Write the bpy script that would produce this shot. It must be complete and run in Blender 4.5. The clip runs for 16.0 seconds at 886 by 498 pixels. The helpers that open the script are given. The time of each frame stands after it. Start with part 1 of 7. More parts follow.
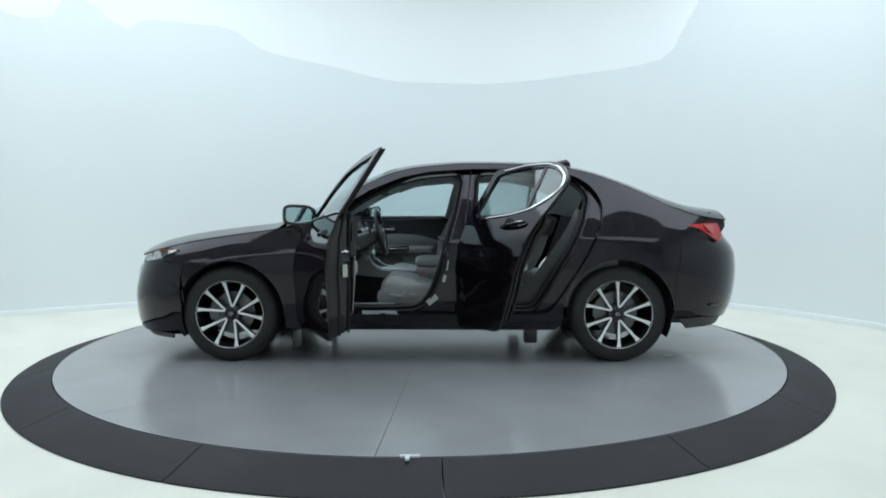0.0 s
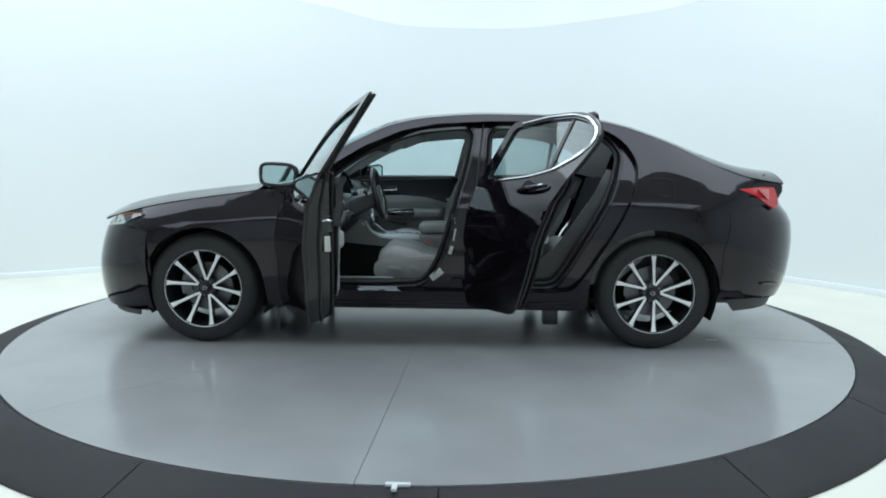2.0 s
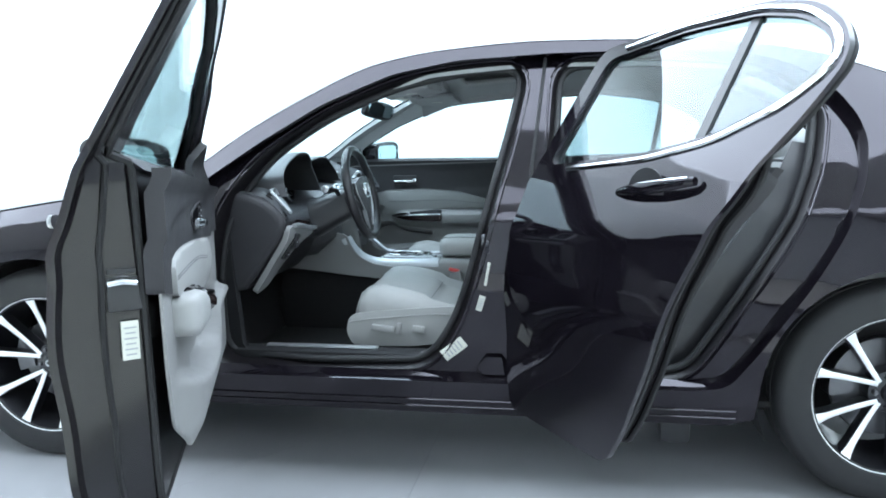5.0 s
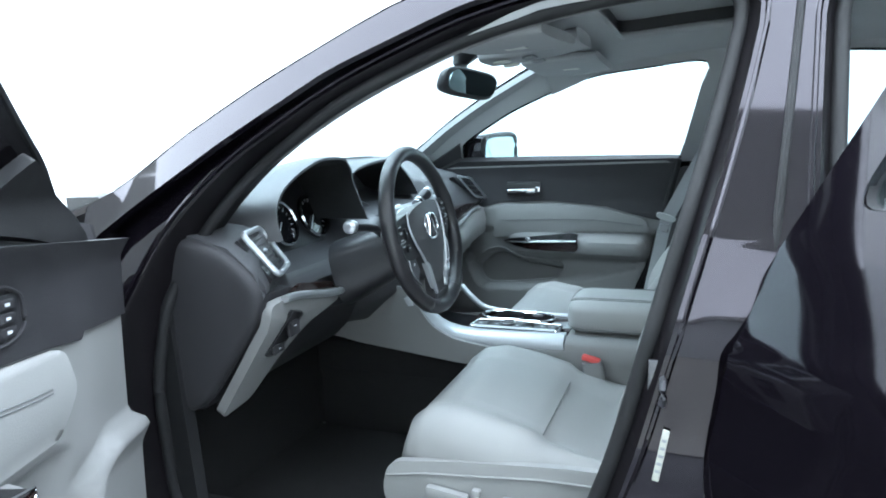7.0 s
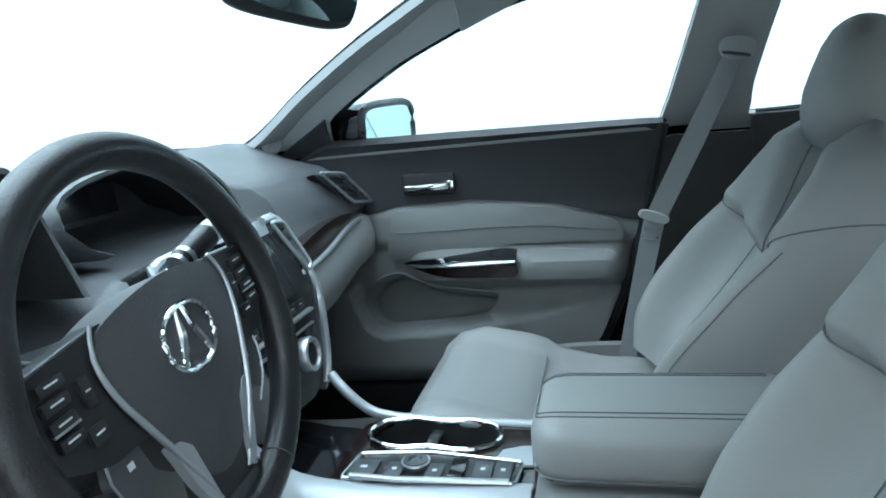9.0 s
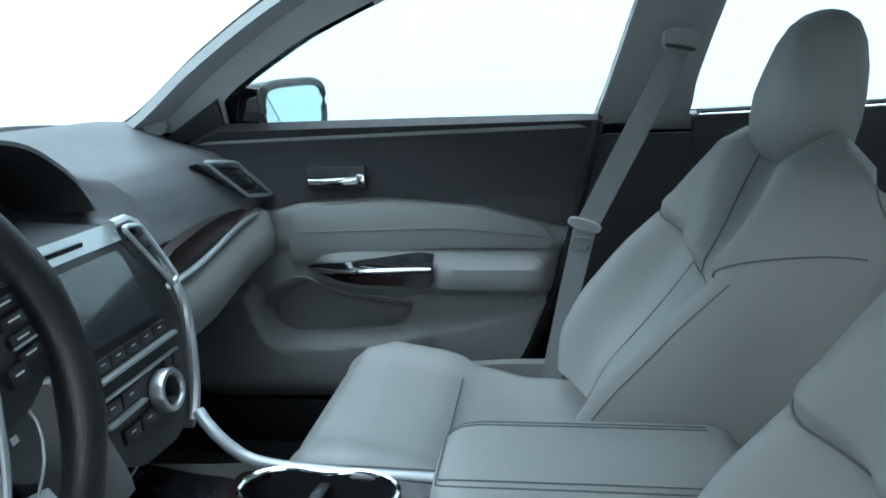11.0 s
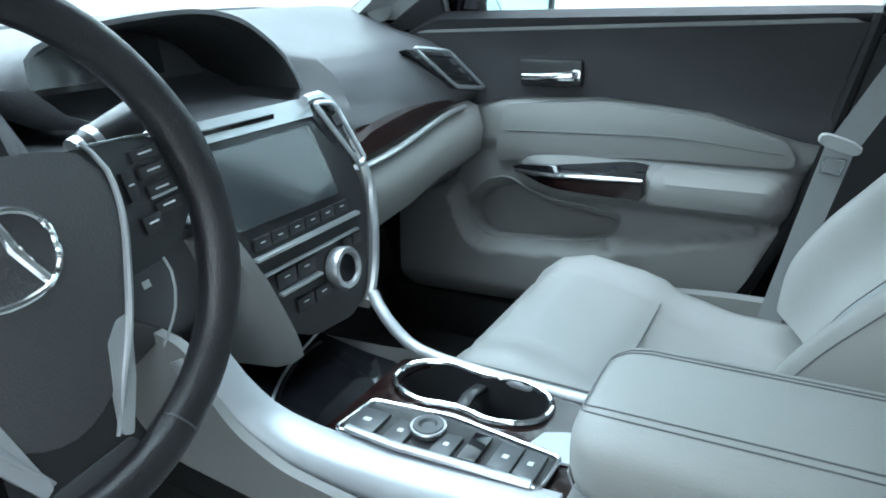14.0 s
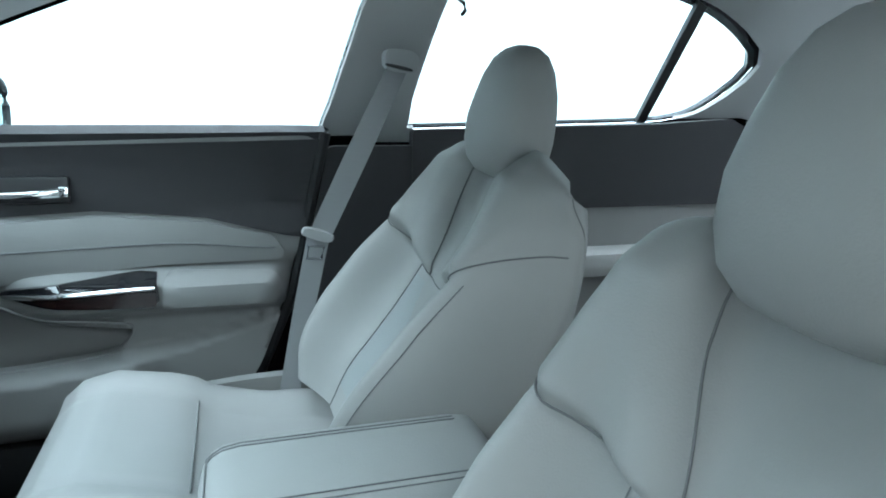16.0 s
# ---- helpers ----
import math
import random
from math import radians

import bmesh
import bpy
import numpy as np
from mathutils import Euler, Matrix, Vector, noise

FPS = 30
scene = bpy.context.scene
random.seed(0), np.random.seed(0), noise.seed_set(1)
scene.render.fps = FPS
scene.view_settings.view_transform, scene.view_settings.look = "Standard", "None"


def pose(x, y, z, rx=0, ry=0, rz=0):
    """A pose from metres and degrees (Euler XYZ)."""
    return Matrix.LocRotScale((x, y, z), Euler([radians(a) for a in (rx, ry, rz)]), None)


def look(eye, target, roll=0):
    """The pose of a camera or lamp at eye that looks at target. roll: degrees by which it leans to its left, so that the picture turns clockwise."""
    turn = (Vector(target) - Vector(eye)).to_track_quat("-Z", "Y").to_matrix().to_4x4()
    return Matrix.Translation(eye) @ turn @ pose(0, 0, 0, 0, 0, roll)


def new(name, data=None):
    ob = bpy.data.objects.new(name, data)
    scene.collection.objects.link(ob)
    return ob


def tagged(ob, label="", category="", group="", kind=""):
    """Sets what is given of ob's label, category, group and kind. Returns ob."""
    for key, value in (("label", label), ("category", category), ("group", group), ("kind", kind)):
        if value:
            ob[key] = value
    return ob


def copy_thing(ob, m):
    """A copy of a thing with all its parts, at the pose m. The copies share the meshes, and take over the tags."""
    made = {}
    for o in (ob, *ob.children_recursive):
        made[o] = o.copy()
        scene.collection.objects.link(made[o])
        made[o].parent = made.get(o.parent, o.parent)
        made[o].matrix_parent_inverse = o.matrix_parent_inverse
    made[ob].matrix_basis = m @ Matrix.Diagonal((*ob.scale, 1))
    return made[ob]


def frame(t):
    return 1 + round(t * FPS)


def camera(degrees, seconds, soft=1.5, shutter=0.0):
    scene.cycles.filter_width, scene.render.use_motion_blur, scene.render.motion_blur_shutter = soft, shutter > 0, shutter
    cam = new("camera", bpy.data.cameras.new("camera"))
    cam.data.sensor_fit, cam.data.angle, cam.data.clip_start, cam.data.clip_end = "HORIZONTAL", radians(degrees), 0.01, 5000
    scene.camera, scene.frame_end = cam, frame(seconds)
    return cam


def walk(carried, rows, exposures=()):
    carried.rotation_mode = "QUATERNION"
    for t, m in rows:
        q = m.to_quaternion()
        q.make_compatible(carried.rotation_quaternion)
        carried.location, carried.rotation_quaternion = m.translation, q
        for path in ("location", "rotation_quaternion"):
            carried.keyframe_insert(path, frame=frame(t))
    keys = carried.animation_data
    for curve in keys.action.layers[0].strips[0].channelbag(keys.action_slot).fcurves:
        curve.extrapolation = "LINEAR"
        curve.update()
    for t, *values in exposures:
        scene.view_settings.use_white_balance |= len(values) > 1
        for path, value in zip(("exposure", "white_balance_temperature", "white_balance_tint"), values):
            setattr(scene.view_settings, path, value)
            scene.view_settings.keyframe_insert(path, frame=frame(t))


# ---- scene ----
cam = camera(65.0, 16.0, soft=1.85)

PATH = [
    (0, (0.221, -5.82, 1.137), (0.188, -3.824, 1.008), -0.1),
    (0.5, (0.188, -5.782, 1.135), (0.169, -3.788, 0.977), -0.0),
    (1, (0.163, -5.674, 1.127), (0.185, -3.682, 0.957), 0.0),
    (1.5, (0.228, -5.392, 1.124), (0.186, -3.407, 0.882), 0.0),
    (2, (0.268, -5.099, 1.148), (0.19, -3.116, 0.896), 0.3),
    (2.5, (0.219, -4.732, 1.127), (0.151, -2.748, 0.885), -0.3),
    (3, (0.238, -4.408, 1.104), (0.139, -2.427, 0.849), -0.6),
    (3.2, (0.265, -4.262, 1.103), (0.151, -2.282, 0.846), -0.7),
    (5.3, (0.351, -2.823, 1.111), (-0.01, -0.88, 0.805), -1.0),
    (5.5, (0.327, -2.696, 1.105), (-0.087, -0.764, 0.799), -1.2),
    (6, (0.278, -2.383, 1.144), (-0.201, -0.476, 0.777), -0.8),
    (6.5, (0.249, -2.105, 1.132), (-0.294, -0.214, 0.77), -0.9),
    (7, (0.214, -1.786, 1.137), (-0.484, 0.057, 0.794), -1.6),
    (7.5, (0.141, -1.532, 1.125), (-0.548, 0.307, 0.749), -2.2),
    (8, (0.05, -1.303, 1.133), (-0.513, 0.577, 0.751), -2.9),
    (8.5, (0.016, -1.131, 1.12), (-0.526, 0.751, 0.712), -2.5),
    (9, (0.002, -0.885, 1.103), (-0.46, 1.015, 0.682), -4.8),
    (9.5, (-0.007, -0.757, 1.09), (-0.383, 1.16, 0.661), -4.1),
    (9.7, (0.007, -0.741, 1.114), (-0.3, 1.186, 0.675), -2.9),
    (11.8, (0.013, -0.68, 1.096), (-0.263, 1.234, 0.586), -1.9),
    (12, (0.0, -0.675, 1.09), (-0.35, 1.226, 0.576), -1.4),
    (12.5, (0.041, -0.641, 1.088), (-0.586, 1.183, 0.561), -1.9),
    (13, (0.058, -0.609, 1.087), (-0.81, 1.105, 0.532), -0.8),
    (13.5, (0.065, -0.596, 1.084), (-0.914, 1.041, 0.483), 0.8),
    (14, (0.063, -0.607, 1.069), (-0.836, 1.035, 0.366), -1.7),
    (14.5, (0.06, -0.629, 1.05), (-0.656, 1.067, 0.269), -2.6),
    (15, (0.056, -0.662, 1.053), (-0.293, 1.137, 0.251), -2.7),
    (15.5, (0.011, -0.694, 1.1), (0.165, 1.158, 0.36), -0.7),
    (16, (-0.046, -0.708, 1.124), (0.511, 1.153, 0.648), 1.3),
]
walk(cam, [(t, look(eye, target, roll)) for t, eye, target, roll in PATH], [(0,-0.82,6530,15),(2,-0.60,6500,15),(3,-0.20,6420,14),(5.5,1.10,6180,20),(6.5,1.28,6200,20),(8,1.02,6230,18),(9.5,0.82,6200,16),(12,0.72,6200,16),(12.5,0.73,6380,17),(13.5,1.10,6430,18.5),(14,1.43,6330,17),(14.5,1.42,6330,17),(15.5,1.52,6330,17),(16,1.29,6320,16.5)])

# ---- light ----
world = bpy.data.worlds.new("studio_world")
scene.world = world
world.use_nodes = True
world.node_tree.nodes["Background"].inputs["Color"].default_value = (0.76, 0.93, 1.0, 1)
world.node_tree.nodes["Background"].inputs["Strength"].default_value = 0.3


def softbox(name, m, sx, sy, power, tint=(0.80, 0.965, 1.03)):
    lamp = bpy.data.lights.new(name, "AREA")
    lamp.shape, lamp.size, lamp.size_y, lamp.energy, lamp.color = "RECTANGLE", sx, sy, power, tint
    ob = new(name, lamp)
    ob.matrix_world = m
    return ob


softbox("ceiling_softbox", pose(-0.8, 0.0, 4.50), 11.0, 4.6, 665)
# Unseen lamp added behind the camera to brighten the back wall and paint reflections.
softbox("rear_fill_softbox", pose(-0.8, -6.8, 4.50), 11.0, 2.6, 260)


# ---- materials ----
def material(name, color, rough=0.5, metal=0.0, coat=0.0, bump=0.0, bump_scale=300.0, vary=0.0, vary_scale=4.0,
             spec=0.5, sheen=0.0, alt=None, stretch=(1, 1, 1)):
    m = bpy.data.materials.new(name)
    m.use_nodes = True
    nt = m.node_tree
    b = nt.nodes["Principled BSDF"]
    b.inputs["Base Color"].default_value = (*color, 1)
    b.inputs["Roughness"].default_value = rough
    b.inputs["Metallic"].default_value = metal
    b.inputs["Coat Weight"].default_value = coat
    b.inputs["Coat Roughness"].default_value = 0.03
    b.inputs["Specular IOR Level"].default_value = spec
    b.inputs["Sheen Weight"].default_value = sheen
    co = nt.nodes.new("ShaderNodeTexCoord")
    mp = nt.nodes.new("ShaderNodeMapping")
    mp.inputs["Scale"].default_value = stretch
    nt.links.new(co.outputs["Object"], mp.inputs["Vector"])
    if vary > 0:
        n1 = nt.nodes.new("ShaderNodeTexNoise")
        n1.inputs["Scale"].default_value = vary_scale
        n1.inputs["Detail"].default_value = 6
        nt.links.new(mp.outputs["Vector"], n1.inputs["Vector"])
        mix = nt.nodes.new("ShaderNodeMix")
        mix.data_type = "RGBA"
        dark = alt or tuple(c * (1 - vary) for c in color)
        light = tuple(min(1, c * (1 + vary * 0.4)) for c in color)
        mix.inputs["A"].default_value = (*dark, 1)
        mix.inputs["B"].default_value = (*light, 1)
        nt.links.new(n1.outputs["Fac"], mix.inputs["Factor"])
        nt.links.new(mix.outputs["Result"], b.inputs["Base Color"])
        rr = nt.nodes.new("ShaderNodeMapRange")
        rr.inputs["To Min"].default_value = rough * 0.85
        rr.inputs["To Max"].default_value = min(1, rough * 1.2)
        nt.links.new(n1.outputs["Fac"], rr.inputs["Value"])
        nt.links.new(rr.outputs["Result"], b.inputs["Roughness"])
    if bump > 0:
        n2 = nt.nodes.new("ShaderNodeTexNoise")
        n2.inputs["Scale"].default_value = bump_scale
        n2.inputs["Detail"].default_value = 3
        nt.links.new(mp.outputs["Vector"], n2.inputs["Vector"])
        bp = nt.nodes.new("ShaderNodeBump")
        bp.inputs["Strength"].default_value = bump
        bp.inputs["Distance"].default_value = 0.002
        nt.links.new(n2.outputs["Fac"], bp.inputs["Height"])
        nt.links.new(bp.outputs["Normal"], b.inputs["Normal"])
    return m


def glass_material(name, color, rough=0.0):
    m = bpy.data.materials.new(name)
    m.use_nodes = True
    b = m.node_tree.nodes["Principled BSDF"]
    b.inputs["Base Color"].default_value = (*color, 1)
    b.inputs["Roughness"].default_value = rough
    b.inputs["Transmission Weight"].default_value = 1.0
    b.inputs["IOR"].default_value = 1.45
    return m


def laminated_glass(name, color, clear=0.5):
    """Windscreen glass: part of the light goes straight through, the rest is refracted and mirrored."""
    m = glass_material(name, color)
    nt = m.node_tree
    thru = nt.nodes.new("ShaderNodeBsdfTransparent")
    thru.inputs["Color"].default_value = (*color, 1)
    mix = nt.nodes.new("ShaderNodeMixShader")
    mix.inputs["Fac"].default_value = clear
    nt.links.new(nt.nodes["Principled BSDF"].outputs["BSDF"], mix.inputs[1])
    nt.links.new(thru.outputs["BSDF"], mix.inputs[2])
    nt.links.new(mix.outputs["Shader"], nt.nodes["Material Output"].inputs["Surface"])
    return m


M_PAINT = material("black_car_paint", (0.0042, 0.0034, 0.0050), 0.045, 0.0, 0.0, vary=0.15, vary_scale=900, spec=0.48)
M_PAINT.node_tree.nodes["Principled BSDF"].inputs["Specular Tint"].default_value = (0.92, 0.86, 0.94, 1)
M_JAMB = material("black_jamb_paint", (0.007, 0.006, 0.007), 0.16, 0.0, 0.0, vary=0.2, vary_scale=40, spec=0.5)
# Same paint as the jambs, gloss cut to imitate dimmer reflections in the openings.
M_JAMB_DULL = material("dull_jamb_paint", (0.007, 0.006, 0.007), 0.30, 0.0, 0.0, vary=0.2, vary_scale=40, spec=0.22)
M_RUBBER = material("black_rubber", (0.014, 0.014, 0.015), 0.6, bump=0.2, bump_scale=400, vary=0.25, vary_scale=30, spec=0.3)
M_TYRE = material("tyre_rubber", (0.014, 0.014, 0.015), 0.62, bump=0.3, bump_scale=250, vary=0.3, vary_scale=20)
M_ALLOY = material("machined_alloy", (0.88, 0.88, 0.88), 0.30, 0.70, 0.3, bump=0.05, bump_scale=600, vary=0.1, vary_scale=30)
M_ALLOYD = material("dark_alloy", (0.035, 0.035, 0.04), 0.35, 0.7, 0.3, vary=0.2, vary_scale=30)
M_STEEL = material("brake_steel", (0.15, 0.15, 0.16), 0.4, 1.0, vary=0.3, vary_scale=25, stretch=(1, 1, 1))
M_CHROME = material("chrome", (0.80, 0.82, 0.84), 0.10, 1.0, vary=0.05, vary_scale=15)
M_SATIN = material("satin_silver", (0.55, 0.565, 0.585), 0.34, 0.85, vary=0.08, vary_scale=60, bump=0.03, bump_scale=900)
M_RAIL = material("silver_painted_trim", (0.44, 0.455, 0.475), 0.42, 0.45, vary=0.08, vary_scale=60, bump=0.03, bump_scale=900)
M_GUN = material("gunmetal_plastic", (0.085, 0.09, 0.096), 0.30, 0.2, vary=0.15, vary_scale=60)
M_GLASS = glass_material("clear_car_glass", (0.66, 0.80, 0.81))
M_WINDSCREEN = laminated_glass("laminated_windscreen", (0.86, 0.925, 0.935), 0.94)
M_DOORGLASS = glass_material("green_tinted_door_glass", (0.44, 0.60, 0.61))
M_TINT = glass_material("tinted_car_glass", (0.40, 0.485, 0.495))
M_MIRROR = material("mirror_silver", (0.52, 0.68, 0.70), 0.02, 1.0)
M_LEATHER = material("grey_leather", (0.292, 0.292, 0.284), 0.50, bump=0.16, bump_scale=420, vary=0.10, vary_scale=9)
M_PERF = material("perforated_grey_leather", (0.285, 0.305, 0.305), 0.52, bump=0.6, bump_scale=260, vary=0.12, vary_scale=120)
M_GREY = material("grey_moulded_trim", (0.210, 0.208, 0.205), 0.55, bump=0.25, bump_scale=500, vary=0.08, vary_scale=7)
M_DARK = material("charcoal_soft_trim", (0.031, 0.030, 0.033), 0.58, bump=0.45, bump_scale=480, vary=0.18, vary_scale=8, spec=0.34)
M_DASH = material("charcoal_dash_skin", (0.062, 0.062, 0.066), 0.43, bump=0.4, bump_scale=520, vary=0.15, vary_scale=8, spec=0.6)
M_RIM = material("black_wheel_leather", (0.017, 0.016, 0.018), 0.33, bump=0.25, bump_scale=480, vary=0.25, vary_scale=14)
M_BLACKP = material("black_plastic", (0.020, 0.020, 0.022), 0.35, vary=0.2, vary_scale=30)
M_GLOSS = material("piano_black", (0.008, 0.008, 0.010), 0.10, 0.0, 0.5, vary=0.1, vary_scale=50)
M_CARPET = material("black_carpet", (0.010, 0.0095, 0.010), 0.95, bump=1.0, bump_scale=700, vary=0.4, vary_scale=60)
M_WOOD = material("dark_wood_veneer", (0.022, 0.009, 0.008), 0.16, 0.0, 0.35, vary=0.6, vary_scale=6, alt=(0.007, 0.004, 0.004), stretch=(3, 22, 22))
M_LINER = material("grey_headliner_cloth", (0.36, 0.365, 0.362), 0.9, bump=0.5, bump_scale=700, vary=0.06, vary_scale=12)
M_BELT = material("grey_belt_webbing", (0.24, 0.244, 0.25), 0.7, bump=0.6, bump_scale=900, vary=0.1, vary_scale=40, stretch=(1, 1, 8))
M_RED = material("red_buckle_button", (0.62, 0.07, 0.06), 0.4, vary=0.1, vary_scale=20)
M_TAIL = material("red_tail_lens", (0.55, 0.02, 0.025), 0.12, 0.0, 1.0, vary=0.3, vary_scale=60)
M_LENS = glass_material("clear_lamp_lens", (0.94, 0.96, 0.97), 0.02)
M_AMBER = material("amber_marker", (0.55, 0.16, 0.05), 0.2, 0.0, 0.8, vary=0.2, vary_scale=40)
M_SCREEN = material("screen_glass", (0.030, 0.034, 0.038), 0.14, 0.0, 0.6, vary=0.1, vary_scale=3)
M_LABEL = material("cream_label_film", (0.56, 0.56, 0.49), 0.4, vary=0.15, vary_scale=80)
M_PRINT = material("grey_print", (0.30, 0.31, 0.32), 0.5)
M_WHITEP = material("white_marking", (0.62, 0.65, 0.67), 0.45)
M_STITCH = material("dark_seam_thread", (0.15, 0.152, 0.155), 0.7, vary=0.2, vary_scale=200)
M_WALL = material("white_studio_wall", (0.768, 0.80, 0.803), 0.75, bump=0.08, bump_scale=20, vary=0.035, vary_scale=0.7)
M_FLOOR = material("cream_painted_floor", (0.78, 0.765, 0.68), 0.42, bump=0.08, bump_scale=30, vary=0.15, vary_scale=2.2)
M_TABLE = material("grey_turntable_paint", (0.297, 0.297, 0.308), 0.17, 0.0, 0.0, bump=0.05, bump_scale=22, vary=0.16, vary_scale=2.6, spec=0.55)
M_RAMP = material("black_rubber_ramp", (0.015, 0.013, 0.017), 0.62, bump=0.3, bump_scale=160, vary=0.35, vary_scale=3, spec=0.32)
M_CEIL = material("white_stretched_fabric", (0.82, 0.83, 0.83), 0.8, bump=0.1, bump_scale=5, vary=0.03, vary_scale=0.8)


# ---- mesh helpers ----
def part(name, data, mat, parent=None, label="", thing=False, smooth=38):
    """Links vertices and faces, or a bmesh, as one mesh object under a parent."""
    me = bpy.data.meshes.new(name)
    if isinstance(data, bmesh.types.BMesh):
        data.to_mesh(me)
        data.free()
    else:
        me.from_pydata([tuple(v) for v in data[0]], [], [tuple(f) for f in data[1]])
        bm = bmesh.new()
        bm.from_mesh(me)
        bmesh.ops.recalc_face_normals(bm, faces=bm.faces)
        bm.to_mesh(me)
        bm.free()
    me.materials.append(mat)
    if smooth:
        me.polygons.foreach_set("use_smooth", [True] * len(me.polygons))
        me.set_sharp_from_angle(angle=radians(smooth))
    ob = new(name, me)
    if parent is not None:
        while parent.parent is not None and parent.parent.parent is not None:
            parent = parent.parent
        ob.parent = parent
    if label:
        ob["label"] = label
    return ob


def join(*meshes):
    vs, fs = [], []
    for v, f in meshes:
        k = len(vs)
        vs += list(v)
        fs += [tuple(i + k for i in g) for g in f]
    return vs, fs


def moved(mesh, m):
    return [m @ Vector(v) for v in mesh[0]], mesh[1]


def curve_through(xs, ys):
    """A smooth function of one number through the given knots."""
    xs, ys = np.array(xs, float), np.array(ys, float)
    d = np.diff(ys) / np.diff(xs)
    s = np.zeros_like(ys)
    s[1:-1] = np.where(d[:-1] * d[1:] > 0, 2 * d[:-1] * d[1:] / (d[:-1] + d[1:] + 1e-12), 0)
    s[0], s[-1] = d[0], d[-1]

    def at(x):
        x = min(max(x, xs[0]), xs[-1])
        i = min(max(int(np.searchsorted(xs, x)) - 1, 0), len(xs) - 2)
        h = xs[i + 1] - xs[i]
        t = (x - xs[i]) / h
        return float((1 + 2 * t) * (1 - t) ** 2 * ys[i] + t * (1 - t) ** 2 * h * s[i] + t * t * (3 - 2 * t) * ys[i + 1] + t * t * (t - 1) * h * s[i + 1])
    return at


def spline(points, step=0.02, closed=False):
    """A smooth line through 2D or 3D points."""
    p = [np.array(q, float) for q in points]
    n, out = len(p), []
    for i in range(n if closed else n - 1):
        if closed:
            a, b, c, d = p[i - 1], p[i], p[(i + 1) % n], p[(i + 2) % n]
        else:
            a, b, c, d = p[max(i - 1, 0)], p[i], p[i + 1], p[min(i + 2, n - 1)]
        k = max(1, int(np.linalg.norm(c - b) / step))
        for j in range(k):
            t = j / k
            out.append(0.5 * (2 * b + (c - a) * t + (2 * a - 5 * b + 4 * c - d) * t * t + (3 * b - a - 3 * c + d) * t ** 3))
    if not closed:
        out.append(p[-1])
    return [tuple(float(v) for v in q) for q in out]


def rounded(points, r, n=5):
    """A closed polygon with rounded corners."""
    out, k = [], len(points)
    for i in range(k):
        a, b, c = (np.array(points[j], float) for j in (i - 1, i, (i + 1) % k))
        u, v = a - b, c - b
        lu, lv = np.linalg.norm(u), np.linalg.norm(v)
        q = min(r, lu * 0.45, lv * 0.45)
        s, e = b + u / lu * q, b + v / lv * q
        for j in range(n + 1):
            t = j / n
            out.append(tuple((1 - t) ** 2 * s + 2 * t * (1 - t) * b + t * t * e))
    return out


def inside(pts, poly):
    x, y = pts[:, 0], pts[:, 1]
    hit = np.zeros(len(pts), bool)
    for (x1, y1), (x2, y2) in zip(poly, poly[1:] + poly[:1]):
        if y1 != y2:
            hit ^= ((y1 > y) != (y2 > y)) & (x < (x2 - x1) * (y - y1) / (y2 - y1) + x1)
    return hit


def dense(poly, step):
    out = []
    for a, b in zip(poly, poly[1:] + poly[:1]):
        k = max(1, int(math.ceil(math.dist(a, b) / step)))
        out += [(a[0] + (b[0] - a[0]) * j / k, a[1] + (b[1] - a[1]) * j / k) for j in range(k)]
    return out


def panel(outer, f, holes=(), step=0.05, thick=0.012, flip=False, push=None):
    """A curved sheet: the outline in (u, v) without its holes, laid on the surface f(u, v), with a thickness."""
    from mathutils.geometry import delaunay_2d_cdt
    loops = [dense(list(outer), step)] + [dense(list(h), step) for h in holes]
    pts, edges = [], []
    for lp in loops:
        k = len(pts)
        pts += lp
        edges += [(k + i, k + (i + 1) % len(lp)) for i in range(len(lp))]
    arr = np.array(pts)
    lo, hi = arr.min(0), arr.max(0)
    gu, gv = np.meshgrid(np.arange(lo[0] + step / 2, hi[0], step), np.arange(lo[1] + step / 2, hi[1], step))
    g = np.c_[gu.ravel(), gv.ravel()]
    keep = inside(g, loops[0])
    for h in loops[1:]:
        keep &= ~inside(g, h)
    g = g[keep]
    if len(g):
        near = np.min(np.hypot(g[:, None, 0] - arr[None, :, 0], g[:, None, 1] - arr[None, :, 1]), 1)
        g = g[near > step * 0.5]
    allp = [Vector(p) for p in pts] + [Vector(p) for p in g]
    vs, _, fs, *_ = delaunay_2d_cdt(allp, edges, [], 0, 1e-6)
    cen = np.array([[sum(vs[i][k] for i in t) / 3 for k in (0, 1)] for t in fs])
    ok = inside(cen, loops[0])
    for h in loops[1:]:
        ok &= ~inside(cen, h)
    fs = [t for t, o in zip(fs, ok) if o]
    p3 = np.array([f(v[0], v[1]) for v in vs], float)
    nor = np.zeros_like(p3)
    for t in fs:
        c = np.cross(p3[t[1]] - p3[t[0]], p3[t[2]] - p3[t[0]])
        for i in t:
            nor[i] += c
    nor /= np.linalg.norm(nor, axis=1, keepdims=True) + 1e-12
    if flip:
        nor = -nor
    n = len(p3)
    back = p3 - nor * thick if push is None else p3 + np.array(push)
    verts = [tuple(p) for p in p3] + [tuple(p) for p in back]
    count = {}
    for t in fs:
        for a, b in ((t[0], t[1]), (t[1], t[2]), (t[2], t[0])):
            count[(a, b)] = 1
    faces = [tuple(t) for t in fs] + [tuple(i + n for i in reversed(t)) for t in fs]
    for a, b in count:
        if (b, a) not in count:
            faces.append((b, a, a + n, b + n))
    return verts, faces


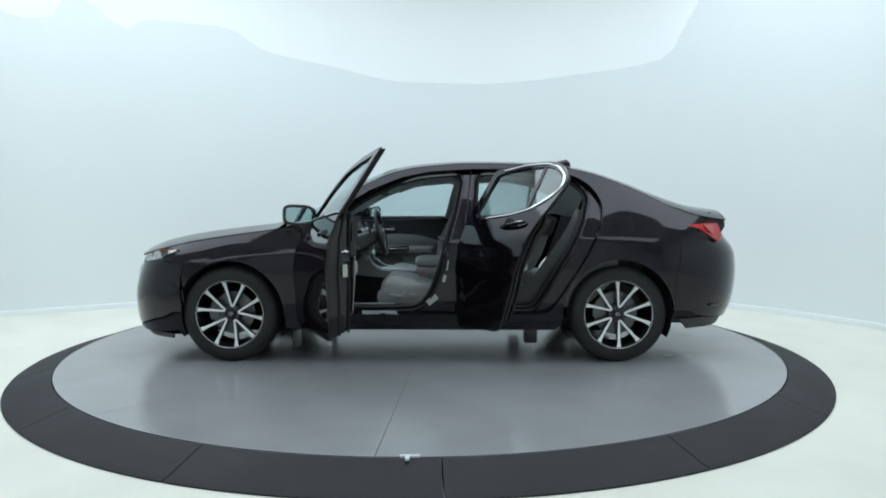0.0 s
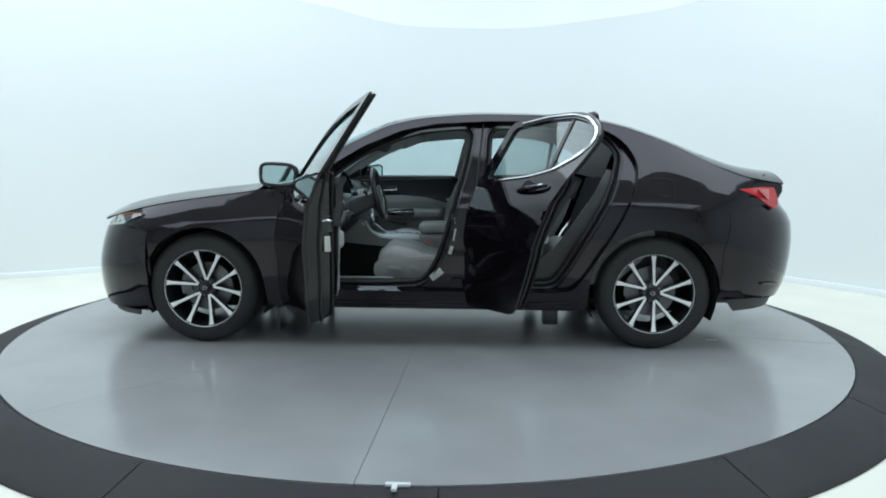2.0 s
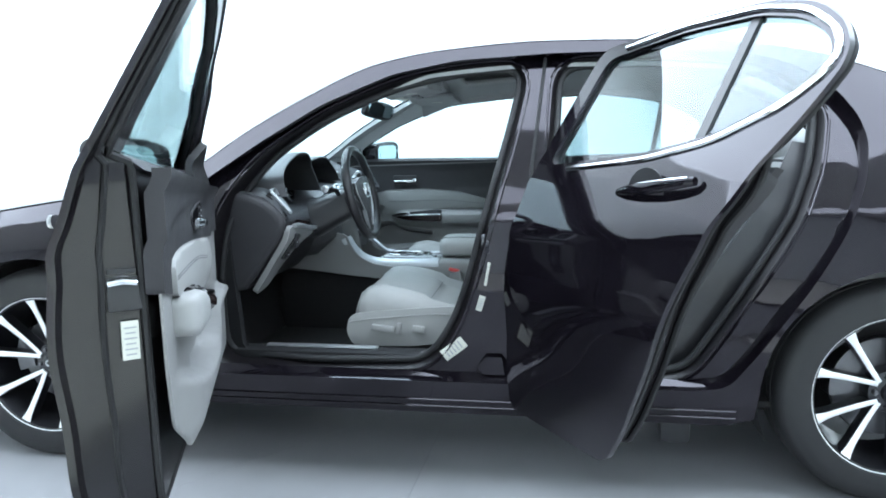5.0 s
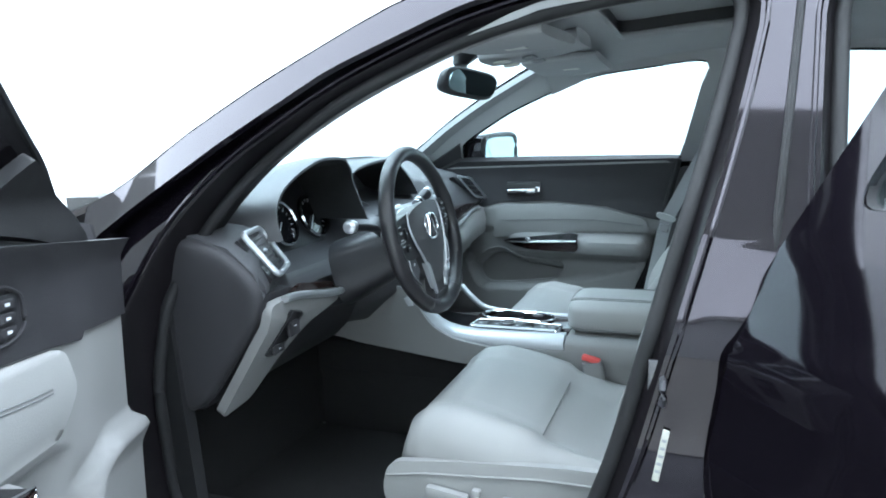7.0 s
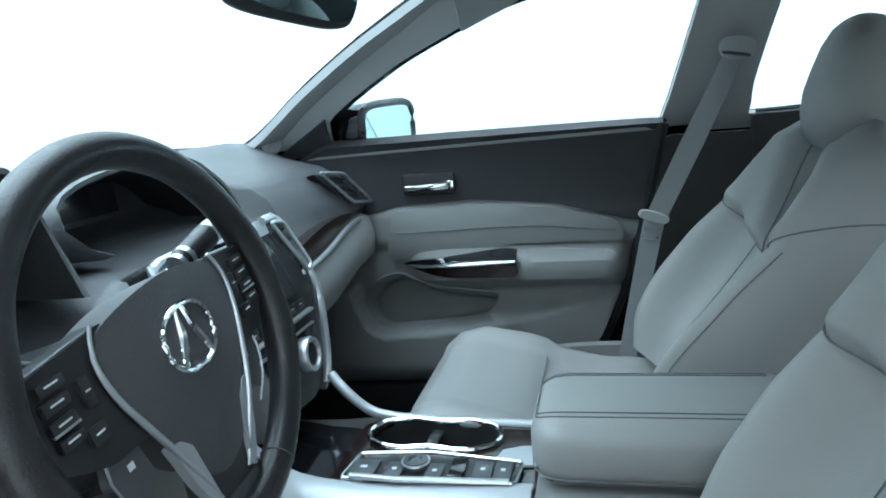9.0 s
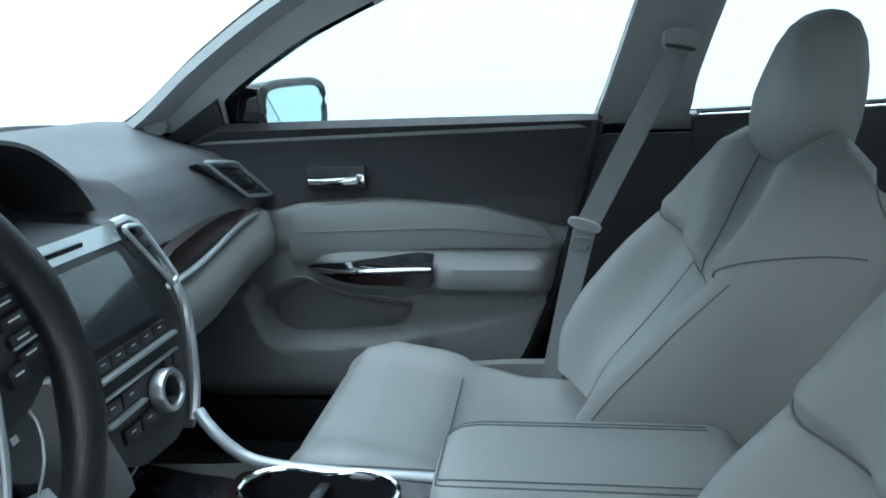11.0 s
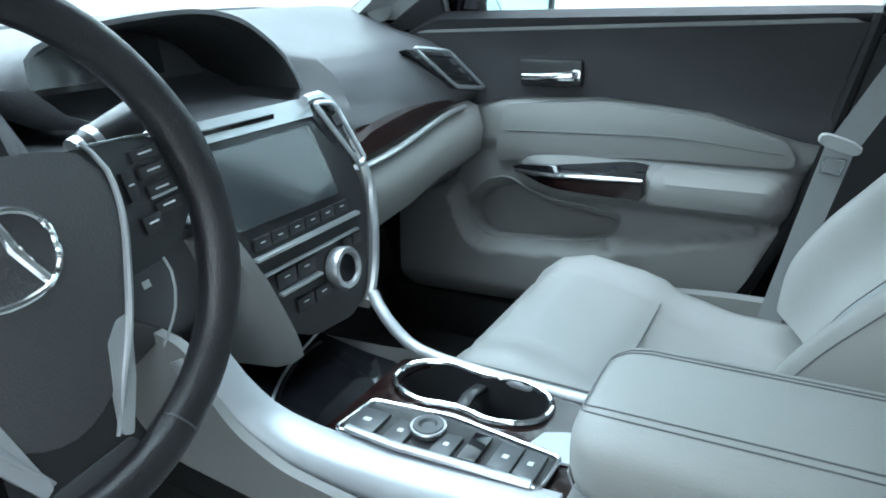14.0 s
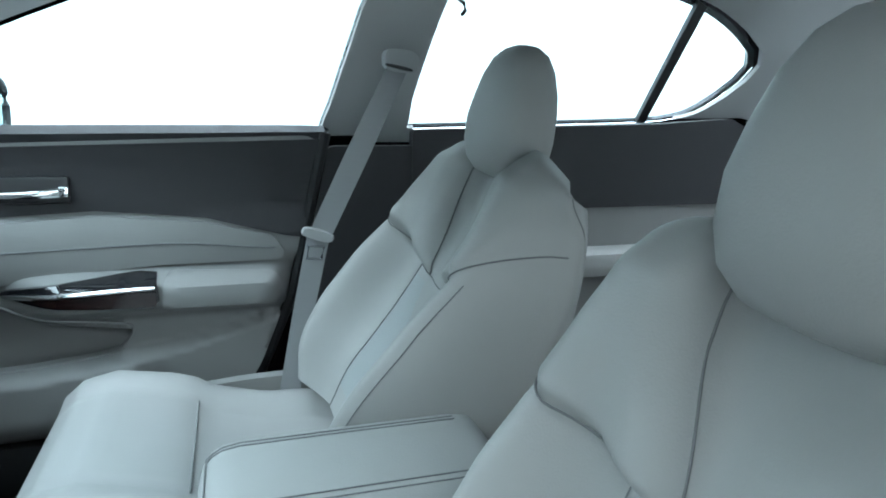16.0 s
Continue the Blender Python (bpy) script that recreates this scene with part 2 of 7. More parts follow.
def loft(rings, closed=False, caps=True):
    """A skin over rings of equally many points."""
    n, vs, fs = len(rings[0]), [tuple(p) for r in rings for p in r], []
    m = len(rings)
    for i in range(m if closed else m - 1):
        for j in range(n):
            a, b = i * n + j, i * n + (j + 1) % n
            c, d = ((i + 1) % m) * n + (j + 1) % n, ((i + 1) % m) * n + j
            fs.append((a, b, c, d))
    if caps and not closed:
        fs += [tuple(reversed(range(n))), tuple(range((m - 1) * n, m * n))]
    return vs, fs


def tube(path, r, n=8, closed=False, flat=1.0, up=(0, 0, 1)):
    """A round or flat bar along a line. r: a radius, or one for each point."""
    p = [Vector(q) for q in path]
    rings = []
    for i, q in enumerate(p):
        a = p[i - 1] if (i or closed) else p[0]
        b = p[(i + 1) % len(p)] if (i < len(p) - 1 or closed) else p[-1]
        d = (b - a).normalized()
        s = d.cross(Vector(up))
        s = s.normalized() if s.length > 1e-4 else d.orthogonal().normalized()
        t = s.cross(d)
        k = r[i] if isinstance(r, (list, tuple)) else r
        rings.append([q + s * (k * math.cos(2 * math.pi * j / n)) + t * (k * flat * math.sin(2 * math.pi * j / n)) for j in range(n)])
    return loft(rings, closed)


def pad(rows, n=28, power=3.2):
    """A cushion: rows of centre, side half width, half thickness, along way, up way."""
    rings = []
    for c, hw, ht, side, up in rows:
        c, side, up, ring = Vector(c), Vector(side), Vector(up), []
        for j in range(n):
            a = 2 * math.pi * j / n
            x = math.copysign(abs(math.cos(a)) ** (2 / power), math.cos(a)) * hw
            y = math.copysign(abs(math.sin(a)) ** (2 / power), math.sin(a)) * ht
            ring.append(c + side * x + up * y)
        rings.append(ring)
    return loft(rings)


def box(c, s, bevel=0.006, seg=2, m=None):
    bm = bmesh.new()
    bmesh.ops.create_cube(bm, size=1, matrix=Matrix.Diagonal((*s, 1)))
    if bevel:
        bmesh.ops.bevel(bm, geom=list(bm.edges), offset=min(bevel, min(s) * 0.45), segments=seg, affect="EDGES", profile=0.6)
    bmesh.ops.transform(bm, matrix=Matrix.Translation(c) @ (m or Matrix.Identity(4)), verts=bm.verts)
    vs, fs = [tuple(v.co) for v in bm.verts], [tuple(v.index for v in f.verts) for f in bm.faces]
    bm.free()
    return vs, fs


def lathe(profile, n=48, arc=2 * math.pi):
    """Turns (radius, height) pairs about z."""
    rings = [[(r * math.cos(arc * j / n), r * math.sin(arc * j / n), h) for r, h in profile] for j in range(n)]
    k = len(profile)
    vs = [p for r in rings for p in r]
    fs = []
    for i in range(n):
        for j in range(k - 1):
            a, b = i * k + j, i * k + j + 1
            c, d = ((i + 1) % n) * k + j + 1, ((i + 1) % n) * k + j
            fs.append((a, b, c, d))
    return vs, fs


# ---- studio ----
FLOOR_Z = -0.085
wall_line = spline([(-9.0, -9.0), (-8.8, -3.0), (-8.0, -0.2), (-6.7, 1.0), (-4.77, 1.68), (-3.60, 2.40), (-1.6, 3.25), (0.6, 3.75), (2.3, 3.40),
                    (3.445, 2.345), (4.38, 0.886), (5.0, -1.5), (5.5, -4.5), (5.6, -9.0)], 0.15)
WALL_H = 4.7
cove = [(0.10, 0.0), (0.028, 0.03), (0.004, 0.10), (0.0, 0.25), (0.0, 1.2), (0.0, 2.4), (0.0, 3.6), (0.0, WALL_H)]


def wall_rings(line, profile, back=0.12):
    rings = []
    for i, (x, y) in enumerate(line):
        a, b = line[max(i - 1, 0)], line[min(i + 1, len(line) - 1)]
        d = Vector((b[0] - a[0], b[1] - a[1], 0)).normalized()
        n = Vector((d.y, -d.x, 0))
        base = Vector((x, y, FLOOR_Z))
        ring = [base + n * o + Vector((0, 0, h)) for o, h in profile]
        ring += [base - n * back + Vector((0, 0, profile[-1][1])), base - n * back]
        rings.append(ring)
    return rings


tagged(part("wall_studio", loft(wall_rings(wall_line, [(0.0, 0.0)] + cove[3:])), M_WALL), "curved seamless white studio wall behind the turntable", "wall", kind="structure")
tagged(part("baseboard", loft(wall_rings(wall_line, [(0.03, 0.0), (0.03, 0.045), (0.024, 0.055), (0.003, 0.058)], 0.001)), M_WALL),
       "low white skirting strip along the curved wall", "baseboard", kind="structure")
tagged(part("wall_back", box((-1.7, -9.08, 2.3), (14.9, 0.12, 4.8), 0), M_WALL), "plain white wall closing the far end of the studio", "wall", kind="structure")
fl = panel([(-9.3, -9.3), (6.0, -9.3), (6.0, 4.2), (-9.3, 4.2)], lambda u, v: (u, v, FLOOR_Z), step=0.6, thick=0.1)
tagged(part("floor", fl, M_FLOOR), "cream painted concrete studio floor", "floor", kind="structure")


def ceiling_z(u, v):
    r = math.hypot(u + 0.3, v + 0.4)
    return (u, v, 4.62 - 0.05 * math.sin(1.3 * u) * math.cos(1.1 * v) - 0.012 * r)


tagged(part("ceiling", panel([(-9.2, -9.2), (5.9, -9.2), (5.9, 4.0), (-9.2, 4.0)], ceiling_z, step=0.4, thick=0.02), M_CEIL),
       "stretched white fabric ceiling under the lights", "ceiling", kind="structure")

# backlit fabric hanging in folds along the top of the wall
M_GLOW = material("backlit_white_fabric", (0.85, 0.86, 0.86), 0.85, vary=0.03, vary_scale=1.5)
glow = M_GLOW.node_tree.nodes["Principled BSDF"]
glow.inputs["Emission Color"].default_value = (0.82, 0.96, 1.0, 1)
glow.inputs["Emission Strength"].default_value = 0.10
hem = curve_through([-9.0, -6.0, -5.0, -4.5, -3.9, -2.7, -2.0, -1.3, -0.3, 0.4, 1.5, 2.75, 3.1, 3.4, 3.8, 5.0], [3.4, 3.5, 3.42, 3.17, 3.32, 3.32, 3.05, 2.94, 2.76, 2.76, 2.85, 2.95, 3.3, 3.6, 4.3, 4.5])
drape = []
for i, (x, y) in enumerate(wall_line):
    if y < -0.4:
        continue
    a_, b_ = wall_line[max(i - 1, 0)], wall_line[min(i + 1, len(wall_line) - 1)]
    d = Vector((b_[0] - a_[0], b_[1] - a_[1], 0)).normalized()
    n = Vector((d.y, -d.x, 0))
    z0 = hem(x * 2.9 / max(2.0, y) if y > 2.0 else x)
    front = [Vector((x, y, z0 + (4.58 - z0) * t)) + n * (0.0015 + 0.30 * t * t) for t in np.linspace(0, 1, 9)]
    drape.append(front + [p - n * 0.001 for p in reversed(front)])
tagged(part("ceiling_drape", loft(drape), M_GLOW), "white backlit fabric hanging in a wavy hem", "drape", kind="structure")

# turntable with its ring of ramp pieces
TC = Vector((-0.03, -0.01, 0))
R_IN, R_OUT = 2.745, 3.03
table = new("turntable")
table.location = TC
tagged(table, "round grey painted car turntable with a black rubber ramp edge", "turntable")
for k, (a0, a1) in enumerate(((-128.6, -92.3), (-92.3, -14.0), (-14.0, 51.4), (51.4, 120.0), (120.0, 171.0), (171.0, 231.4))):
    ang = [radians(a0 + 0.03 + (a1 - a0 - 0.06) * j / 24) for j in range(25)]
    top = [(0, 0, 0)] + [(R_IN * math.cos(a), R_IN * math.sin(a), 0) for a in ang]
    low = [(x, y, -0.083) for x, y, z in top]
    n = len(top)
    part("deck_plate", (top + low, [tuple(range(n)), tuple(reversed(range(n, 2 * n)))] + [(i, (i + 1) % n, n + (i + 1) % n, n + i) for i in range(n)]), M_TABLE, table, smooth=0)

ring_profile = [(R_IN + 0.004, -0.083), (R_IN + 0.004, -0.006), (R_IN + 0.012, -0.002), (R_IN + 0.03, -0.002), (R_OUT - 0.05, -0.066), (R_OUT - 0.006, -0.074), (R_OUT, -0.078), (R_OUT, -0.083)]
seg = []
for j in range(13):
    a = radians(-86 + 0.06 + (24 - 0.12) * j / 12)
    seg.append([(r * math.cos(a), r * math.sin(a), z) for r, z in ring_profile])
first = part("ramp_piece", loft(seg), M_RAMP, table, smooth=25)
for k in range(1, 15):
    ob = new("ramp_piece", first.data)
    ob.parent = table
    ob.matrix_basis = pose(0, 0, 0, 0, 0, 24 * k)
part("ground_bracket", join(box((0.05, -2.75, 0.005), (0.09, 0.02, 0.012), 0.003), box((0.04, -2.775, 0.005), (0.02, 0.04, 0.012), 0.003)), M_WHITEP, table, "small white latch bracket on the rim")
part("deck_chip", box((1.865, -0.62, 0.002), (0.07, 0.03, 0.003), 0.001), M_WHITEP, table, "pale scuffed patch on the deck")

# ---- car body ----
def smooth(a, b, x):
    t = min(1.0, max(0.0, (x - a) / (b - a)))
    return t * t * (3 - 2 * t)


car = new("car")
tagged(car, "black sedan, grey leather cabin, two doors open, on a turntable", "car")

zc_at = curve_through([-2.34, -2.20, -2.0, -1.7, -1.388, -1.1, -0.95, -0.85, -0.68, -0.48, -0.22, 0, 0.35, 0.7, 1.0, 1.2, 1.5, 1.8, 2.0, 2.3, 2.42],
                      [0.69, 0.780, 0.862, 0.922, 0.962, 0.996, 1.055, 1.11, 1.22, 1.33, 1.425, 1.458, 1.475, 1.468, 1.446, 1.415, 1.32, 1.20, 1.135, 1.085, 1.06])
ze_at = curve_through([-2.34, -2.20, -2.0, -1.7, -1.388, -1.1, -0.95, -0.85, -0.68, -0.48, -0.22, 0, 0.35, 0.7, 1.0, 1.2, 1.5, 1.8, 2.0, 2.3, 2.42],
                      [0.65, 0.730, 0.795, 0.865, 0.915, 0.955, 0.990, 1.03, 1.145, 1.26, 1.378, 1.420, 1.443, 1.438, 1.414, 1.375, 1.265, 1.12, 1.05, 1.0, 0.98])
ye_at = curve_through([-2.34, -2.20, -2.0, -1.7, -1.388, -1.1, -0.95, -0.85, -0.68, -0.48, -0.22, 0, 0.35, 0.7, 1.0, 1.2, 1.5, 1.8, 2.0, 2.3, 2.42],
                      [0.42, 0.60, 0.72, 0.79, 0.805, 0.805, 0.79, 0.77, 0.725, 0.68, 0.625, 0.595, 0.575, 0.57, 0.575, 0.59, 0.64, 0.70, 0.715, 0.66, 0.58])
NOSE = -2.31


nose_shift = curve_through([0.15, 0.22, 0.30, 0.45, 0.60, 0.70, 0.80, 0.90], [0.07, 0.04, 0.012, 0.0, 0.035, 0.08, 0.14, 0.20])


def half_width(x):
    w = 0.927
    if x < -1.46:
        w = 0.927 * max(0.0, 1 - max(0.0, 1 - (x - NOSE) / 0.85) ** 2.7) ** 0.42
    if x > 1.5:
        w = 0.927 * max(0.0, 1 - max(0.0, (x - 1.5) / 0.90) ** 3.0) ** 0.45
    return w


low_at = curve_through([0.0, 0.18, 0.24, 0.40, 0.60, 0.75, 1.6], [0.12, 0.075, 0.05, 0.018, 0.0, 0.0, 0.0])


def side(x, z):
    """Half the body's width at a place of the side view."""
    w, ze, ye = half_width(x - (nose_shift(z) * smooth(1.70, 2.10, -x) if x < -1.7 else 0.0)), ze_at(x), ye_at(x)
    t = max(0.0, (z - 0.62) / max(0.05, ze - 0.62))
    y = w - (w - min(ye, w)) * t ** 2.0 - low_at(z)
    belt = smooth(-1.15, -0.85, x) * (1 - smooth(1.25, 1.6, x))
    if z > 1.0 and belt > 0:
        y1 = w - (w - min(ye, w)) * ((1.0 - 0.62) / (ze - 0.62)) ** 2
        y += belt * (y1 + (ye - y1) * (z - 1.0) / max(0.05, ze - 1.0) - y)
    # crease along the flank and the hollow below it
    y += 0.010 * math.exp(-((z - 0.80 - 0.035 * (x + 1.4)) / 0.035) ** 2) - 0.012 * math.exp(-((z - 0.55) / 0.10) ** 2)
    return y


def near_side(x, z):
    return (x, -side(x, z), z)


def far_side(x, z):
    return (x, side(x, z), z)


def top(x, v):
    """The upper skin: v runs from -1 at the near edge to 1 at the far edge."""
    zc, ze, ye = zc_at(x), ze_at(x), ye_at(x)
    return (x, ye * v, ze + (zc - ze) * (1 - abs(v) ** 4.0))


def arc_pts(cx, cz, r, a0, a1, n=22):
    return [(cx + r * math.cos(radians(a0 + (a1 - a0) * i / n)), cz + r * math.sin(radians(a0 + (a1 - a0) * i / n))) for i in range(n + 1)]


WB, HUB, ARCH = 1.388, 0.346, 0.388
FRONT_OPEN = rounded([(-0.755, 0.375), (-0.765, 0.60), (-0.742, 0.80), (-0.695, 0.935), (-0.60, 1.06), (-0.40, 1.195), (-0.16, 1.30), (0.05, 1.343), (0.275, 1.355), (0.24, 1.18), (0.208, 1.05), (0.155, 0.85), (0.112, 0.68), (0.06, 0.53), (-0.03, 0.40)], 0.09)
REAR_OPEN = rounded([(0.36, 0.40), (0.365, 0.75), (0.375, 1.05), (0.395, 1.358), (0.70, 1.364), (0.96, 1.345), (1.08, 1.30), (1.15, 1.245), (1.185, 1.185), (1.15, 1.05), (1.07, 0.86), (0.97, 0.70), (0.86, 0.51), (0.78, 0.39)], 0.08)
# where the shut doors lie, set back from the outer skin
DOOR_ZONE = rounded([(-0.838, 0.352), (0.80, 0.350), (0.90, 0.365), (1.0, 0.50), (1.11, 0.676), (1.20, 0.83), (1.27, 0.99), (1.295, 1.10), (1.285, 1.17), (1.24, 1.25), (1.18, 1.305), (1.10, 1.348), (0.975, 1.382), (0.70, 1.400), (0.365, 1.398), (0.05, 1.382), (-0.165, 1.340), (-0.405, 1.240), (-0.605, 1.118), (-0.77, 1.005), (-0.852, 0.945), (-0.848, 0.75), (-0.838, 0.50)], 0.035)


def grown(poly, d):
    """The outline moved outwards by d."""
    area = sum(a[0] * b[1] - b[0] * a[1] for a, b in zip(poly, poly[1:] + poly[:1]))
    out, k = [], len(poly)
    for i in range(k):
        a, b = np.array(poly[i - 2]), np.array(poly[(i + 2) % k])
        t = (b - a) / (np.linalg.norm(b - a) + 1e-9)
        n = np.array([t[1], -t[0]]) * (1 if area > 0 else -1)
        out.append((poly[i][0] + n[0] * d, poly[i][1] + n[1] * d))
    return out


rail = [(x, ze_at(x) - 0.004) for x in np.linspace(-1.02, 2.19, 50)]
fender = [(-1.72, 0.42)] + arc_pts(-WB, HUB, ARCH, 165, 5)[1:] + [(-0.985, 0.25), (-0.86, 0.24), (-0.85, 0.50), (-0.875, 0.75), (-0.885, 0.93), (-0.95, 0.965)]
fender += [(x, ze_at(x) - 0.004) for x in np.linspace(-1.02, -1.95, 14)] + [(-1.90, 0.74), (-1.74, 0.70)]
part("front_fender", panel(fender, near_side, step=0.05), M_PAINT, car)
part("front_fender", panel(fender, far_side, step=0.07), M_PAINT, car)
# side frame: sill, pillars, roof rail and rear quarter in one pressing
frame_line = [(-0.85, 0.24), (0.90, 0.235), (0.985, 0.26)] + arc_pts(WB, HUB, ARCH + 0.008, 174, 8) + [(1.795, 0.42), (1.795, 0.62), (1.825, 0.80), (1.87, 0.86), (2.02, 0.885), (2.14, 0.90), (2.20, 0.97), (2.20, 1.005)]
frame_line += list(reversed([q for q in rail if q[0] > -0.93])) + [(-0.872, 0.945), (-0.866, 0.75), (-0.848, 0.50)]
f_out, r_out = grown(FRONT_OPEN, 0.022), grown(REAR_OPEN, 0.022)
part("side_frame", panel(frame_line, near_side, [DOOR_ZONE], step=0.045), M_PAINT, car, "glossy black sill, roof rail and rear quarter")
F_GLASS = spline([(-0.660, 1.004), (-0.658, 1.030), (-0.648, 1.064), (-0.60, 1.100), (-0.50, 1.156), (-0.40, 1.204), (-0.18, 1.282), (0.02, 1.308), (0.205, 1.318), (0.19, 1.25), (0.128, 1.016)], 0.03)
R_GLASS = spline([(0.315, 1.022), (0.335, 1.15), (0.37, 1.30), (0.40, 1.322), (0.65, 1.325), (0.90, 1.288), (1.06, 1.225), (1.125, 1.165), (1.05, 1.075), (0.96, 1.045), (0.80, 1.036)], 0.03)
part("side_frame", panel(frame_line, far_side, [grown(F_GLASS, 0.004), grown(R_GLASS, 0.004)], step=0.07), M_PAINT, car, "closed black doors and rear quarter")


def inset(fn, d):
    def g(x, z):
        p = fn(x, z)
        return (p[0], p[1] + (d if p[1] < 0 else -d), p[2])
    return g


SET_BACK = 0.045
zone = dense(DOOR_ZONE, 0.03)
zone_in = [tuple(p + (q - p) * (1 - smooth(0.37, 0.45, o[1])) for p, q in zip(a, b)) for a, b, o in zip(grown(zone, -0.006), grown(zone, -0.022), zone)]
zone_mid = [tuple(0.5 * (p + q) for p, q in zip(a, b)) for a, b in zip(zone, zone_in)]
part("aperture_step", loft([[near_side(*q) for q in zone], [inset(near_side, 0.006)(*q) for q in grown(zone, -0.002)], [inset(near_side, 0.024)(*q) for q in zone_mid], [inset(near_side, SET_BACK)(*q) for q in zone_in]], caps=False), M_PAINT, car, "folded paint edge round the door apertures", smooth=50)
part("aperture_panel", panel(zone_in, inset(near_side, SET_BACK), [f_out, r_out], step=0.035), M_PAINT, car, "glossy black pillars and sill between the doors")


def seal_depth(x):
    return 0.085 + 0.055 * smooth(0.35, 0.70, -x)


def opening_jamb(inner, outer):
    a = [inset(near_side, SET_BACK)(*q) for q in outer]
    mid = [inset(near_side, SET_BACK + 0.006)(*[p + 0.2 * (q - p) for p, q in zip(o, i)]) for o, i in zip(outer, inner)]
    low = [inset(near_side, 0.5 * (SET_BACK + seal_depth(o[0])))(*[p + 0.45 * (q - p) for p, q in zip(o, i)]) for o, i in zip(outer, inner)]
    b = [inset(near_side, seal_depth(q[0]))(*q) for q in inner]
    c = [inset(near_side, seal_depth(q[0]) + 0.05)(*q) for q in inner]
    d = [inset(near_side, seal_depth(q[0]) + 0.06)(*q) for q in grown(list(inner), 0.03)]
    return loft([a, mid, low, b, c, d], caps=False)


for name, inner, outer in (("front", FRONT_OPEN, f_out), ("rear", REAR_OPEN, r_out)):
    part(name + "_door_jamb", opening_jamb(inner, outer), M_JAMB_DULL, car)
    part(name + "_door_seal", tube([inset(near_side, seal_depth(q[0]) - 0.007)(*q) for q in dense(grown(inner, -0.002), 0.04)], 0.012, 10, True), M_RUBBER, car)
    part(name + "_seal_flange", tube([inset(near_side, SET_BACK - 0.002)(*q) for q in dense(grown(outer, 0.010), 0.04)], 0.004, 6, True), M_PAINT, car)
part("pillar_strip", tube([inset(near_side, SET_BACK - 0.003)(x, z) for x, z in ((0.285, 0.45), (0.292, 0.75), (0.305, 1.02), (0.325, 1.20), (0.345, 1.385))], 0.006, 8), M_RUBBER, car)
for dz, r in ((0.286, 0.0035), (0.262, 0.003)):
    part("sill_moulding", tube([(x, -side(x, dz) - 0.001, dz) for x in np.linspace(-0.84, 0.93, 40)], r, 6), M_PAINT, car)
gus = [[(0.12 + 0.05 * t, y - 0.004, 0.372 + 0.0 * t), (0.165 + 0.02 * t, y - 0.03 * (1 - t) - 0.006, 0.432 - 0.012 * t), (0.215 - 0.02 * t, y - 0.03 * (1 - t) - 0.006, 0.432 - 0.012 * t), (0.27 - 0.05 * t, y - 0.004, 0.372)] for t, y in ((0.0, -0.848), (0.5, -0.862), (1.0, -0.875))]
part("sill_gusset", loft(gus), M_PAINT, car, "pressed gusset at the foot of the pillar", smooth=25)
for z in (0.47, 0.84):
    hinge = part("pillar_hinge", box((0.315, -0.875, z), (0.055, 0.035, 0.060), 0.008), M_JAMB, car)
    for dx in (-0.014, 0.014):
        part("hinge_bolt", moved(lathe([(0.0, 0.010), (0.006, 0.010), (0.008, 0.006), (0.008, 0.0)], 10), Matrix.Translation((0.315 + dx, -0.892, z)) @ Matrix.Rotation(radians(90), 4, "X")), M_STEEL, hinge)
for z in (0.895, 0.815, 0.52):
    hinge = part("pillar_hinge", box((-0.803, -0.872, z), (0.055, 0.030, 0.055), 0.008), M_JAMB, car)
    for dz in (-0.014, 0.014):
        part("hinge_bolt", moved(lathe([(0.0, 0.010), (0.007, 0.010), (0.009, 0.006), (0.009, 0.0)], 10), Matrix.Translation((-0.797, -0.888, z + dz)) @ Matrix.Rotation(radians(90), 4, "X")), M_STEEL, hinge)

# upper skins
def strip(x0, x1, v0, v1, lead=0.0, n=14, tail=0.0):
    pts = [(x0 + lead * (1 - math.cos(1.2 * v)) * 2, v) for v in np.linspace(v0, v1, 9)]
    pts += [(x, v1) for x in np.linspace(x0, x1, n)[1:-1] if x > pts[-1][0]]
    pts += [(x1 - tail * (1 - math.cos(1.2 * v)) * 2, v) for v in np.linspace(v1, v0, 9)]
    pts += [(x, v0) for x in np.linspace(x1, x0, n)[1:-1] if x > pts[0][0]]
    return pts


part("hood", panel(strip(-2.22, -1.06, -0.985, 0.985, 0.09), lambda u, v: (u, top(u, v)[1], top(u, v)[2] + 0.012 * math.exp(-((abs(v) - 0.62) / 0.1) ** 2)), step=0.07), M_PAINT, car)
part("cowl", panel(strip(-1.055, -0.985, -0.97, 0.97, 0.06, 3, -0.06), top, step=0.06), M_BLACKP, car)
part("windshield", panel(strip(-0.995, -0.262, -0.93, 0.93, 0.07, 12, -0.05), lambda u, v: tuple(np.array(top(u, v)) + (0, 0, 0.001)), step=0.08, thick=0.005), M_WINDSCREEN, car)
for s in (-1, 1):
    pts = [(x, s * v) for x, v in [(x, 0.935) for x in np.linspace(-1.0, -0.2, 16)] + [(x, 1.0) for x in np.linspace(-0.2, -1.0, 16)]]
    part("a_pillar", panel(pts, top, step=0.06), M_PAINT, car)
HOLE = [(-0.07, -0.58), (0.29, -0.58), (0.29, 0.58), (-0.07, 0.58)]
part("roof", panel(strip(-0.258, 1.12, -1.0, 1.0, -0.05, 16, 0.05), top, [rounded(HOLE, 0.06)], step=0.07), M_PAINT, car)
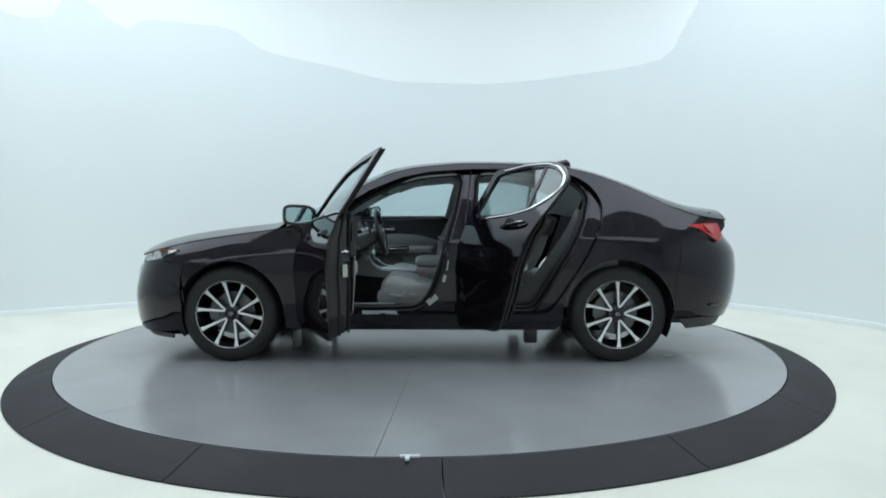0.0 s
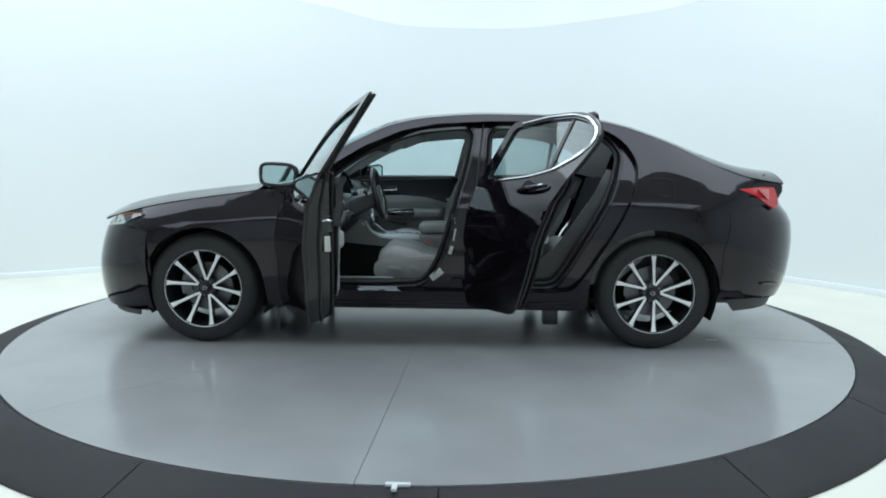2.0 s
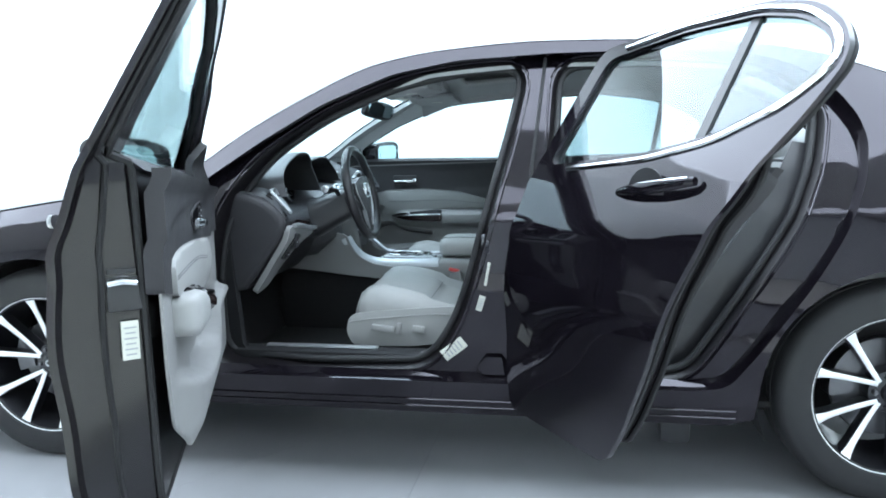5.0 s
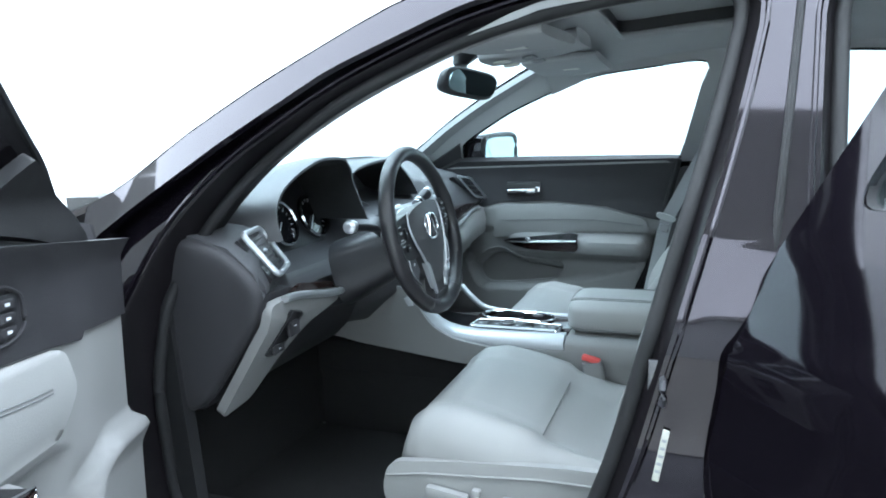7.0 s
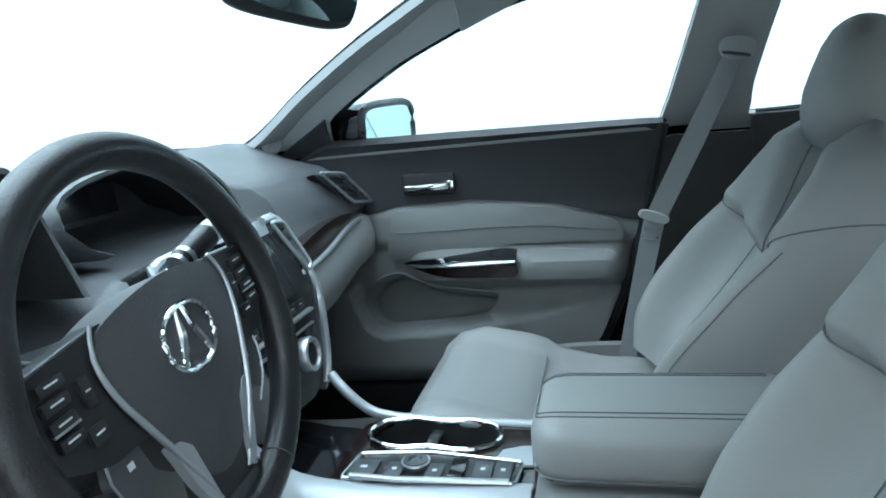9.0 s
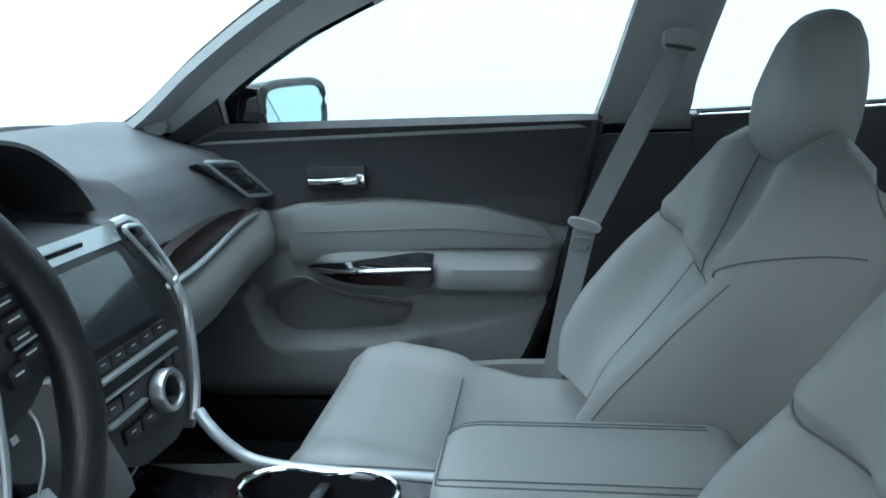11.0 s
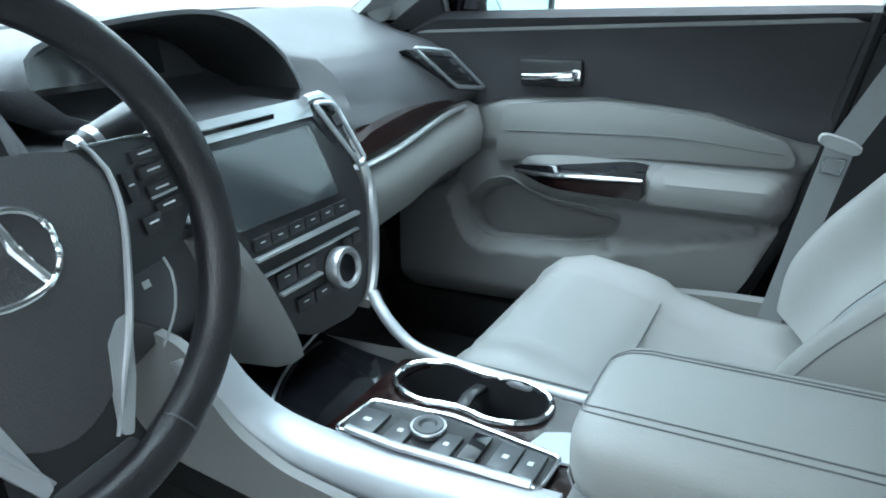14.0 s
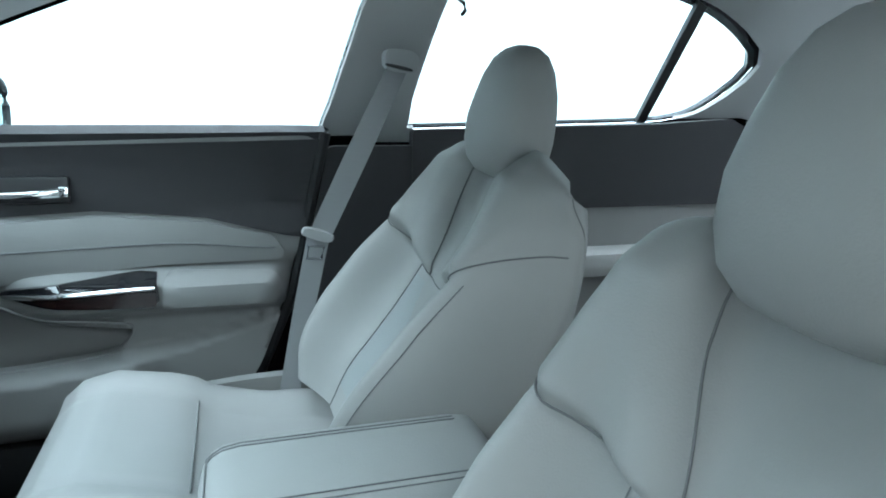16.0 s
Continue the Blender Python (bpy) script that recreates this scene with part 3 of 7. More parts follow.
part("sunroof_glass", panel(rounded([(-0.065, -0.57), (0.285, -0.57), (0.285, 0.57), (-0.065, 0.57)], 0.05), lambda u, v: tuple(np.array(top(u, v)) - (0, 0, 0.003)), step=0.08, thick=0.005), M_TINT, car)
part("rear_window", panel(strip(1.13, 1.80, -0.90, 0.90, -0.05, 10, 0.08), top, step=0.08, thick=0.005), M_TINT, car).visible_shadow = False
for s in (-1, 1):
    pts = [(x, s * v) for x, v in [(x, 0.905) for x in np.linspace(1.09, 1.84, 14)] + [(x, 1.0) for x in np.linspace(1.84, 1.09, 14)]]
    part("c_pillar", panel(pts, top, step=0.06), M_PAINT, car)
part("trunk_lid", panel(strip(1.81, 2.25, -0.985, 0.985, -0.08, 8, 0.03), lambda u, v: (u, top(u, v)[1], top(u, v)[2] + 0.006 * max(0, (u - 2.15) / 0.12) ** 2), step=0.06), M_PAINT, car)


def front_face(y, z):
    q = min(1.0, abs(y) / 0.927)
    x = NOSE + 0.85 * (1 - (1 - min(1.0, q) ** (1 / 0.42)) ** (1 / 2.7)) + nose_shift(z) * (1 - 0.35 * q)
    return (x, y * (1 - (1 - side(-1.76, z) / half_width(-1.76)) * q * q), z)


tail_shift = curve_through([0.2, 0.30, 0.40, 0.62, 0.78, 0.88, 1.0, 1.08], [0.09, 0.03, -0.02, -0.05, -0.035, 0.045, 0.11, 0.125])


def rear_face(y, z):
    q = min(1.0, abs(y) / 0.927)
    x = 1.5 + 0.90 * (1 - q ** (1 / 0.45)) ** (1 / 3.0) - tail_shift(z) * (1 - 0.6 * q ** 3)
    return (x, y * (1 - (1 - side(1.80, z) / half_width(1.80)) * q * q), z)


bump = [(-0.905, 0.20), (-0.5, 0.215), (0.5, 0.215), (0.905, 0.20), (0.908, 0.42), (0.90, 0.70), (0.80, 0.735), (0.60, 0.70), (-0.60, 0.70), (-0.80, 0.735), (-0.90, 0.70), (-0.908, 0.42)]
grille = rounded([(-0.36, 0.50), (0.36, 0.50), (0.46, 0.69), (-0.46, 0.69)], 0.04)
lower = rounded([(-0.55, 0.25), (0.55, 0.25), (0.48, 0.36), (-0.48, 0.36)], 0.03)
part("front_bumper", panel(bump, front_face, [grille, lower], step=0.055), M_PAINT, car)
part("front_lip", panel([(-0.86, 0.175), (0.86, 0.175), (0.865, 0.205), (-0.865, 0.205)], lambda y, z: (front_face(y, z)[0] + 0.05, y, z), step=0.08), M_BLACKP, car)
part("grille", panel(grown(grille, 0.01), lambda y, z: (front_face(y, z)[0] + 0.03, y, z), step=0.08), M_BLACKP, car)
part("grille_bar", panel([(-0.42, 0.60), (0.42, 0.60), (0.45, 0.66), (-0.45, 0.66)], lambda y, z: (front_face(y, z)[0] - 0.01, y, z), step=0.06), M_SATIN, car)
part("lower_grille", panel(grown(lower, 0.01), lambda y, z: (front_face(y, z)[0] + 0.04, y, z), step=0.08), M_BLACKP, car)
part("nose_panel", panel([(-0.60, 0.705), (0.60, 0.705), (0.56, 0.775), (-0.56, 0.775)], lambda y, z: (-2.30 + 1.1 * max(0, z - 0.70) + 0.22 * (abs(y) / 0.6) ** 2.5, y, z), step=0.06), M_PAINT, car)
rb = [(-0.915, 0.32), (-0.6, 0.30), (0.6, 0.30), (0.915, 0.32), (0.916, 0.62), (0.906, 0.866), (0.842, 0.888), (0.758, 0.902), (0.60, 0.902), (-0.60, 0.902), (-0.758, 0.902), (-0.842, 0.888), (-0.906, 0.866), (-0.916, 0.62)]
part("rear_bumper", panel(rb, rear_face, step=0.055), M_PAINT, car)
part("rear_diffuser", panel([(-0.88, 0.25), (0.88, 0.25), (0.9, 0.318), (-0.9, 0.318)], lambda y, z: (rear_face(y, z)[0] - 0.03, y, z), step=0.08), M_BLACKP, car)
part("trunk_face", panel([(-0.60, 0.905), (0.60, 0.905), (0.60, 0.99), (0.74, 0.992), (0.68, 1.075), (-0.68, 1.075), (-0.74, 0.992), (-0.60, 0.99)], rear_face, step=0.07), M_PAINT, car)
part("exhaust_trim", panel([(-0.83, 0.402), (-0.74, 0.398), (-0.74, 0.408), (-0.83, 0.414)], lambda y, z: (rear_face(y, z)[0] + 0.008, y, z), step=0.03), M_STEEL, car, "dull metal strip low on the rear bumper")
for s in (-1, 1):
    fn = near_side if s < 0 else far_side
    lamp = part("tail_lamp", panel(rounded([(1.90, 0.985), (2.05, 0.997), (2.14, 0.995), (2.165, 0.90), (2.14, 0.862), (2.07, 0.900), (1.99, 0.955)], 0.012), lambda u, v: tuple(np.array(fn(u, v)) + (0, s * 0.006, 0)), step=0.03, thick=0.03), M_TAIL, car, "red wrap-around tail lamp")
    part("tail_lamp_face", panel([(s * 0.60, 0.908), (s * 0.76, 0.908), (s * 0.82, 0.985), (s * 0.60, 0.985)], lambda y, z: (rear_face(y, z)[0] + 0.006, y, z), step=0.04), M_TAIL, lamp)
    hl = spline([(-1.77, 0.812), (-1.90, 0.808), (-2.00, 0.792), (-2.08, 0.765), (-2.14, 0.722), (-2.15, 0.688), (-2.07, 0.698), (-1.95, 0.733), (-1.85, 0.775)], 0.03, True)
    head = part("head_lamp", panel(hl, lambda u, v: tuple(np.array(fn(u, v)) + (-0.004, s * 0.008, 0.0)), step=0.025, thick=0.006), M_LENS, car, "slim clear head lamp with chrome units")
    head.visible_shadow = False
    part("lamp_bowl", panel(grown(hl, -0.004), lambda u, v: tuple(np.array(fn(u, v)) - (0, s * 0.004, 0.0)), step=0.03, thick=0.006), M_SATIN, head)
    for cx, cz in ((-1.96, 0.768), (-2.03, 0.748), (-2.09, 0.724)):
        part("lamp_unit", pad([(tuple(np.array(fn(cx, cz)) + (-0.001, s * d, 0)), r, r * 0.85, (1, 0, -0.3), (0.3, 0, 1)) for d, r in ((-0.002, 0.024), (0.003, 0.023), (0.0045, 0.016))], 16, 3), M_CHROME, head)
    part("side_marker", tube([tuple(np.array(fn(x, z)) + (-0.004, s * 0.013, 0.0)) for x, z in ((-1.775, 0.812), (-1.84, 0.811), (-1.90, 0.807), (-1.97, 0.797))], 0.0030, 6), M_AMBER, head, "slim amber marker along the top edge")
    # wheel housings
    for cx in (-WB, WB):
        rings = [[(x, s * y, z) for x, z in arc_pts(cx, HUB, ARCH + 0.005, 205, -25, 20)] for y in (0.855, 0.70, 0.58)]
        v, f = loft(rings, caps=False)
        f = [g for g in f if max(g) - min(g) < 60 and not (g[0] % 21 == 20)]
        part("wheel_housing", (v, f + [tuple(range(42, 63))]), M_CARPET, car)
fin = pad([((0.99 + 0.19 * t, 0, 1.452 - 0.012 * t + 0.020 * math.sin(math.pi * min(1, t * 0.6 + 0.1))), 0.036 * math.sin(math.pi * (0.12 + 0.76 * t)), 0.008 + 0.045 * t ** 1.5 * (1 if t < 0.93 else 0.5), (0, 1, 0), (-0.25, 0, 1)) for t in np.linspace(0, 1, 10)], 14, 2.2)
part("antenna_fin", fin, M_PAINT, car)
# underbody and floor pan
part("underbody", box((0.02, 0, 0.245), (1.9, 1.60, 0.05), 0.02), M_BLACKP, car)
part("underbody", box((-1.40, 0, 0.26), (1.30, 1.10, 0.08), 0.02), M_BLACKP, car)
part("underbody", box((1.45, 0, 0.28), (1.3, 1.10, 0.10), 0.02), M_BLACKP, car)
part("firewall", box((-0.98, 0, 0.60), (0.05, 1.66, 0.72), 0.01), M_CARPET, car)
for s in (-1, 1):
    part("front_splash_guard", box((-0.93, s * 0.80, 0.16), (0.03, 0.16, 0.14), 0.008), M_BLACKP, car)
    part("jacking_mount", box((0.78, s * 0.72, 0.175), (0.10, 0.08, 0.12), 0.02), M_BLACKP, car)


# wheels
def spoke(a, r0, r1, w0, w1, y0, y1, th):
    d, s = Vector((math.cos(a), 0, math.sin(a))), Vector((-math.sin(a), 0, math.cos(a)))
    rings = []
    for t in np.linspace(0, 1, 11):
        r, w, y = r0 + (r1 - r0) * t, w0 + (w1 - w0) * t, y0 + (y1 - y0) * t ** 1.6
        w += 0.009 * max(0.0, (t - 0.72) / 0.28) ** 2
        c = d * r + Vector((0, y, 0))
        rings.append([c - s * w, c - s * w * 0.8 + Vector((0, -th * 0.3, 0)), c + s * w * 0.8 + Vector((0, -th * 0.3, 0)), c + s * w, c + s * w * 0.9 + Vector((0, th, 0)), c - s * w * 0.9 + Vector((0, th, 0))])
    return loft(rings)


# fuel flap and the dark trim along the rear opening
flap = rounded([(1.352, 0.945), (1.496, 0.942), (1.490, 1.040), (1.358, 1.043)], 0.022)
part("fuel_flap", panel(flap, inset(near_side, -0.0025), step=0.03, thick=0.004), M_PAINT, car)
part("flap_seam", tube([inset(near_side, -0.0012)(*q) for q in grown(flap, 0.003)], 0.0022, 6, True), M_RUBBER, car)
part("rear_jamb_trim", panel([(0.60, 0.36), (0.78, 0.38), (0.92, 0.56), (1.04, 0.73), (1.15, 0.90), (1.24, 1.08), (1.12, 1.10), (1.03, 0.95), (0.91, 0.78), (0.78, 0.60), (0.62, 0.47)], inset(near_side, 0.125), step=0.05, thick=0.012), M_BLACKP, car)


UPR = Matrix.Rotation(radians(90), 4, "X")


def wheel():
    root = new("wheel")
    tyre = [(0.236, -0.105), (0.250, -0.115), (0.290, -0.118), (0.320, -0.112), (0.336, -0.098), (0.344, -0.080)]
    for g in (-0.055, -0.018, 0.018, 0.055):
        tyre += [(0.346, g - 0.006), (0.339, g - 0.004), (0.339, g + 0.004), (0.346, g + 0.006)]
    tyre += [(0.344, 0.080), (0.336, 0.098), (0.320, 0.112), (0.290, 0.118), (0.250, 0.115), (0.236, 0.105)]
    part("tyre", moved(lathe(tyre, 72), UPR), M_TYRE, root, "black low-profile tyre", smooth=30)
    rim = part("rim", moved(lathe([(0.240, 0.104), (0.242, 0.110), (0.247, 0.112), (0.249, 0.106), (0.249, 0.098)], 72), UPR), M_ALLOY, root, "ten-spoke machined alloy rim with dark pockets")
    part("rim_barrel", moved(lathe([(0.2415, 0.107), (0.236, 0.092), (0.226, 0.060), (0.214, -0.078), (0.235, -0.105)], 64), UPR), M_ALLOYD, root)
    for k in range(5):
        for da in (-0.312, 0.312):
            a = radians(90 + 72 * k) + da
            a0 = radians(90 + 72 * k) + da * 0.22
            d0, d1 = Vector((math.cos(a0), 0, math.sin(a0))) * 0.050, Vector((math.cos(a), 0, math.sin(a))) * 0.243
            aa = math.atan2((d1 - d0).z, (d1 - d0).x)
            sp = spoke(aa, 0, (d1 - d0).length, 0.0072, 0.0105, -0.070, -0.103, 0.004)
            arm = part("spoke", moved(sp, Matrix.Translation(d0)), M_ALLOY, root, "machined bright spoke face")
            part("spoke_side", moved(spoke(aa, 0, (d1 - d0).length, 0.0085, 0.0125, -0.056, -0.088, 0.030), Matrix.Translation(d0)), M_ALLOYD, arm)
    part("hub", moved(lathe([(0.0, 0.082), (0.028, 0.082), (0.032, 0.078), (0.034, 0.068), (0.066, 0.062), (0.070, 0.050), (0.070, 0.0), (0.0, 0.0)], 40), UPR), M_ALLOYD, root)
    part("hub_cap", moved(lathe([(0.0, 0.0855), (0.020, 0.0855), (0.026, 0.084), (0.029, 0.080)], 32), UPR), M_ALLOYD, root, "dark centre cap with a plain silver emblem")
    part("cap_emblem", tube([(0.013 * math.cos(a), -0.0865, 0.010 * math.sin(a)) for a in np.linspace(0, 2 * math.pi, 20, endpoint=False)], 0.0022, 6, True), M_SATIN, root)
    for k in range(5):
        a = radians(54 + 72 * k)
        part("lug_nut", moved(lathe([(0.0, 0.076), (0.006, 0.076), (0.009, 0.072), (0.009, 0.05)], 8), Matrix.Translation((0.05 * math.cos(a), 0, 0.05 * math.sin(a))) @ UPR), M_STEEL, root)
    part("brake_disc", moved(lathe([(0.06, 0.012), (0.155, 0.012), (0.158, 0.0), (0.155, -0.012), (0.06, -0.012)], 56), UPR), M_STEEL, root, "bare steel brake disc")
    cal = [[(r * math.cos(a), y, r * math.sin(a)) for r, y in ((0.10, -0.035), (0.168, -0.035), (0.172, 0.03), (0.10, 0.03))] for a in np.linspace(radians(150), radians(205), 8)]
    part("brake_caliper", loft(cal), M_STEEL, root)
    return root


w0 = wheel()
w0.parent = car
w0.matrix_basis = pose(-WB - 0.012, -0.765, HUB, 0, 8, 0)
w0["label"] = "black tyre on a ten-spoke machined alloy wheel"
for x, s, a in ((WB + 0.004, -1, 16), (-WB - 0.012, 1, 0), (WB + 0.004, 1, 10)):
    copy_thing(w0, pose(x, s * 0.765, HUB, 0, a, 0 if s < 0 else 180))


# ---- doors ----
POCKET_LOW = curve_through([-0.80, -0.625, -0.605, -0.585, -0.55, -0.45, -0.32, -0.285, -0.262, -0.22, -0.05, 0.1], [0.66, 0.655, 0.600, 0.556, 0.538, 0.545, 0.560, 0.566, 0.570, 0.574, 0.618, 0.66])
POCKET = rounded([(-0.606, 0.632), (-0.560, 0.674), (-0.520, 0.686), (-0.487, 0.684), (-0.41, 0.650), (-0.30, 0.636), (-0.262, 0.630), (-0.262, 0.612), (-0.290, 0.576), (-0.33, 0.567), (-0.45, 0.552), (-0.545, 0.546), (-0.582, 0.563), (-0.600, 0.595)], 0.014)


def door_depth(x, z):
    """How far the inner trim of the closed front door stands into the cabin."""
    arm = smooth(0.640, 0.690, z) * (1 - smooth(0.730, 0.760, z)) * smooth(-0.52, -0.36, x) * (1 - smooth(0.0, 0.06, x))
    crest = POCKET_LOW(x)
    lip = smooth(0.36, 0.46, z) * (1 - smooth(crest - 0.004, crest + 0.008, z)) * (1 - 0.45 * smooth(-0.27, -0.20, x)) * (1 - smooth(-0.02, 0.12, x))
    roll = math.exp(-((z - 1.0) / 0.03) ** 2)
    return max(0.070 * arm, 0.052 * lip) + 0.014 * smooth(0.74, 0.77, z) * (1 - smooth(0.83, 0.86, z)) + 0.012 * roll


NEAR_LIP = curve_through([-0.90, -0.74, -0.70, -0.67, -0.65, -0.62, -0.56, -0.445, -0.296, -0.127, 0.08, 0.25], [0.66, 0.652, 0.635, 0.600, 0.555, 0.515, 0.499, 0.497, 0.509, 0.535, 0.580, 0.60])
CREASE = curve_through([-0.85, -0.60, -0.32, -0.12, 0.06, 0.16, 0.24], [0.957, 0.948, 0.939, 0.926, 0.907, 0.882, 0.855])


def near_depth(x, z):
    """How far the inner trim of the open door stands out."""
    lip = 0.040 * smooth(0.37, 0.47, z) * (1 - smooth(NEAR_LIP(x) - 0.010, NEAR_LIP(x) + 0.014, z)) * (1 - smooth(-0.05, 0.14, x))
    bay = -0.030 * smooth(NEAR_LIP(x) - 0.004, NEAR_LIP(x) + 0.018, z) * (1 - smooth(0.655, 0.675, z)) * smooth(-0.665, -0.625, x) * (1 - smooth(-0.30, -0.15, x))
    flange = 0.020 * (1 - smooth(-0.72, -0.60, x)) * smooth(0.60, 0.66, z)
    roll = 0.016 * smooth(0.955, 0.985, z)
    fold = 0.010 * smooth(CREASE(x) - 0.018, CREASE(x) + 0.004, z)
    return lip + bay + flange + roll + fold


def near_door_trim(parent, y0):
    """Inner trim of the open front door: moulded base, charcoal top, leather insert, armrest and pocket."""
    def at(d):
        return lambda x, z: (x, -(y0 - near_depth(x, z) - d), z)
    thin = (0, -0.012, 0)
    base = rounded([(-0.825, 0.375), (-0.27, 0.378), (0.03, 0.42), (0.135, 0.50), (0.178, 0.62), (0.200, 0.80), (0.208, 0.895), (-0.50, 0.895), (-0.825, 0.880)], 0.02)
    part("inner_panel", panel(base, at(0.0), step=0.011, push=(0, -0.006, 0)), M_GREY, parent, "light grey moulded lower door trim", smooth=85)
    upper = [(-0.829, 0.838), (-0.69, 0.838), (-0.682, 0.826), (-0.50, 0.834), (-0.30, 0.840), (-0.10, 0.841), (0.03, 0.834), (0.082, 0.824), (0.104, 0.806), (0.103, 0.757), (0.198, 0.772), (0.209, 0.90), (0.219, 1.002), (-0.50, 0.986), (-0.829, 0.968)]
    part("upper_panel", panel(upper, at(0.006), step=0.016, push=(0, -0.034, 0)), M_DARK, parent, "charcoal upper door trim", smooth=80)
    insert = rounded([(-0.625, 0.690), (-0.655, 0.76), (-0.640, 0.823), (-0.50, 0.830), (-0.30, 0.836), (-0.10, 0.837), (0.03, 0.830), (0.078, 0.820), (0.097, 0.802), (0.098, 0.756), (0.02, 0.735), (-0.20, 0.715), (-0.42, 0.69)], 0.016)
    part("leather_insert", panel(insert, lambda x, z: (x, -(y0 - max(0.0, near_depth(x, z)) - 0.005 - 0.010 * math.sin(math.pi * min(1, max(0, (z - 0.70) / 0.14))) ** 0.7), z), step=0.013, push=thin), M_LEATHER, parent, "padded grey leather insert", smooth=85)
    for dz in (0.0, 0.006):
        part("seam", tube([(x, -(y0 - near_depth(x, 0.785) - 0.0155), 0.781 + dz + 0.008 * math.sin(4.0 * (x + 0.62)) - 0.014 * smooth(-0.30, -0.62, x)) for x in np.linspace(-0.60, 0.085, 30)], 0.0011, 6), M_STITCH, parent)
    # armrest pad, running forward into the wood blade
    rows = [((x - 0.028, -0.722 + dy, z), hy, hz, (0, 1, 0), (0, 0, 1)) for x, dy, z, hy, hz in ((0.106, -0.012, 0.706, 0.010, 0.020), (0.100, -0.006, 0.706, 0.024, 0.034), (0.084, 0.0, 0.704, 0.036, 0.042), (0.05, 0.0, 0.701, 0.040, 0.046), (-0.06, 0.0, 0.695, 0.040, 0.045), (-0.13, 0.0, 0.688, 0.039, 0.038), (-0.19, 0.0, 0.682, 0.036, 0.029), (-0.205, 0.0, 0.680, 0.030, 0.022))]
    part("armrest", pad(rows, 36, 4.2), M_LEATHER, parent, "padded grey leather armrest", smooth=70)
    top_line = spline([(-0.175, -0.695, 0.719), (-0.25, -0.690, 0.710), (-0.35, -0.689, 0.696), (-0.44, -0.693, 0.681), (-0.505, -0.702, 0.668)], 0.02)
    low_line = spline([(-0.205, -0.683, 0.688), (-0.26, -0.681, 0.676), (-0.34, -0.681, 0.665), (-0.44, -0.689, 0.658), (-0.505, -0.702, 0.665)], 0.02)
    n = 17
    tops = [top_line[round(i * (len(top_line) - 1) / (n - 1))] for i in range(n)]
    lows = [low_line[round(i * (len(low_line) - 1) / (n - 1))] for i in range(n)]
    wall = [(-0.735 - 0.004 * math.sin(3 * i / n)) for i in range(n)]
    part("armrest_bridge", loft([[(a[0], a[1] - 0.004, a[2]), (b[0], b[1] - 0.003, b[2] - 0.001), (b[0], b[1] - 0.012, b[2] - 0.010), (b[0], w, b[2] - 0.012), (a[0], w, a[2] + 0.012)] for a, b, w in zip(tops, lows, wall)]), M_GREY, parent, smooth=60)
    part("wood_trim", loft([[(a[0], a[1] - 0.001, a[2]), (0.5 * (a[0] + b[0]), 0.5 * (a[1] + b[1]) + 0.004, 0.5 * (a[2] + b[2])), (b[0], b[1], b[2]), (b[0], b[1] - 0.006, b[2]), (a[0], a[1] - 0.006, a[2])] for a, b in zip(tops, lows)]), M_WOOD, parent, "dark wood trim strip", smooth=60)
    part("chrome_blade", tube([(a[0], a[1] - 0.002, a[2] + 0.002) for a in tops] + [(-0.498, -0.697, 0.661)], [0.0080 - 0.0038 * (i / n) for i in range(n)] + [0.0036], 8), M_CHROME, parent)
    deck_out = spline([(0.005, -0.722, 0.752), (-0.09, -0.708, 0.739), (-0.175, -0.699, 0.722), (-0.25, -0.695, 0.713), (-0.35, -0.694, 0.699), (-0.44, -0.698, 0.684), (-0.495, -0.704, 0.674)], 0.02)
    deck_in = spline([(0.005, -0.728, 0.756), (-0.08, -0.732, 0.755), (-0.17, -0.735, 0.748), (-0.25, -0.737, 0.738), (-0.35, -0.736, 0.721), (-0.43, -0.728, 0.704), (-0.495, -0.708, 0.676)], 0.02)
    outs = [deck_out[round(i * (len(deck_out) - 1) / (n - 1))] for i in range(n)]
    ins = [deck_in[round(i * (len(deck_in) - 1) / (n - 1))] for i in range(n)]
    deck = part("switch_deck", loft([[a, b, (b[0], b[1], b[2] - 0.012), (a[0], a[1], a[2] - 0.012)] for a, b in zip(outs, ins)]), M_GLOSS, parent, "glossy black window switch deck", smooth=50)
    for i, k in ((5, 0.30), (5, 0.72), (7, 0.30), (7, 0.72), (9, 0.5), (11, 0.35), (11, 0.75), (13, 0.5)):
        c = Vector(outs[i]).lerp(Vector(ins[i]), k)
        part("window_switch", box((0, 0, 0.0), (0.022, 0.011, 0.003), 0.001, m=Matrix.Translation(c) @ pose(0, 0, 0, -20, -8, 0)), M_DARK, deck)
        part("switch_mark", box((0, 0, 0.0017), (0.005, 0.0016, 0.0006), 0, m=Matrix.Translation(c) @ pose(0, 0, 0, -20, -8, 0)), M_WHITEP, deck)
    # pull handle with its bezel and lock buttons
    bez = rounded([(-0.562, 0.872), (-0.560, 0.918), (-0.520, 0.934), (-0.40, 0.924), (-0.305, 0.905), (-0.296, 0.888), (-0.340, 0.862), (-0.52, 0.858)], 0.014)
    part("handle_bezel", tube([at(0.0075)(x, z) for x, z in dense(bez, 0.02)], 0.0032, 6, True), M_DARK, parent)
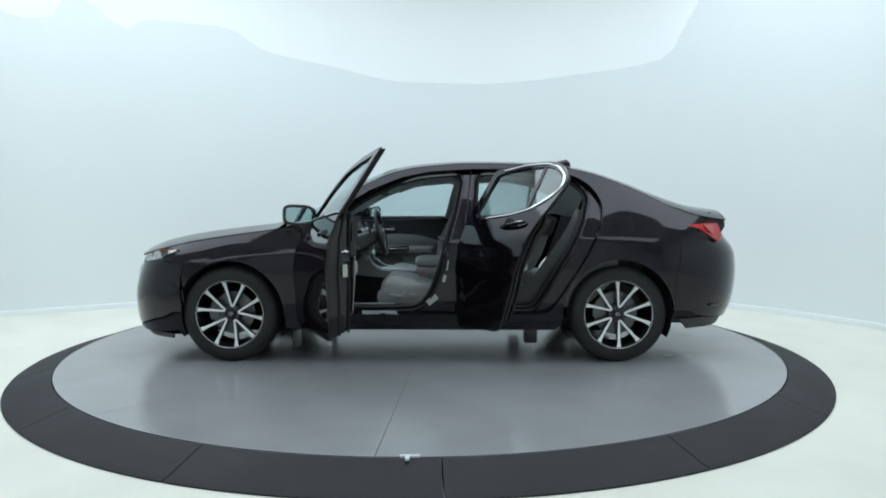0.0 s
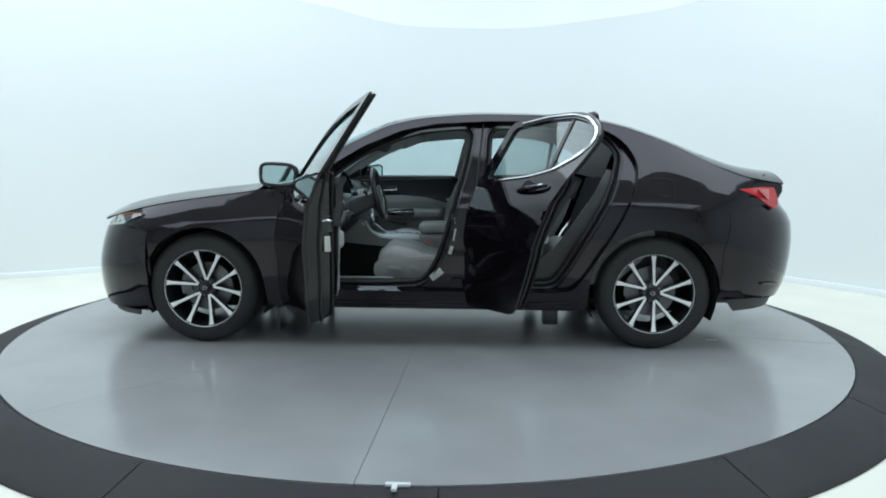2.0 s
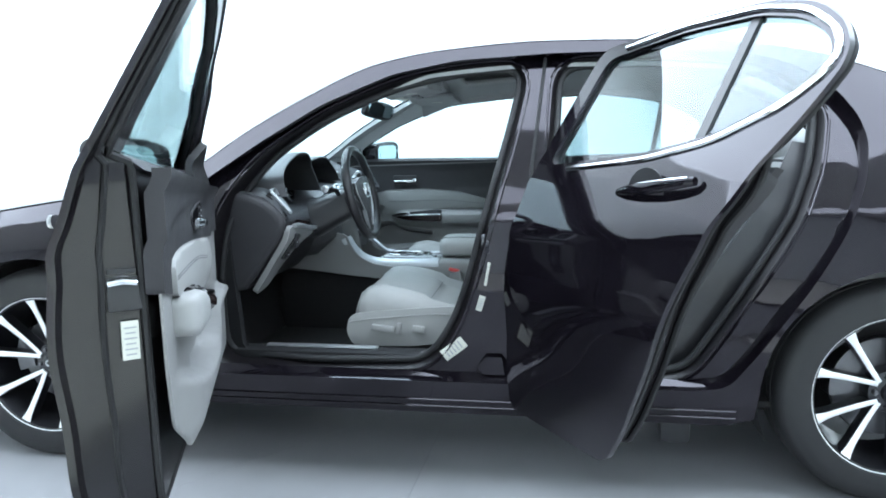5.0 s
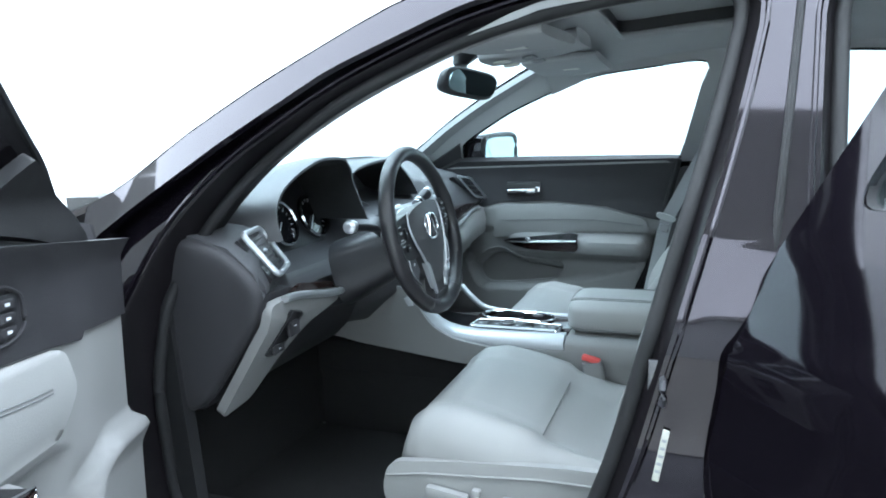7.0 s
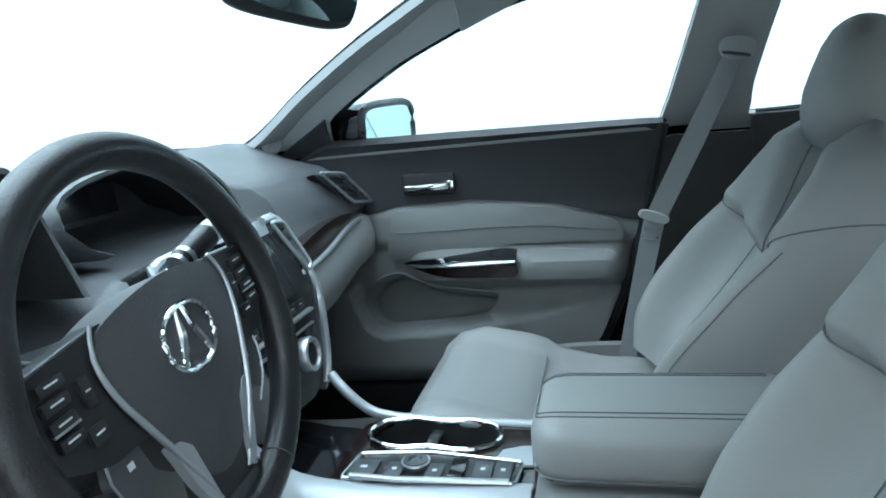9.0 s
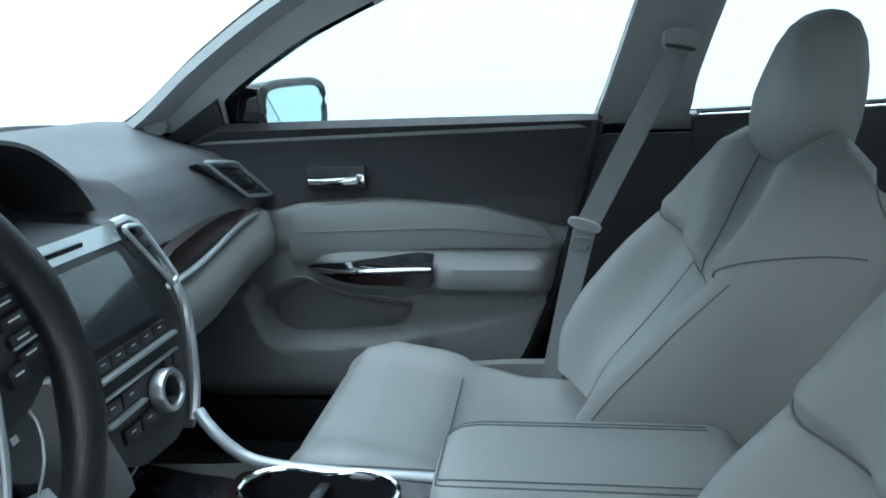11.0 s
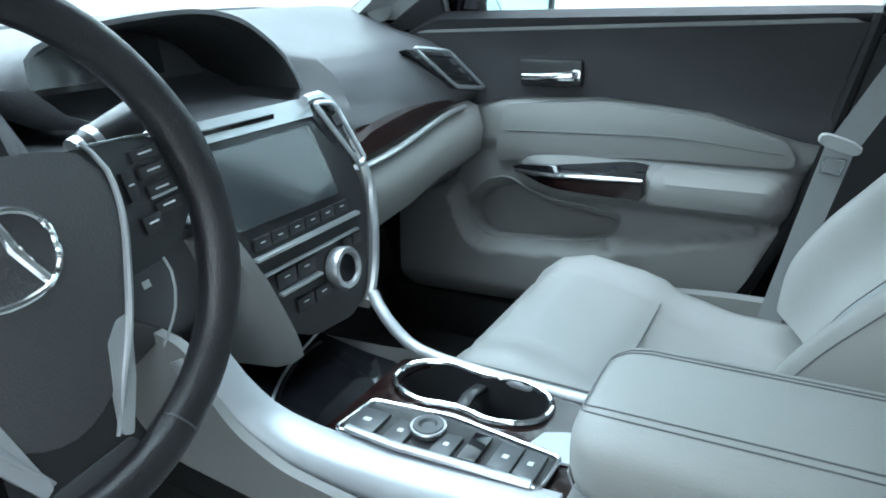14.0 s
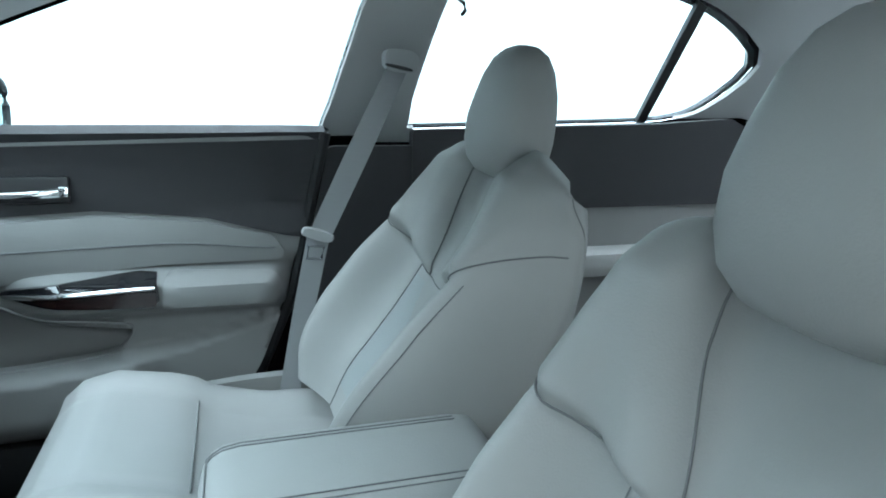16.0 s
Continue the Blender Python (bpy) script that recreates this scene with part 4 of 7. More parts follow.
    cup = part("handle_recess", panel(rounded([(-0.478, 0.870), (-0.478, 0.920), (-0.40, 0.914), (-0.318, 0.898), (-0.318, 0.880), (-0.40, 0.868)], 0.008), at(0.0085), step=0.02, push=(0, -0.004, 0)), M_GLOSS, parent)
    part("door_handle", pad([((-0.472 + 0.160 * t, -(y0 - 0.020 - 0.013 * math.sin(math.pi * t) - near_depth(-0.4, 0.88)), 0.877 + 0.003 * t), 0.0075 + 0.0060 * t * (1 if t < 0.97 else 0.6), 0.006, (0, 0, 1), (0, 1, 0)) for t in np.linspace(0, 1, 12)], 12, 2.5), M_CHROME, cup, "chrome inner door handle")
    pack = part("switch_pack", panel(rounded([(-0.550, 0.868), (-0.548, 0.922), (-0.492, 0.922), (-0.490, 0.866)], 0.010), at(0.0080), step=0.02, push=(0, -0.004, 0)), M_BLACKP, parent, "door switches in a black plate")
    for k in range(3):
        p = Vector(at(0.0085)(-0.520, 0.910 - 0.018 * k))
        part("switch", box(p, (0.036, 0.006, 0.014), 0.003), M_DARK, pack)
        part("switch_mark", box(p + Vector((0, 0.0032, 0)), (0.010, 0.0008, 0.004), 0), M_WHITEP, pack)


def far_door_trim(parent, y0):
    """Inner trim of the closed far door, with its cut-out map pocket."""
    def at(d):
        return lambda x, z: (x, y0 - door_depth(x, z) - d, z)
    thin = (0, 0.012, 0)
    base = rounded([(-0.76, 0.40), (-0.12, 0.43), (-0.03, 0.50), (0.045, 0.68), (0.085, 0.84), (0.125, 1.008), (-0.50, 0.992), (-0.74, 0.985)], 0.05)
    part("inner_panel", panel(base, at(0.0), [POCKET], step=0.010, push=(0, 0.03, 0)), M_GREY, parent, "light grey moulded lower door trim", smooth=85)
    edge = dense(POCKET, 0.012)
    rings = [[(x, y0 - door_depth(x, z) + d, z) for x, z in grown(edge, g)] for g, d in ((0.0, -0.002), (-0.001, 0.004))]
    rings += [[(x, y0 + d, z - 0.03 * k) for x, z in grown(edge, g)] for g, d, k in ((-0.003, 0.012, 0.4), (-0.008, 0.062, 0.8))]
    v, f = loft(rings, caps=False)
    part("map_pocket", (v, f + [tuple(range(3 * len(edge), 4 * len(edge)))]), M_GREY, parent, "open map pocket moulded into the door trim", smooth=40)
    part("pocket_lip", tube([(x, y0 - door_depth(x, z) - 0.001, z) for x, z in edge], 0.0028, 6, True), M_GREY, parent)
    upper = [(-0.745, 0.80), (-0.60, 0.83), (-0.50, 0.856), (-0.31, 0.864), (-0.11, 0.846), (0.04, 0.806), (0.078, 0.80), (0.122, 1.0), (-0.50, 0.986), (-0.742, 0.98)]
    part("upper_panel", panel(upper, at(0.006), step=0.022, push=thin), M_DARK, parent, "charcoal upper door trim")
    insert = rounded([(-0.53, 0.722), (-0.505, 0.845), (-0.31, 0.856), (-0.11, 0.838), (0.022, 0.806), (0.040, 0.772), (0.03, 0.757), (-0.19, 0.757), (-0.30, 0.75)], 0.02)
    # Insert and armrest take the darker grey in place of leather, imitating dimmer light.
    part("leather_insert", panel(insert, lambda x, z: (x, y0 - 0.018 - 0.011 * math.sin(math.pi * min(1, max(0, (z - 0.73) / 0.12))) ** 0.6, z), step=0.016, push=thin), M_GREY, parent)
    part("seam", tube([(x, y0 - 0.0300, 0.792 + 0.010 * math.sin(3 * (x + 0.5)) - 0.02 * smooth(-0.2, 0.05, x)) for x in np.linspace(-0.50, 0.02, 30)], 0.0015, 6), M_STITCH, parent)
    arm = rounded([(-0.195, 0.668), (-0.01, 0.662), (0.035, 0.70), (0.02, 0.742), (-0.19, 0.748)], 0.02)
    # Armrest likewise in the darker grey, for the dimmer far side.
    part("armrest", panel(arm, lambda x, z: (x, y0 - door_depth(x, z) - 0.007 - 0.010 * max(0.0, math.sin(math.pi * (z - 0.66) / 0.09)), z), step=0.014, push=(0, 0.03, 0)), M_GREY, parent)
    blade = spline([(-0.49, 0.714), (-0.42, 0.732), (-0.32, 0.742), (-0.205, 0.746), (-0.20, 0.70), (-0.21, 0.688), (-0.34, 0.692), (-0.43, 0.70)], 0.03, True)
    part("grip_recess", panel(blade, at(0.011), step=0.016, push=thin), M_GLOSS, parent)
    part("wood_trim", panel(spline([(-0.42, 0.708), (-0.32, 0.716), (-0.205, 0.719), (-0.205, 0.694), (-0.34, 0.696)], 0.03, True), at(0.016), step=0.016, push=(0, 0.006, 0)), M_WOOD, parent, "dark wood trim strip")
    bright = spline([(-0.475, 0.711), (-0.42, 0.716), (-0.34, 0.724), (-0.26, 0.728), (-0.205, 0.729)], 0.02)
    part("chrome_blade", tube([(x, y0 - door_depth(x, 0.72) - 0.019, z) for x, z in bright], [0.001 + 0.0048 * math.sin(math.pi * min(1, 0.15 + 0.85 * t)) ** 0.6 for t in np.linspace(0, 0.85, len(bright))], 8), M_CHROME, parent)
    cup = part("handle_recess", box((-0.412, y0 - 0.012, 0.908), (0.128, 0.012, 0.050), 0.012), M_BLACKP, parent)
    part("door_handle", join(pad([((-0.468 + 0.112 * t, y0 - 0.024 - 0.012 * math.sin(math.pi * t), 0.900 + 0.004 * t), 0.006 + 0.004 * t, 0.005, (0, 0, 1), (0, 1, 0)) for t in np.linspace(0, 1, 9)], 10, 2.5), box((-0.355, y0 - 0.026, 0.906), (0.018, 0.016, 0.022), 0.005)), M_CHROME, cup, "chrome inner door handle")


F_DOOR = [(-0.835, 0.285), (0.165, 0.285), (0.205, 0.40), (0.240, 0.75), (0.280, 1.02), (0.365, 1.382), (0.05, 1.366), (-0.16, 1.325), (-0.435, 1.228), (-0.65, 1.104), (-0.80, 0.992), (-0.872, 0.945), (-0.862, 0.75), (-0.838, 0.50)]
F_HOLE = rounded([(-0.640, 1.022), (-0.440, 1.172), (-0.195, 1.286), (0.05, 1.328), (0.283, 1.342), (0.170, 1.030)], 0.012)
R_DOOR = [(0.185, 0.280), (0.700, 0.276), (0.795, 0.383), (0.920, 0.60), (1.02, 0.79), (1.125, 0.97), (1.195, 1.09), (1.228, 1.175), (1.222, 1.215), (1.185, 1.268), (1.10, 1.328), (0.97, 1.366), (0.70, 1.384), (0.345, 1.380), (0.292, 1.02), (0.245, 0.75), (0.215, 0.40)]
R_HOLE = rounded([(0.362, 1.040), (0.402, 1.340), (0.70, 1.352), (0.95, 1.336), (1.08, 1.300), (1.165, 1.246), (1.198, 1.195), (1.13, 1.13), (0.99, 1.075), (0.80, 1.050)], 0.040)


def door_shell(name, outline, hole, label):
    """The pressing of a door: outer skin, inner frame and the folded edge between them."""
    front = name == "front_door"

    def depth(z):
        return 0.032 + (0.128 if front else 0.06) * (1 - smooth(0.985, 1.03, z))

    def step_in(lo, hi):
        low, high = grown(a, -lo), grown(a, -hi)
        return [tuple(p + (q - p) * smooth(0.97, 1.06, o[1]) for p, q in zip(l, h)) for l, h, o in zip(low, high, a)]

    def at_depth(k):
        return lambda x, z: inset(near_side, min(depth(z), max(0.03, side(x, z) - 0.772)) * k)(x, z)
    outline = rounded(outline, 0.03 if front else 0.05, 4)
    ob = part(name, panel(outline, near_side, [hole], step=0.04, thick=0.010), M_PAINT, car, label)
    a = dense(list(outline), 0.025)
    b1, b2, b3 = step_in(0.018, 0.010), step_in(0.034, 0.014), step_in(0.062 if front else 0.04, 0.016)
    rim = loft([[near_side(*q) for q in a], [inset(near_side, 0.014)(*q) for q in a], [inset(near_side, 0.020)(*q) for q in b1], [at_depth(0.55)(*q) for q in b2], [at_depth(1.0)(*q) for q in b3]], caps=False)
    part("door_edge", rim, M_JAMB, ob)
    part("inner_frame", panel(b3, at_depth(1.0), [hole], step=0.03, thick=0.006), M_JAMB, ob)
    rev = loft([[inset(near_side, 0.004)(*q) for q in dense(hole, 0.05)], [inset(near_side, 0.034)(*q) for q in dense(hole, 0.05)]], caps=False)
    part("window_channel", rev, M_RUBBER, ob)
    glass = part("window_glass", panel(grown(hole, 0.006), inset(near_side, 0.016), step=0.08, thick=0.004), M_DOORGLASS if front else M_TINT, ob)
    glass.visible_shadow = False
    part("door_seal", tube([tuple(np.array(at_depth(1.0)(*q)) + (0, 0.003, 0)) for q in step_in(0.056 if front else 0.036, 0.013)], 0.007, 6, True), M_RUBBER, ob)
    part("outer_seal", tube([tuple(np.array(at_depth(0.55)(*q)) + (0, 0.002, 0)) for q in step_in(0.032, 0.012)], 0.006, 6, True), M_RUBBER, ob)
    return ob


front_door = door_shell("front_door", F_DOOR, F_HOLE, "open black front door with grey leather inner trim")
near_door_trim(front_door, 0.735)
part("belt_moulding", tube([inset(near_side, -0.004)(x, z) for x, z in [(x, 1.012 + 0.012 * (x + 0.6)) for x in np.linspace(-0.62, 0.27, 30)]], 0.008, 8, flat=0.7), M_CHROME, front_door, "chrome belt moulding")
part("sail_panel", panel(rounded([(-0.735, 0.964), (-0.50, 1.00), (-0.525, 1.06), (-0.575, 1.106), (-0.645, 1.066), (-0.705, 1.010)], 0.008), lambda x, z: (x, -side(x, z) + 0.05 + 0.05 * (1 - smooth(0.96, 1.06, z)), z), step=0.012, thick=0.02), M_RUBBER, front_door)
part("inner_sill_trim", panel(rounded([(-0.825, 0.965), (-0.74, 0.975), (0.16, 1.0), (0.18, 1.03), (-0.70, 1.01), (-0.82, 0.995)], 0.004), lambda x, z: (x, -0.745 - 1.2 * max(0, z - 0.99), z), step=0.04, push=(0, -0.03, 0)), M_DARK, front_door)
for z in (0.86, 0.50):
    part("door_hinge", box((-0.855, -0.86, z), (0.05, 0.05, 0.05), 0.008), M_JAMB, front_door)
EDGE = pose(0.196, -0.800, 0.0, 0, 0, 22)
latch = part("door_latch", moved(join(box((0, 0, 0.775), (0.012, 0.060, 0.062), 0.004), box((0.002, -0.004, 0.818), (0.012, 0.05, 0.010), 0.002)), EDGE), M_BLACKP, front_door)
part("latch_claw", moved(tube([(0.008, -0.028, 0.796), (0.014, -0.005, 0.800), (0.010, 0.020, 0.795)], 0.0065, 8), EDGE), M_CHROME, latch)
lab = part("edge_label", moved(box((-0.004, 0.006, 0.688), (0.008, 0.030, 0.072), 0.0005), EDGE), M_LABEL, front_door, "cream printed label on the door edge")
part("print_bars", moved(join(*[box((0.0004, 0.006, 0.712 - 0.010 * k), (0.0008, 0.022 - 0.004 * (k % 2), 0.003), 0) for k in range(6)]), EDGE), M_PRINT, lab)
part("edge_plug", moved(lathe([(0.0, 0.004), (0.010, 0.004), (0.013, 0.002), (0.014, 0.0)], 20), pose(0.222, -0.893, 0.87, 0, 75, 0) @ pose(0, 0, 0, 0, 0, 0)), M_RUBBER, front_door)
part("outer_handle", pad([((0.02 + 0.19 * t, -side(0.1, 0.90) - 0.012 - 0.022 * math.sin(math.pi * t) ** 0.5, 0.90 + 0.012 * t), 0.012, 0.008, (0, 0, 1), (0, 1, 0)) for t in np.linspace(0, 1, 11)], 12, 2.5), M_PAINT, front_door)


def door_mirror(s, parent):
    """An outside mirror: shell, foot and glass, at its closed-door place."""
    rows = []
    mx, my, hw, hh = (-0.545, 0.868, 0.122, 0.066) if s > 0 else (-0.530, 0.915, 0.108, 0.066)
    way = Vector((0.28, 0.96, 0.03)) if s > 0 else Vector((0.0, -1.0, 0.05))
    out = Vector((way.y, -way.x, 0)) if s > 0 else Vector((1, 0, 0))
    mid = Vector((mx, s * my, 1.046))
    for t in np.linspace(0, 1, 11):
        k = math.sin(math.pi * min(1, 0.10 + 0.55 * t))
        rows.append((mid + out * (-0.135 + 0.135 * t), hw * 1.03 * k ** 0.7, hh * k ** 0.6, way, (0, 0, 1)))
    shell = part("mirror_shell", pad(rows, 28, 4.2), M_PAINT, parent, "glossy black outside mirror")
    gk, gc = (0.83, mid + way * (hw * 0.10)) if s < 0 else (0.93, mid)
    part("mirror_glass", pad([(gc + out * d, hw * gk, hh * 0.84, way, (0, 0, 1)) for d in (0.003, 0.007)], 28, 4.6), M_MIRROR, shell)
    part("mirror_bezel", tube([gc + out * 0.004 + way * (hw * (gk + 0.03) * math.copysign(abs(math.cos(a)) ** 0.45, math.cos(a))) + Vector((0, 0, 1)) * (hh * 0.90 * math.copysign(abs(math.sin(a)) ** 0.45, math.sin(a))) for a in np.linspace(0, 2 * math.pi, 40, endpoint=False)], 0.0105, 8, True), M_BLACKP, shell)
    part("mirror_foot", pad([((-0.63 + 0.02 * t, s * (0.79 + 0.10 * t), 1.0 + 0.02 * t), 0.05 - 0.015 * t, 0.022, (1, 0, 0), (0, 0, 1)) for t in np.linspace(0, 1, 5)], 16, 2.6), M_BLACKP, shell)
    return shell


door_mirror(-1, front_door)
HINGE_F, HINGE_R = Vector((-0.83, -0.93, 0.30)), Vector((0.345, -0.925, 0.30))
front_door.matrix_basis = Matrix.Translation(HINGE_F + Vector((-0.078, -0.076, 0))) @ pose(0, 0, 0, 0, 0, -67.5) @ pose(0, 0, 0, 0, -3.9, 0) @ Matrix.Translation(-HINGE_F)

rear_door = door_shell("rear_door", R_DOOR, R_HOLE, "open black rear door with chrome window surround")
sur = grown(R_HOLE, 0.016)
part("chrome_surround", tube([inset(near_side, -0.003)(*q) for q in dense(sur, 0.04) if q[0] > 0.46], 0.0078, 8), M_CHROME, rear_door, "chrome window surround")
part("window_divider", panel([(0.928, 1.055), (0.955, 1.06), (0.945, 1.338), (0.918, 1.340)], inset(near_side, 0.010), step=0.04, thick=0.02), M_BLACKP, rear_door)
part("handle_cup", pad([(tuple(np.array(near_side(0.852, 0.960)) + (0, d, 0)), r, r * 0.84, (1, 0, 0.06), (0, 0, 1)) for d, r in ((-0.003, 0.063), (0.002, 0.061), (0.010, 0.042))], 28, 2.0), M_BLACKP, rear_door)
part("outer_handle", pad([((0.752 + 0.262 * t, -side(0.88, 0.96) - 0.004 - 0.020 * math.sin(math.pi * t) ** 0.5, 0.958 + 0.020 * t), 0.006 + 0.009 * math.sin(math.pi * (0.92 - 0.80 * t)), 0.007, (-0.08, 0, 1), (0, 1, 0)) for t in np.linspace(0, 1, 17)], 14, 2.3), M_PAINT, rear_door, "body-coloured door handle")
part("handle_line", tube([(0.860 + 0.145 * t, -side(0.88, 0.96) - 0.009 - 0.020 * math.sin(math.pi * (0.42 + 0.55 * t)) ** 0.5, 0.979 + 0.008 * t) for t in np.linspace(0, 1, 12)], 0.0016, 6), M_CHROME, rear_door)
part("inner_trim", panel(rounded([(0.33, 0.38), (0.62, 0.38), (0.72, 0.45), (0.86, 0.65), (0.98, 0.82), (1.10, 1.0), (0.36, 1.0)], 0.05), inset(near_side, 0.105), step=0.05, thick=0.03), M_DARK, rear_door, "charcoal rear door trim")
part("upper_trim", panel([(0.37, 0.86), (0.99, 0.86), (1.09, 1.0), (0.37, 1.0)], inset(near_side, 0.115), step=0.05, thick=0.02), M_DARK, rear_door)
part("armrest", box((0.60, -0.745, 0.70), (0.42, 0.09, 0.07), 0.025), M_LEATHER, rear_door)
part("door_latch", box((0.962, -0.850, 0.80), (0.03, 0.05, 0.08), 0.006, m=pose(0, 0, 0, 0, 32, 0)), M_BLACKP, rear_door)
for z in (0.86, 0.50):
    part("door_hinge", box((0.30, -0.86, z), (0.05, 0.05, 0.05), 0.008), M_JAMB, rear_door)
rear_door.matrix_basis = Matrix.Translation(HINGE_R + Vector((-0.054, -0.112, 0))) @ pose(0, 0, 0, 0, 0, -59.9) @ pose(0, 0, 0, 0, -4.2, 0) @ Matrix.Translation(-HINGE_R)

# far side glass, mirror and inner trims
for poly, nm in ((F_GLASS, "front_side_glass"), (R_GLASS, "rear_side_glass")):
    part(nm, panel(grown(poly, 0.01), inset(far_side, 0.016), step=0.08, thick=0.004), M_GLASS, car).visible_shadow = False
part("rear_glass_divider", panel([(0.890, 1.03), (0.913, 1.03), (0.935, 1.285), (0.91, 1.295)], inset(far_side, 0.024), step=0.04, thick=0.015), M_BLACKP, car)
door_mirror(1, car)
far_front_door = part("closed_front_door", panel(rounded([(-0.80, 0.30), (0.12, 0.30), (0.20, 0.75), (0.23, 1.0), (-0.80, 0.98)], 0.03), inset(far_side, 0.05), step=0.08, thick=0.01), M_JAMB, car, "closed black front door with grey leather inner trim")
far_door_trim(far_front_door, 0.735)
part("sill_trim", panel(rounded([(-0.76, 0.972), (0.118, 0.990), (0.132, 1.014), (-0.66, 1.008)], 0.004), lambda x, z: (x, 0.742 - 0.02 * smooth(0.97, 1.01, z), z), step=0.04, thick=0.03), M_DARK, far_front_door)
part("sail_trim", panel([(-0.82, 0.975), (-0.662, 1.0), (-0.654, 1.072), (-0.70, 1.045), (-0.78, 1.0)], lambda x, z: (x, side(x, z) - 0.066, z), step=0.03, thick=0.012), M_DARK, far_front_door)
part("door_gap_seal", tube([(0.128, 0.725, 1.012), (0.095, 0.728, 0.86), (0.055, 0.728, 0.68), (-0.02, 0.728, 0.50), (-0.11, 0.73, 0.42)], 0.012, 8), M_RUBBER, car)
far_rear_door = part("closed_rear_door", panel(rounded([(0.31, 0.32), (0.86, 0.32), (1.06, 0.70), (1.16, 1.0), (0.33, 1.0)], 0.03), inset(far_side, 0.05), step=0.08, thick=0.01), M_JAMB, car, "closed black rear door with charcoal trim")
part("rear_inner_trim", panel(rounded([(0.33, 0.34), (0.86, 0.34), (1.04, 0.66), (1.12, 0.88), (0.33, 0.88)], 0.03), lambda x, z: (x, 0.73, z), step=0.07, thick=0.03), M_GREY, far_rear_door)
part("rear_upper_trim", panel(rounded([(0.31, 0.84), (1.13, 0.84), (1.19, 1.0), (1.10, 1.045), (0.90, 1.032), (0.31, 1.018)], 0.01), lambda x, z: (x, 0.722, z), step=0.06, thick=0.03), M_DARK, far_rear_door)
part("rear_armrest", box((0.72, 0.69, 0.72), (0.42, 0.09, 0.06), 0.022), M_LEATHER, far_rear_door)

# pillar and roof-side trim, headliner
side_zone = [(-0.90, 1.0)] + [(x, ze_at(x) - 0.03) for x in np.linspace(-0.88, 1.42, 40)] + [(1.36, 1.0), (1.16, 1.045), (0.33, 1.03), (0.33, 0.985), (0.105, 0.985), (0.118, 1.03), (-0.60, 1.03), (-0.64, 1.015)]
part("pillar_trim", panel(side_zone, lambda x, z: (x, side(x, z) - 0.045 - 0.012 * smooth(1.25, 1.33, z), z), [grown(F_GLASS, 0.004), grown(R_GLASS, 0.006)], step=0.04, thick=0.012), M_LINER, car, "light grey pillar and roof-side trim")
near_zone = [(-0.84, 0.93)] + [(x, ze_at(x) - 0.03) for x in np.linspace(-0.80, 1.42, 40)] + [(1.40, 0.60), (1.2, 0.42), (0.9, 0.36), (-0.8, 0.36)]
part("pillar_trim", panel(near_zone, inset(near_side, 0.135), [FRONT_OPEN, REAR_OPEN], step=0.05, thick=0.01), M_GREY, car, "light grey pillar trim")
for s in (-1, 1):
    strip_v = [(x, s * 0.90) for x in np.linspace(-0.93, -0.22, 16)] + [(x, s * 1.0) for x in np.linspace(-0.22, -0.90, 16)]
    part("a_pillar_trim", panel(strip_v, lambda u, v: tuple(np.array(top(u, v)) - (0, 0.0, 0.022)), step=0.04, thick=0.02), M_LINER, car)
sun_hole = rounded([(-0.035, -0.62), (0.31, -0.62), (0.31, 0.62), (-0.035, 0.62)], 0.08)
part("headliner", panel(strip(-0.24, 1.14, -0.99, 0.99, -0.04, 16, 0.04), lambda u, v: tuple(np.array(top(u, v)) - (0, 0, 0.066 + 0.010 * abs(v) ** 4 + 0.032 * smooth(0.04, 0.24, -u))), [sun_hole], step=0.06, thick=0.012), M_LINER, car, "light grey cloth headliner")
part("sunroof_well", loft([[tuple(np.array(top(u, v)) - (0, 0, 0.066)) for u, v in dense(sun_hole, 0.08)], [tuple(np.array(top(u, v)) - (0, 0, 0.022)) for u, v in dense(sun_hole, 0.08)]], caps=False), M_BLACKP, car)
part("sunroof_frame", tube([tuple(np.array(top(u, v)) - (0, 0, 0.068)) for u, v in dense(sun_hole, 0.08)], 0.012, 8, True), M_LINER, car)
part("sunroof_shade", panel(grown(sun_hole, 0.02), lambda u, v: tuple(np.array(top(u, v)) - (0, 0, 0.020)), step=0.1, thick=0.004), M_LINER, car)
for s in (-1, 1):
    vis = part("sun_visor", pad([((-0.275 + 0.205 * t, s * 0.335, 1.304 + 0.012 * t), 0.185 - 0.02 * abs(t - 0.5), 0.011 + 0.004 * math.sin(math.pi * t), (0, 1, -0.04 * s), (-0.06, 0, 1)) for t in np.linspace(0, 1, 9)], 24, 4), M_LINER, car, "folded-up grey sun visor", smooth=70)
    part("visor_label", box((-0.165, s * 0.345, 1.2965), (0.045, 0.085, 0.002), 0.0, m=pose(0, 0, 0, 0, -3, 0)), M_LABEL, vis)
over = part("overhead_console", pad([((-0.325 + 0.25 * t, 0.0, 1.312 + 0.034 * t), 0.085 + 0.02 * t, 0.018 + 0.006 * math.sin(math.pi * t), (0, 1, 0), (-0.14, 0, 1)) for t in np.linspace(0, 1, 10)], 24, 3.6), M_LINER, car, "overhead console with reading lamps", smooth=70)
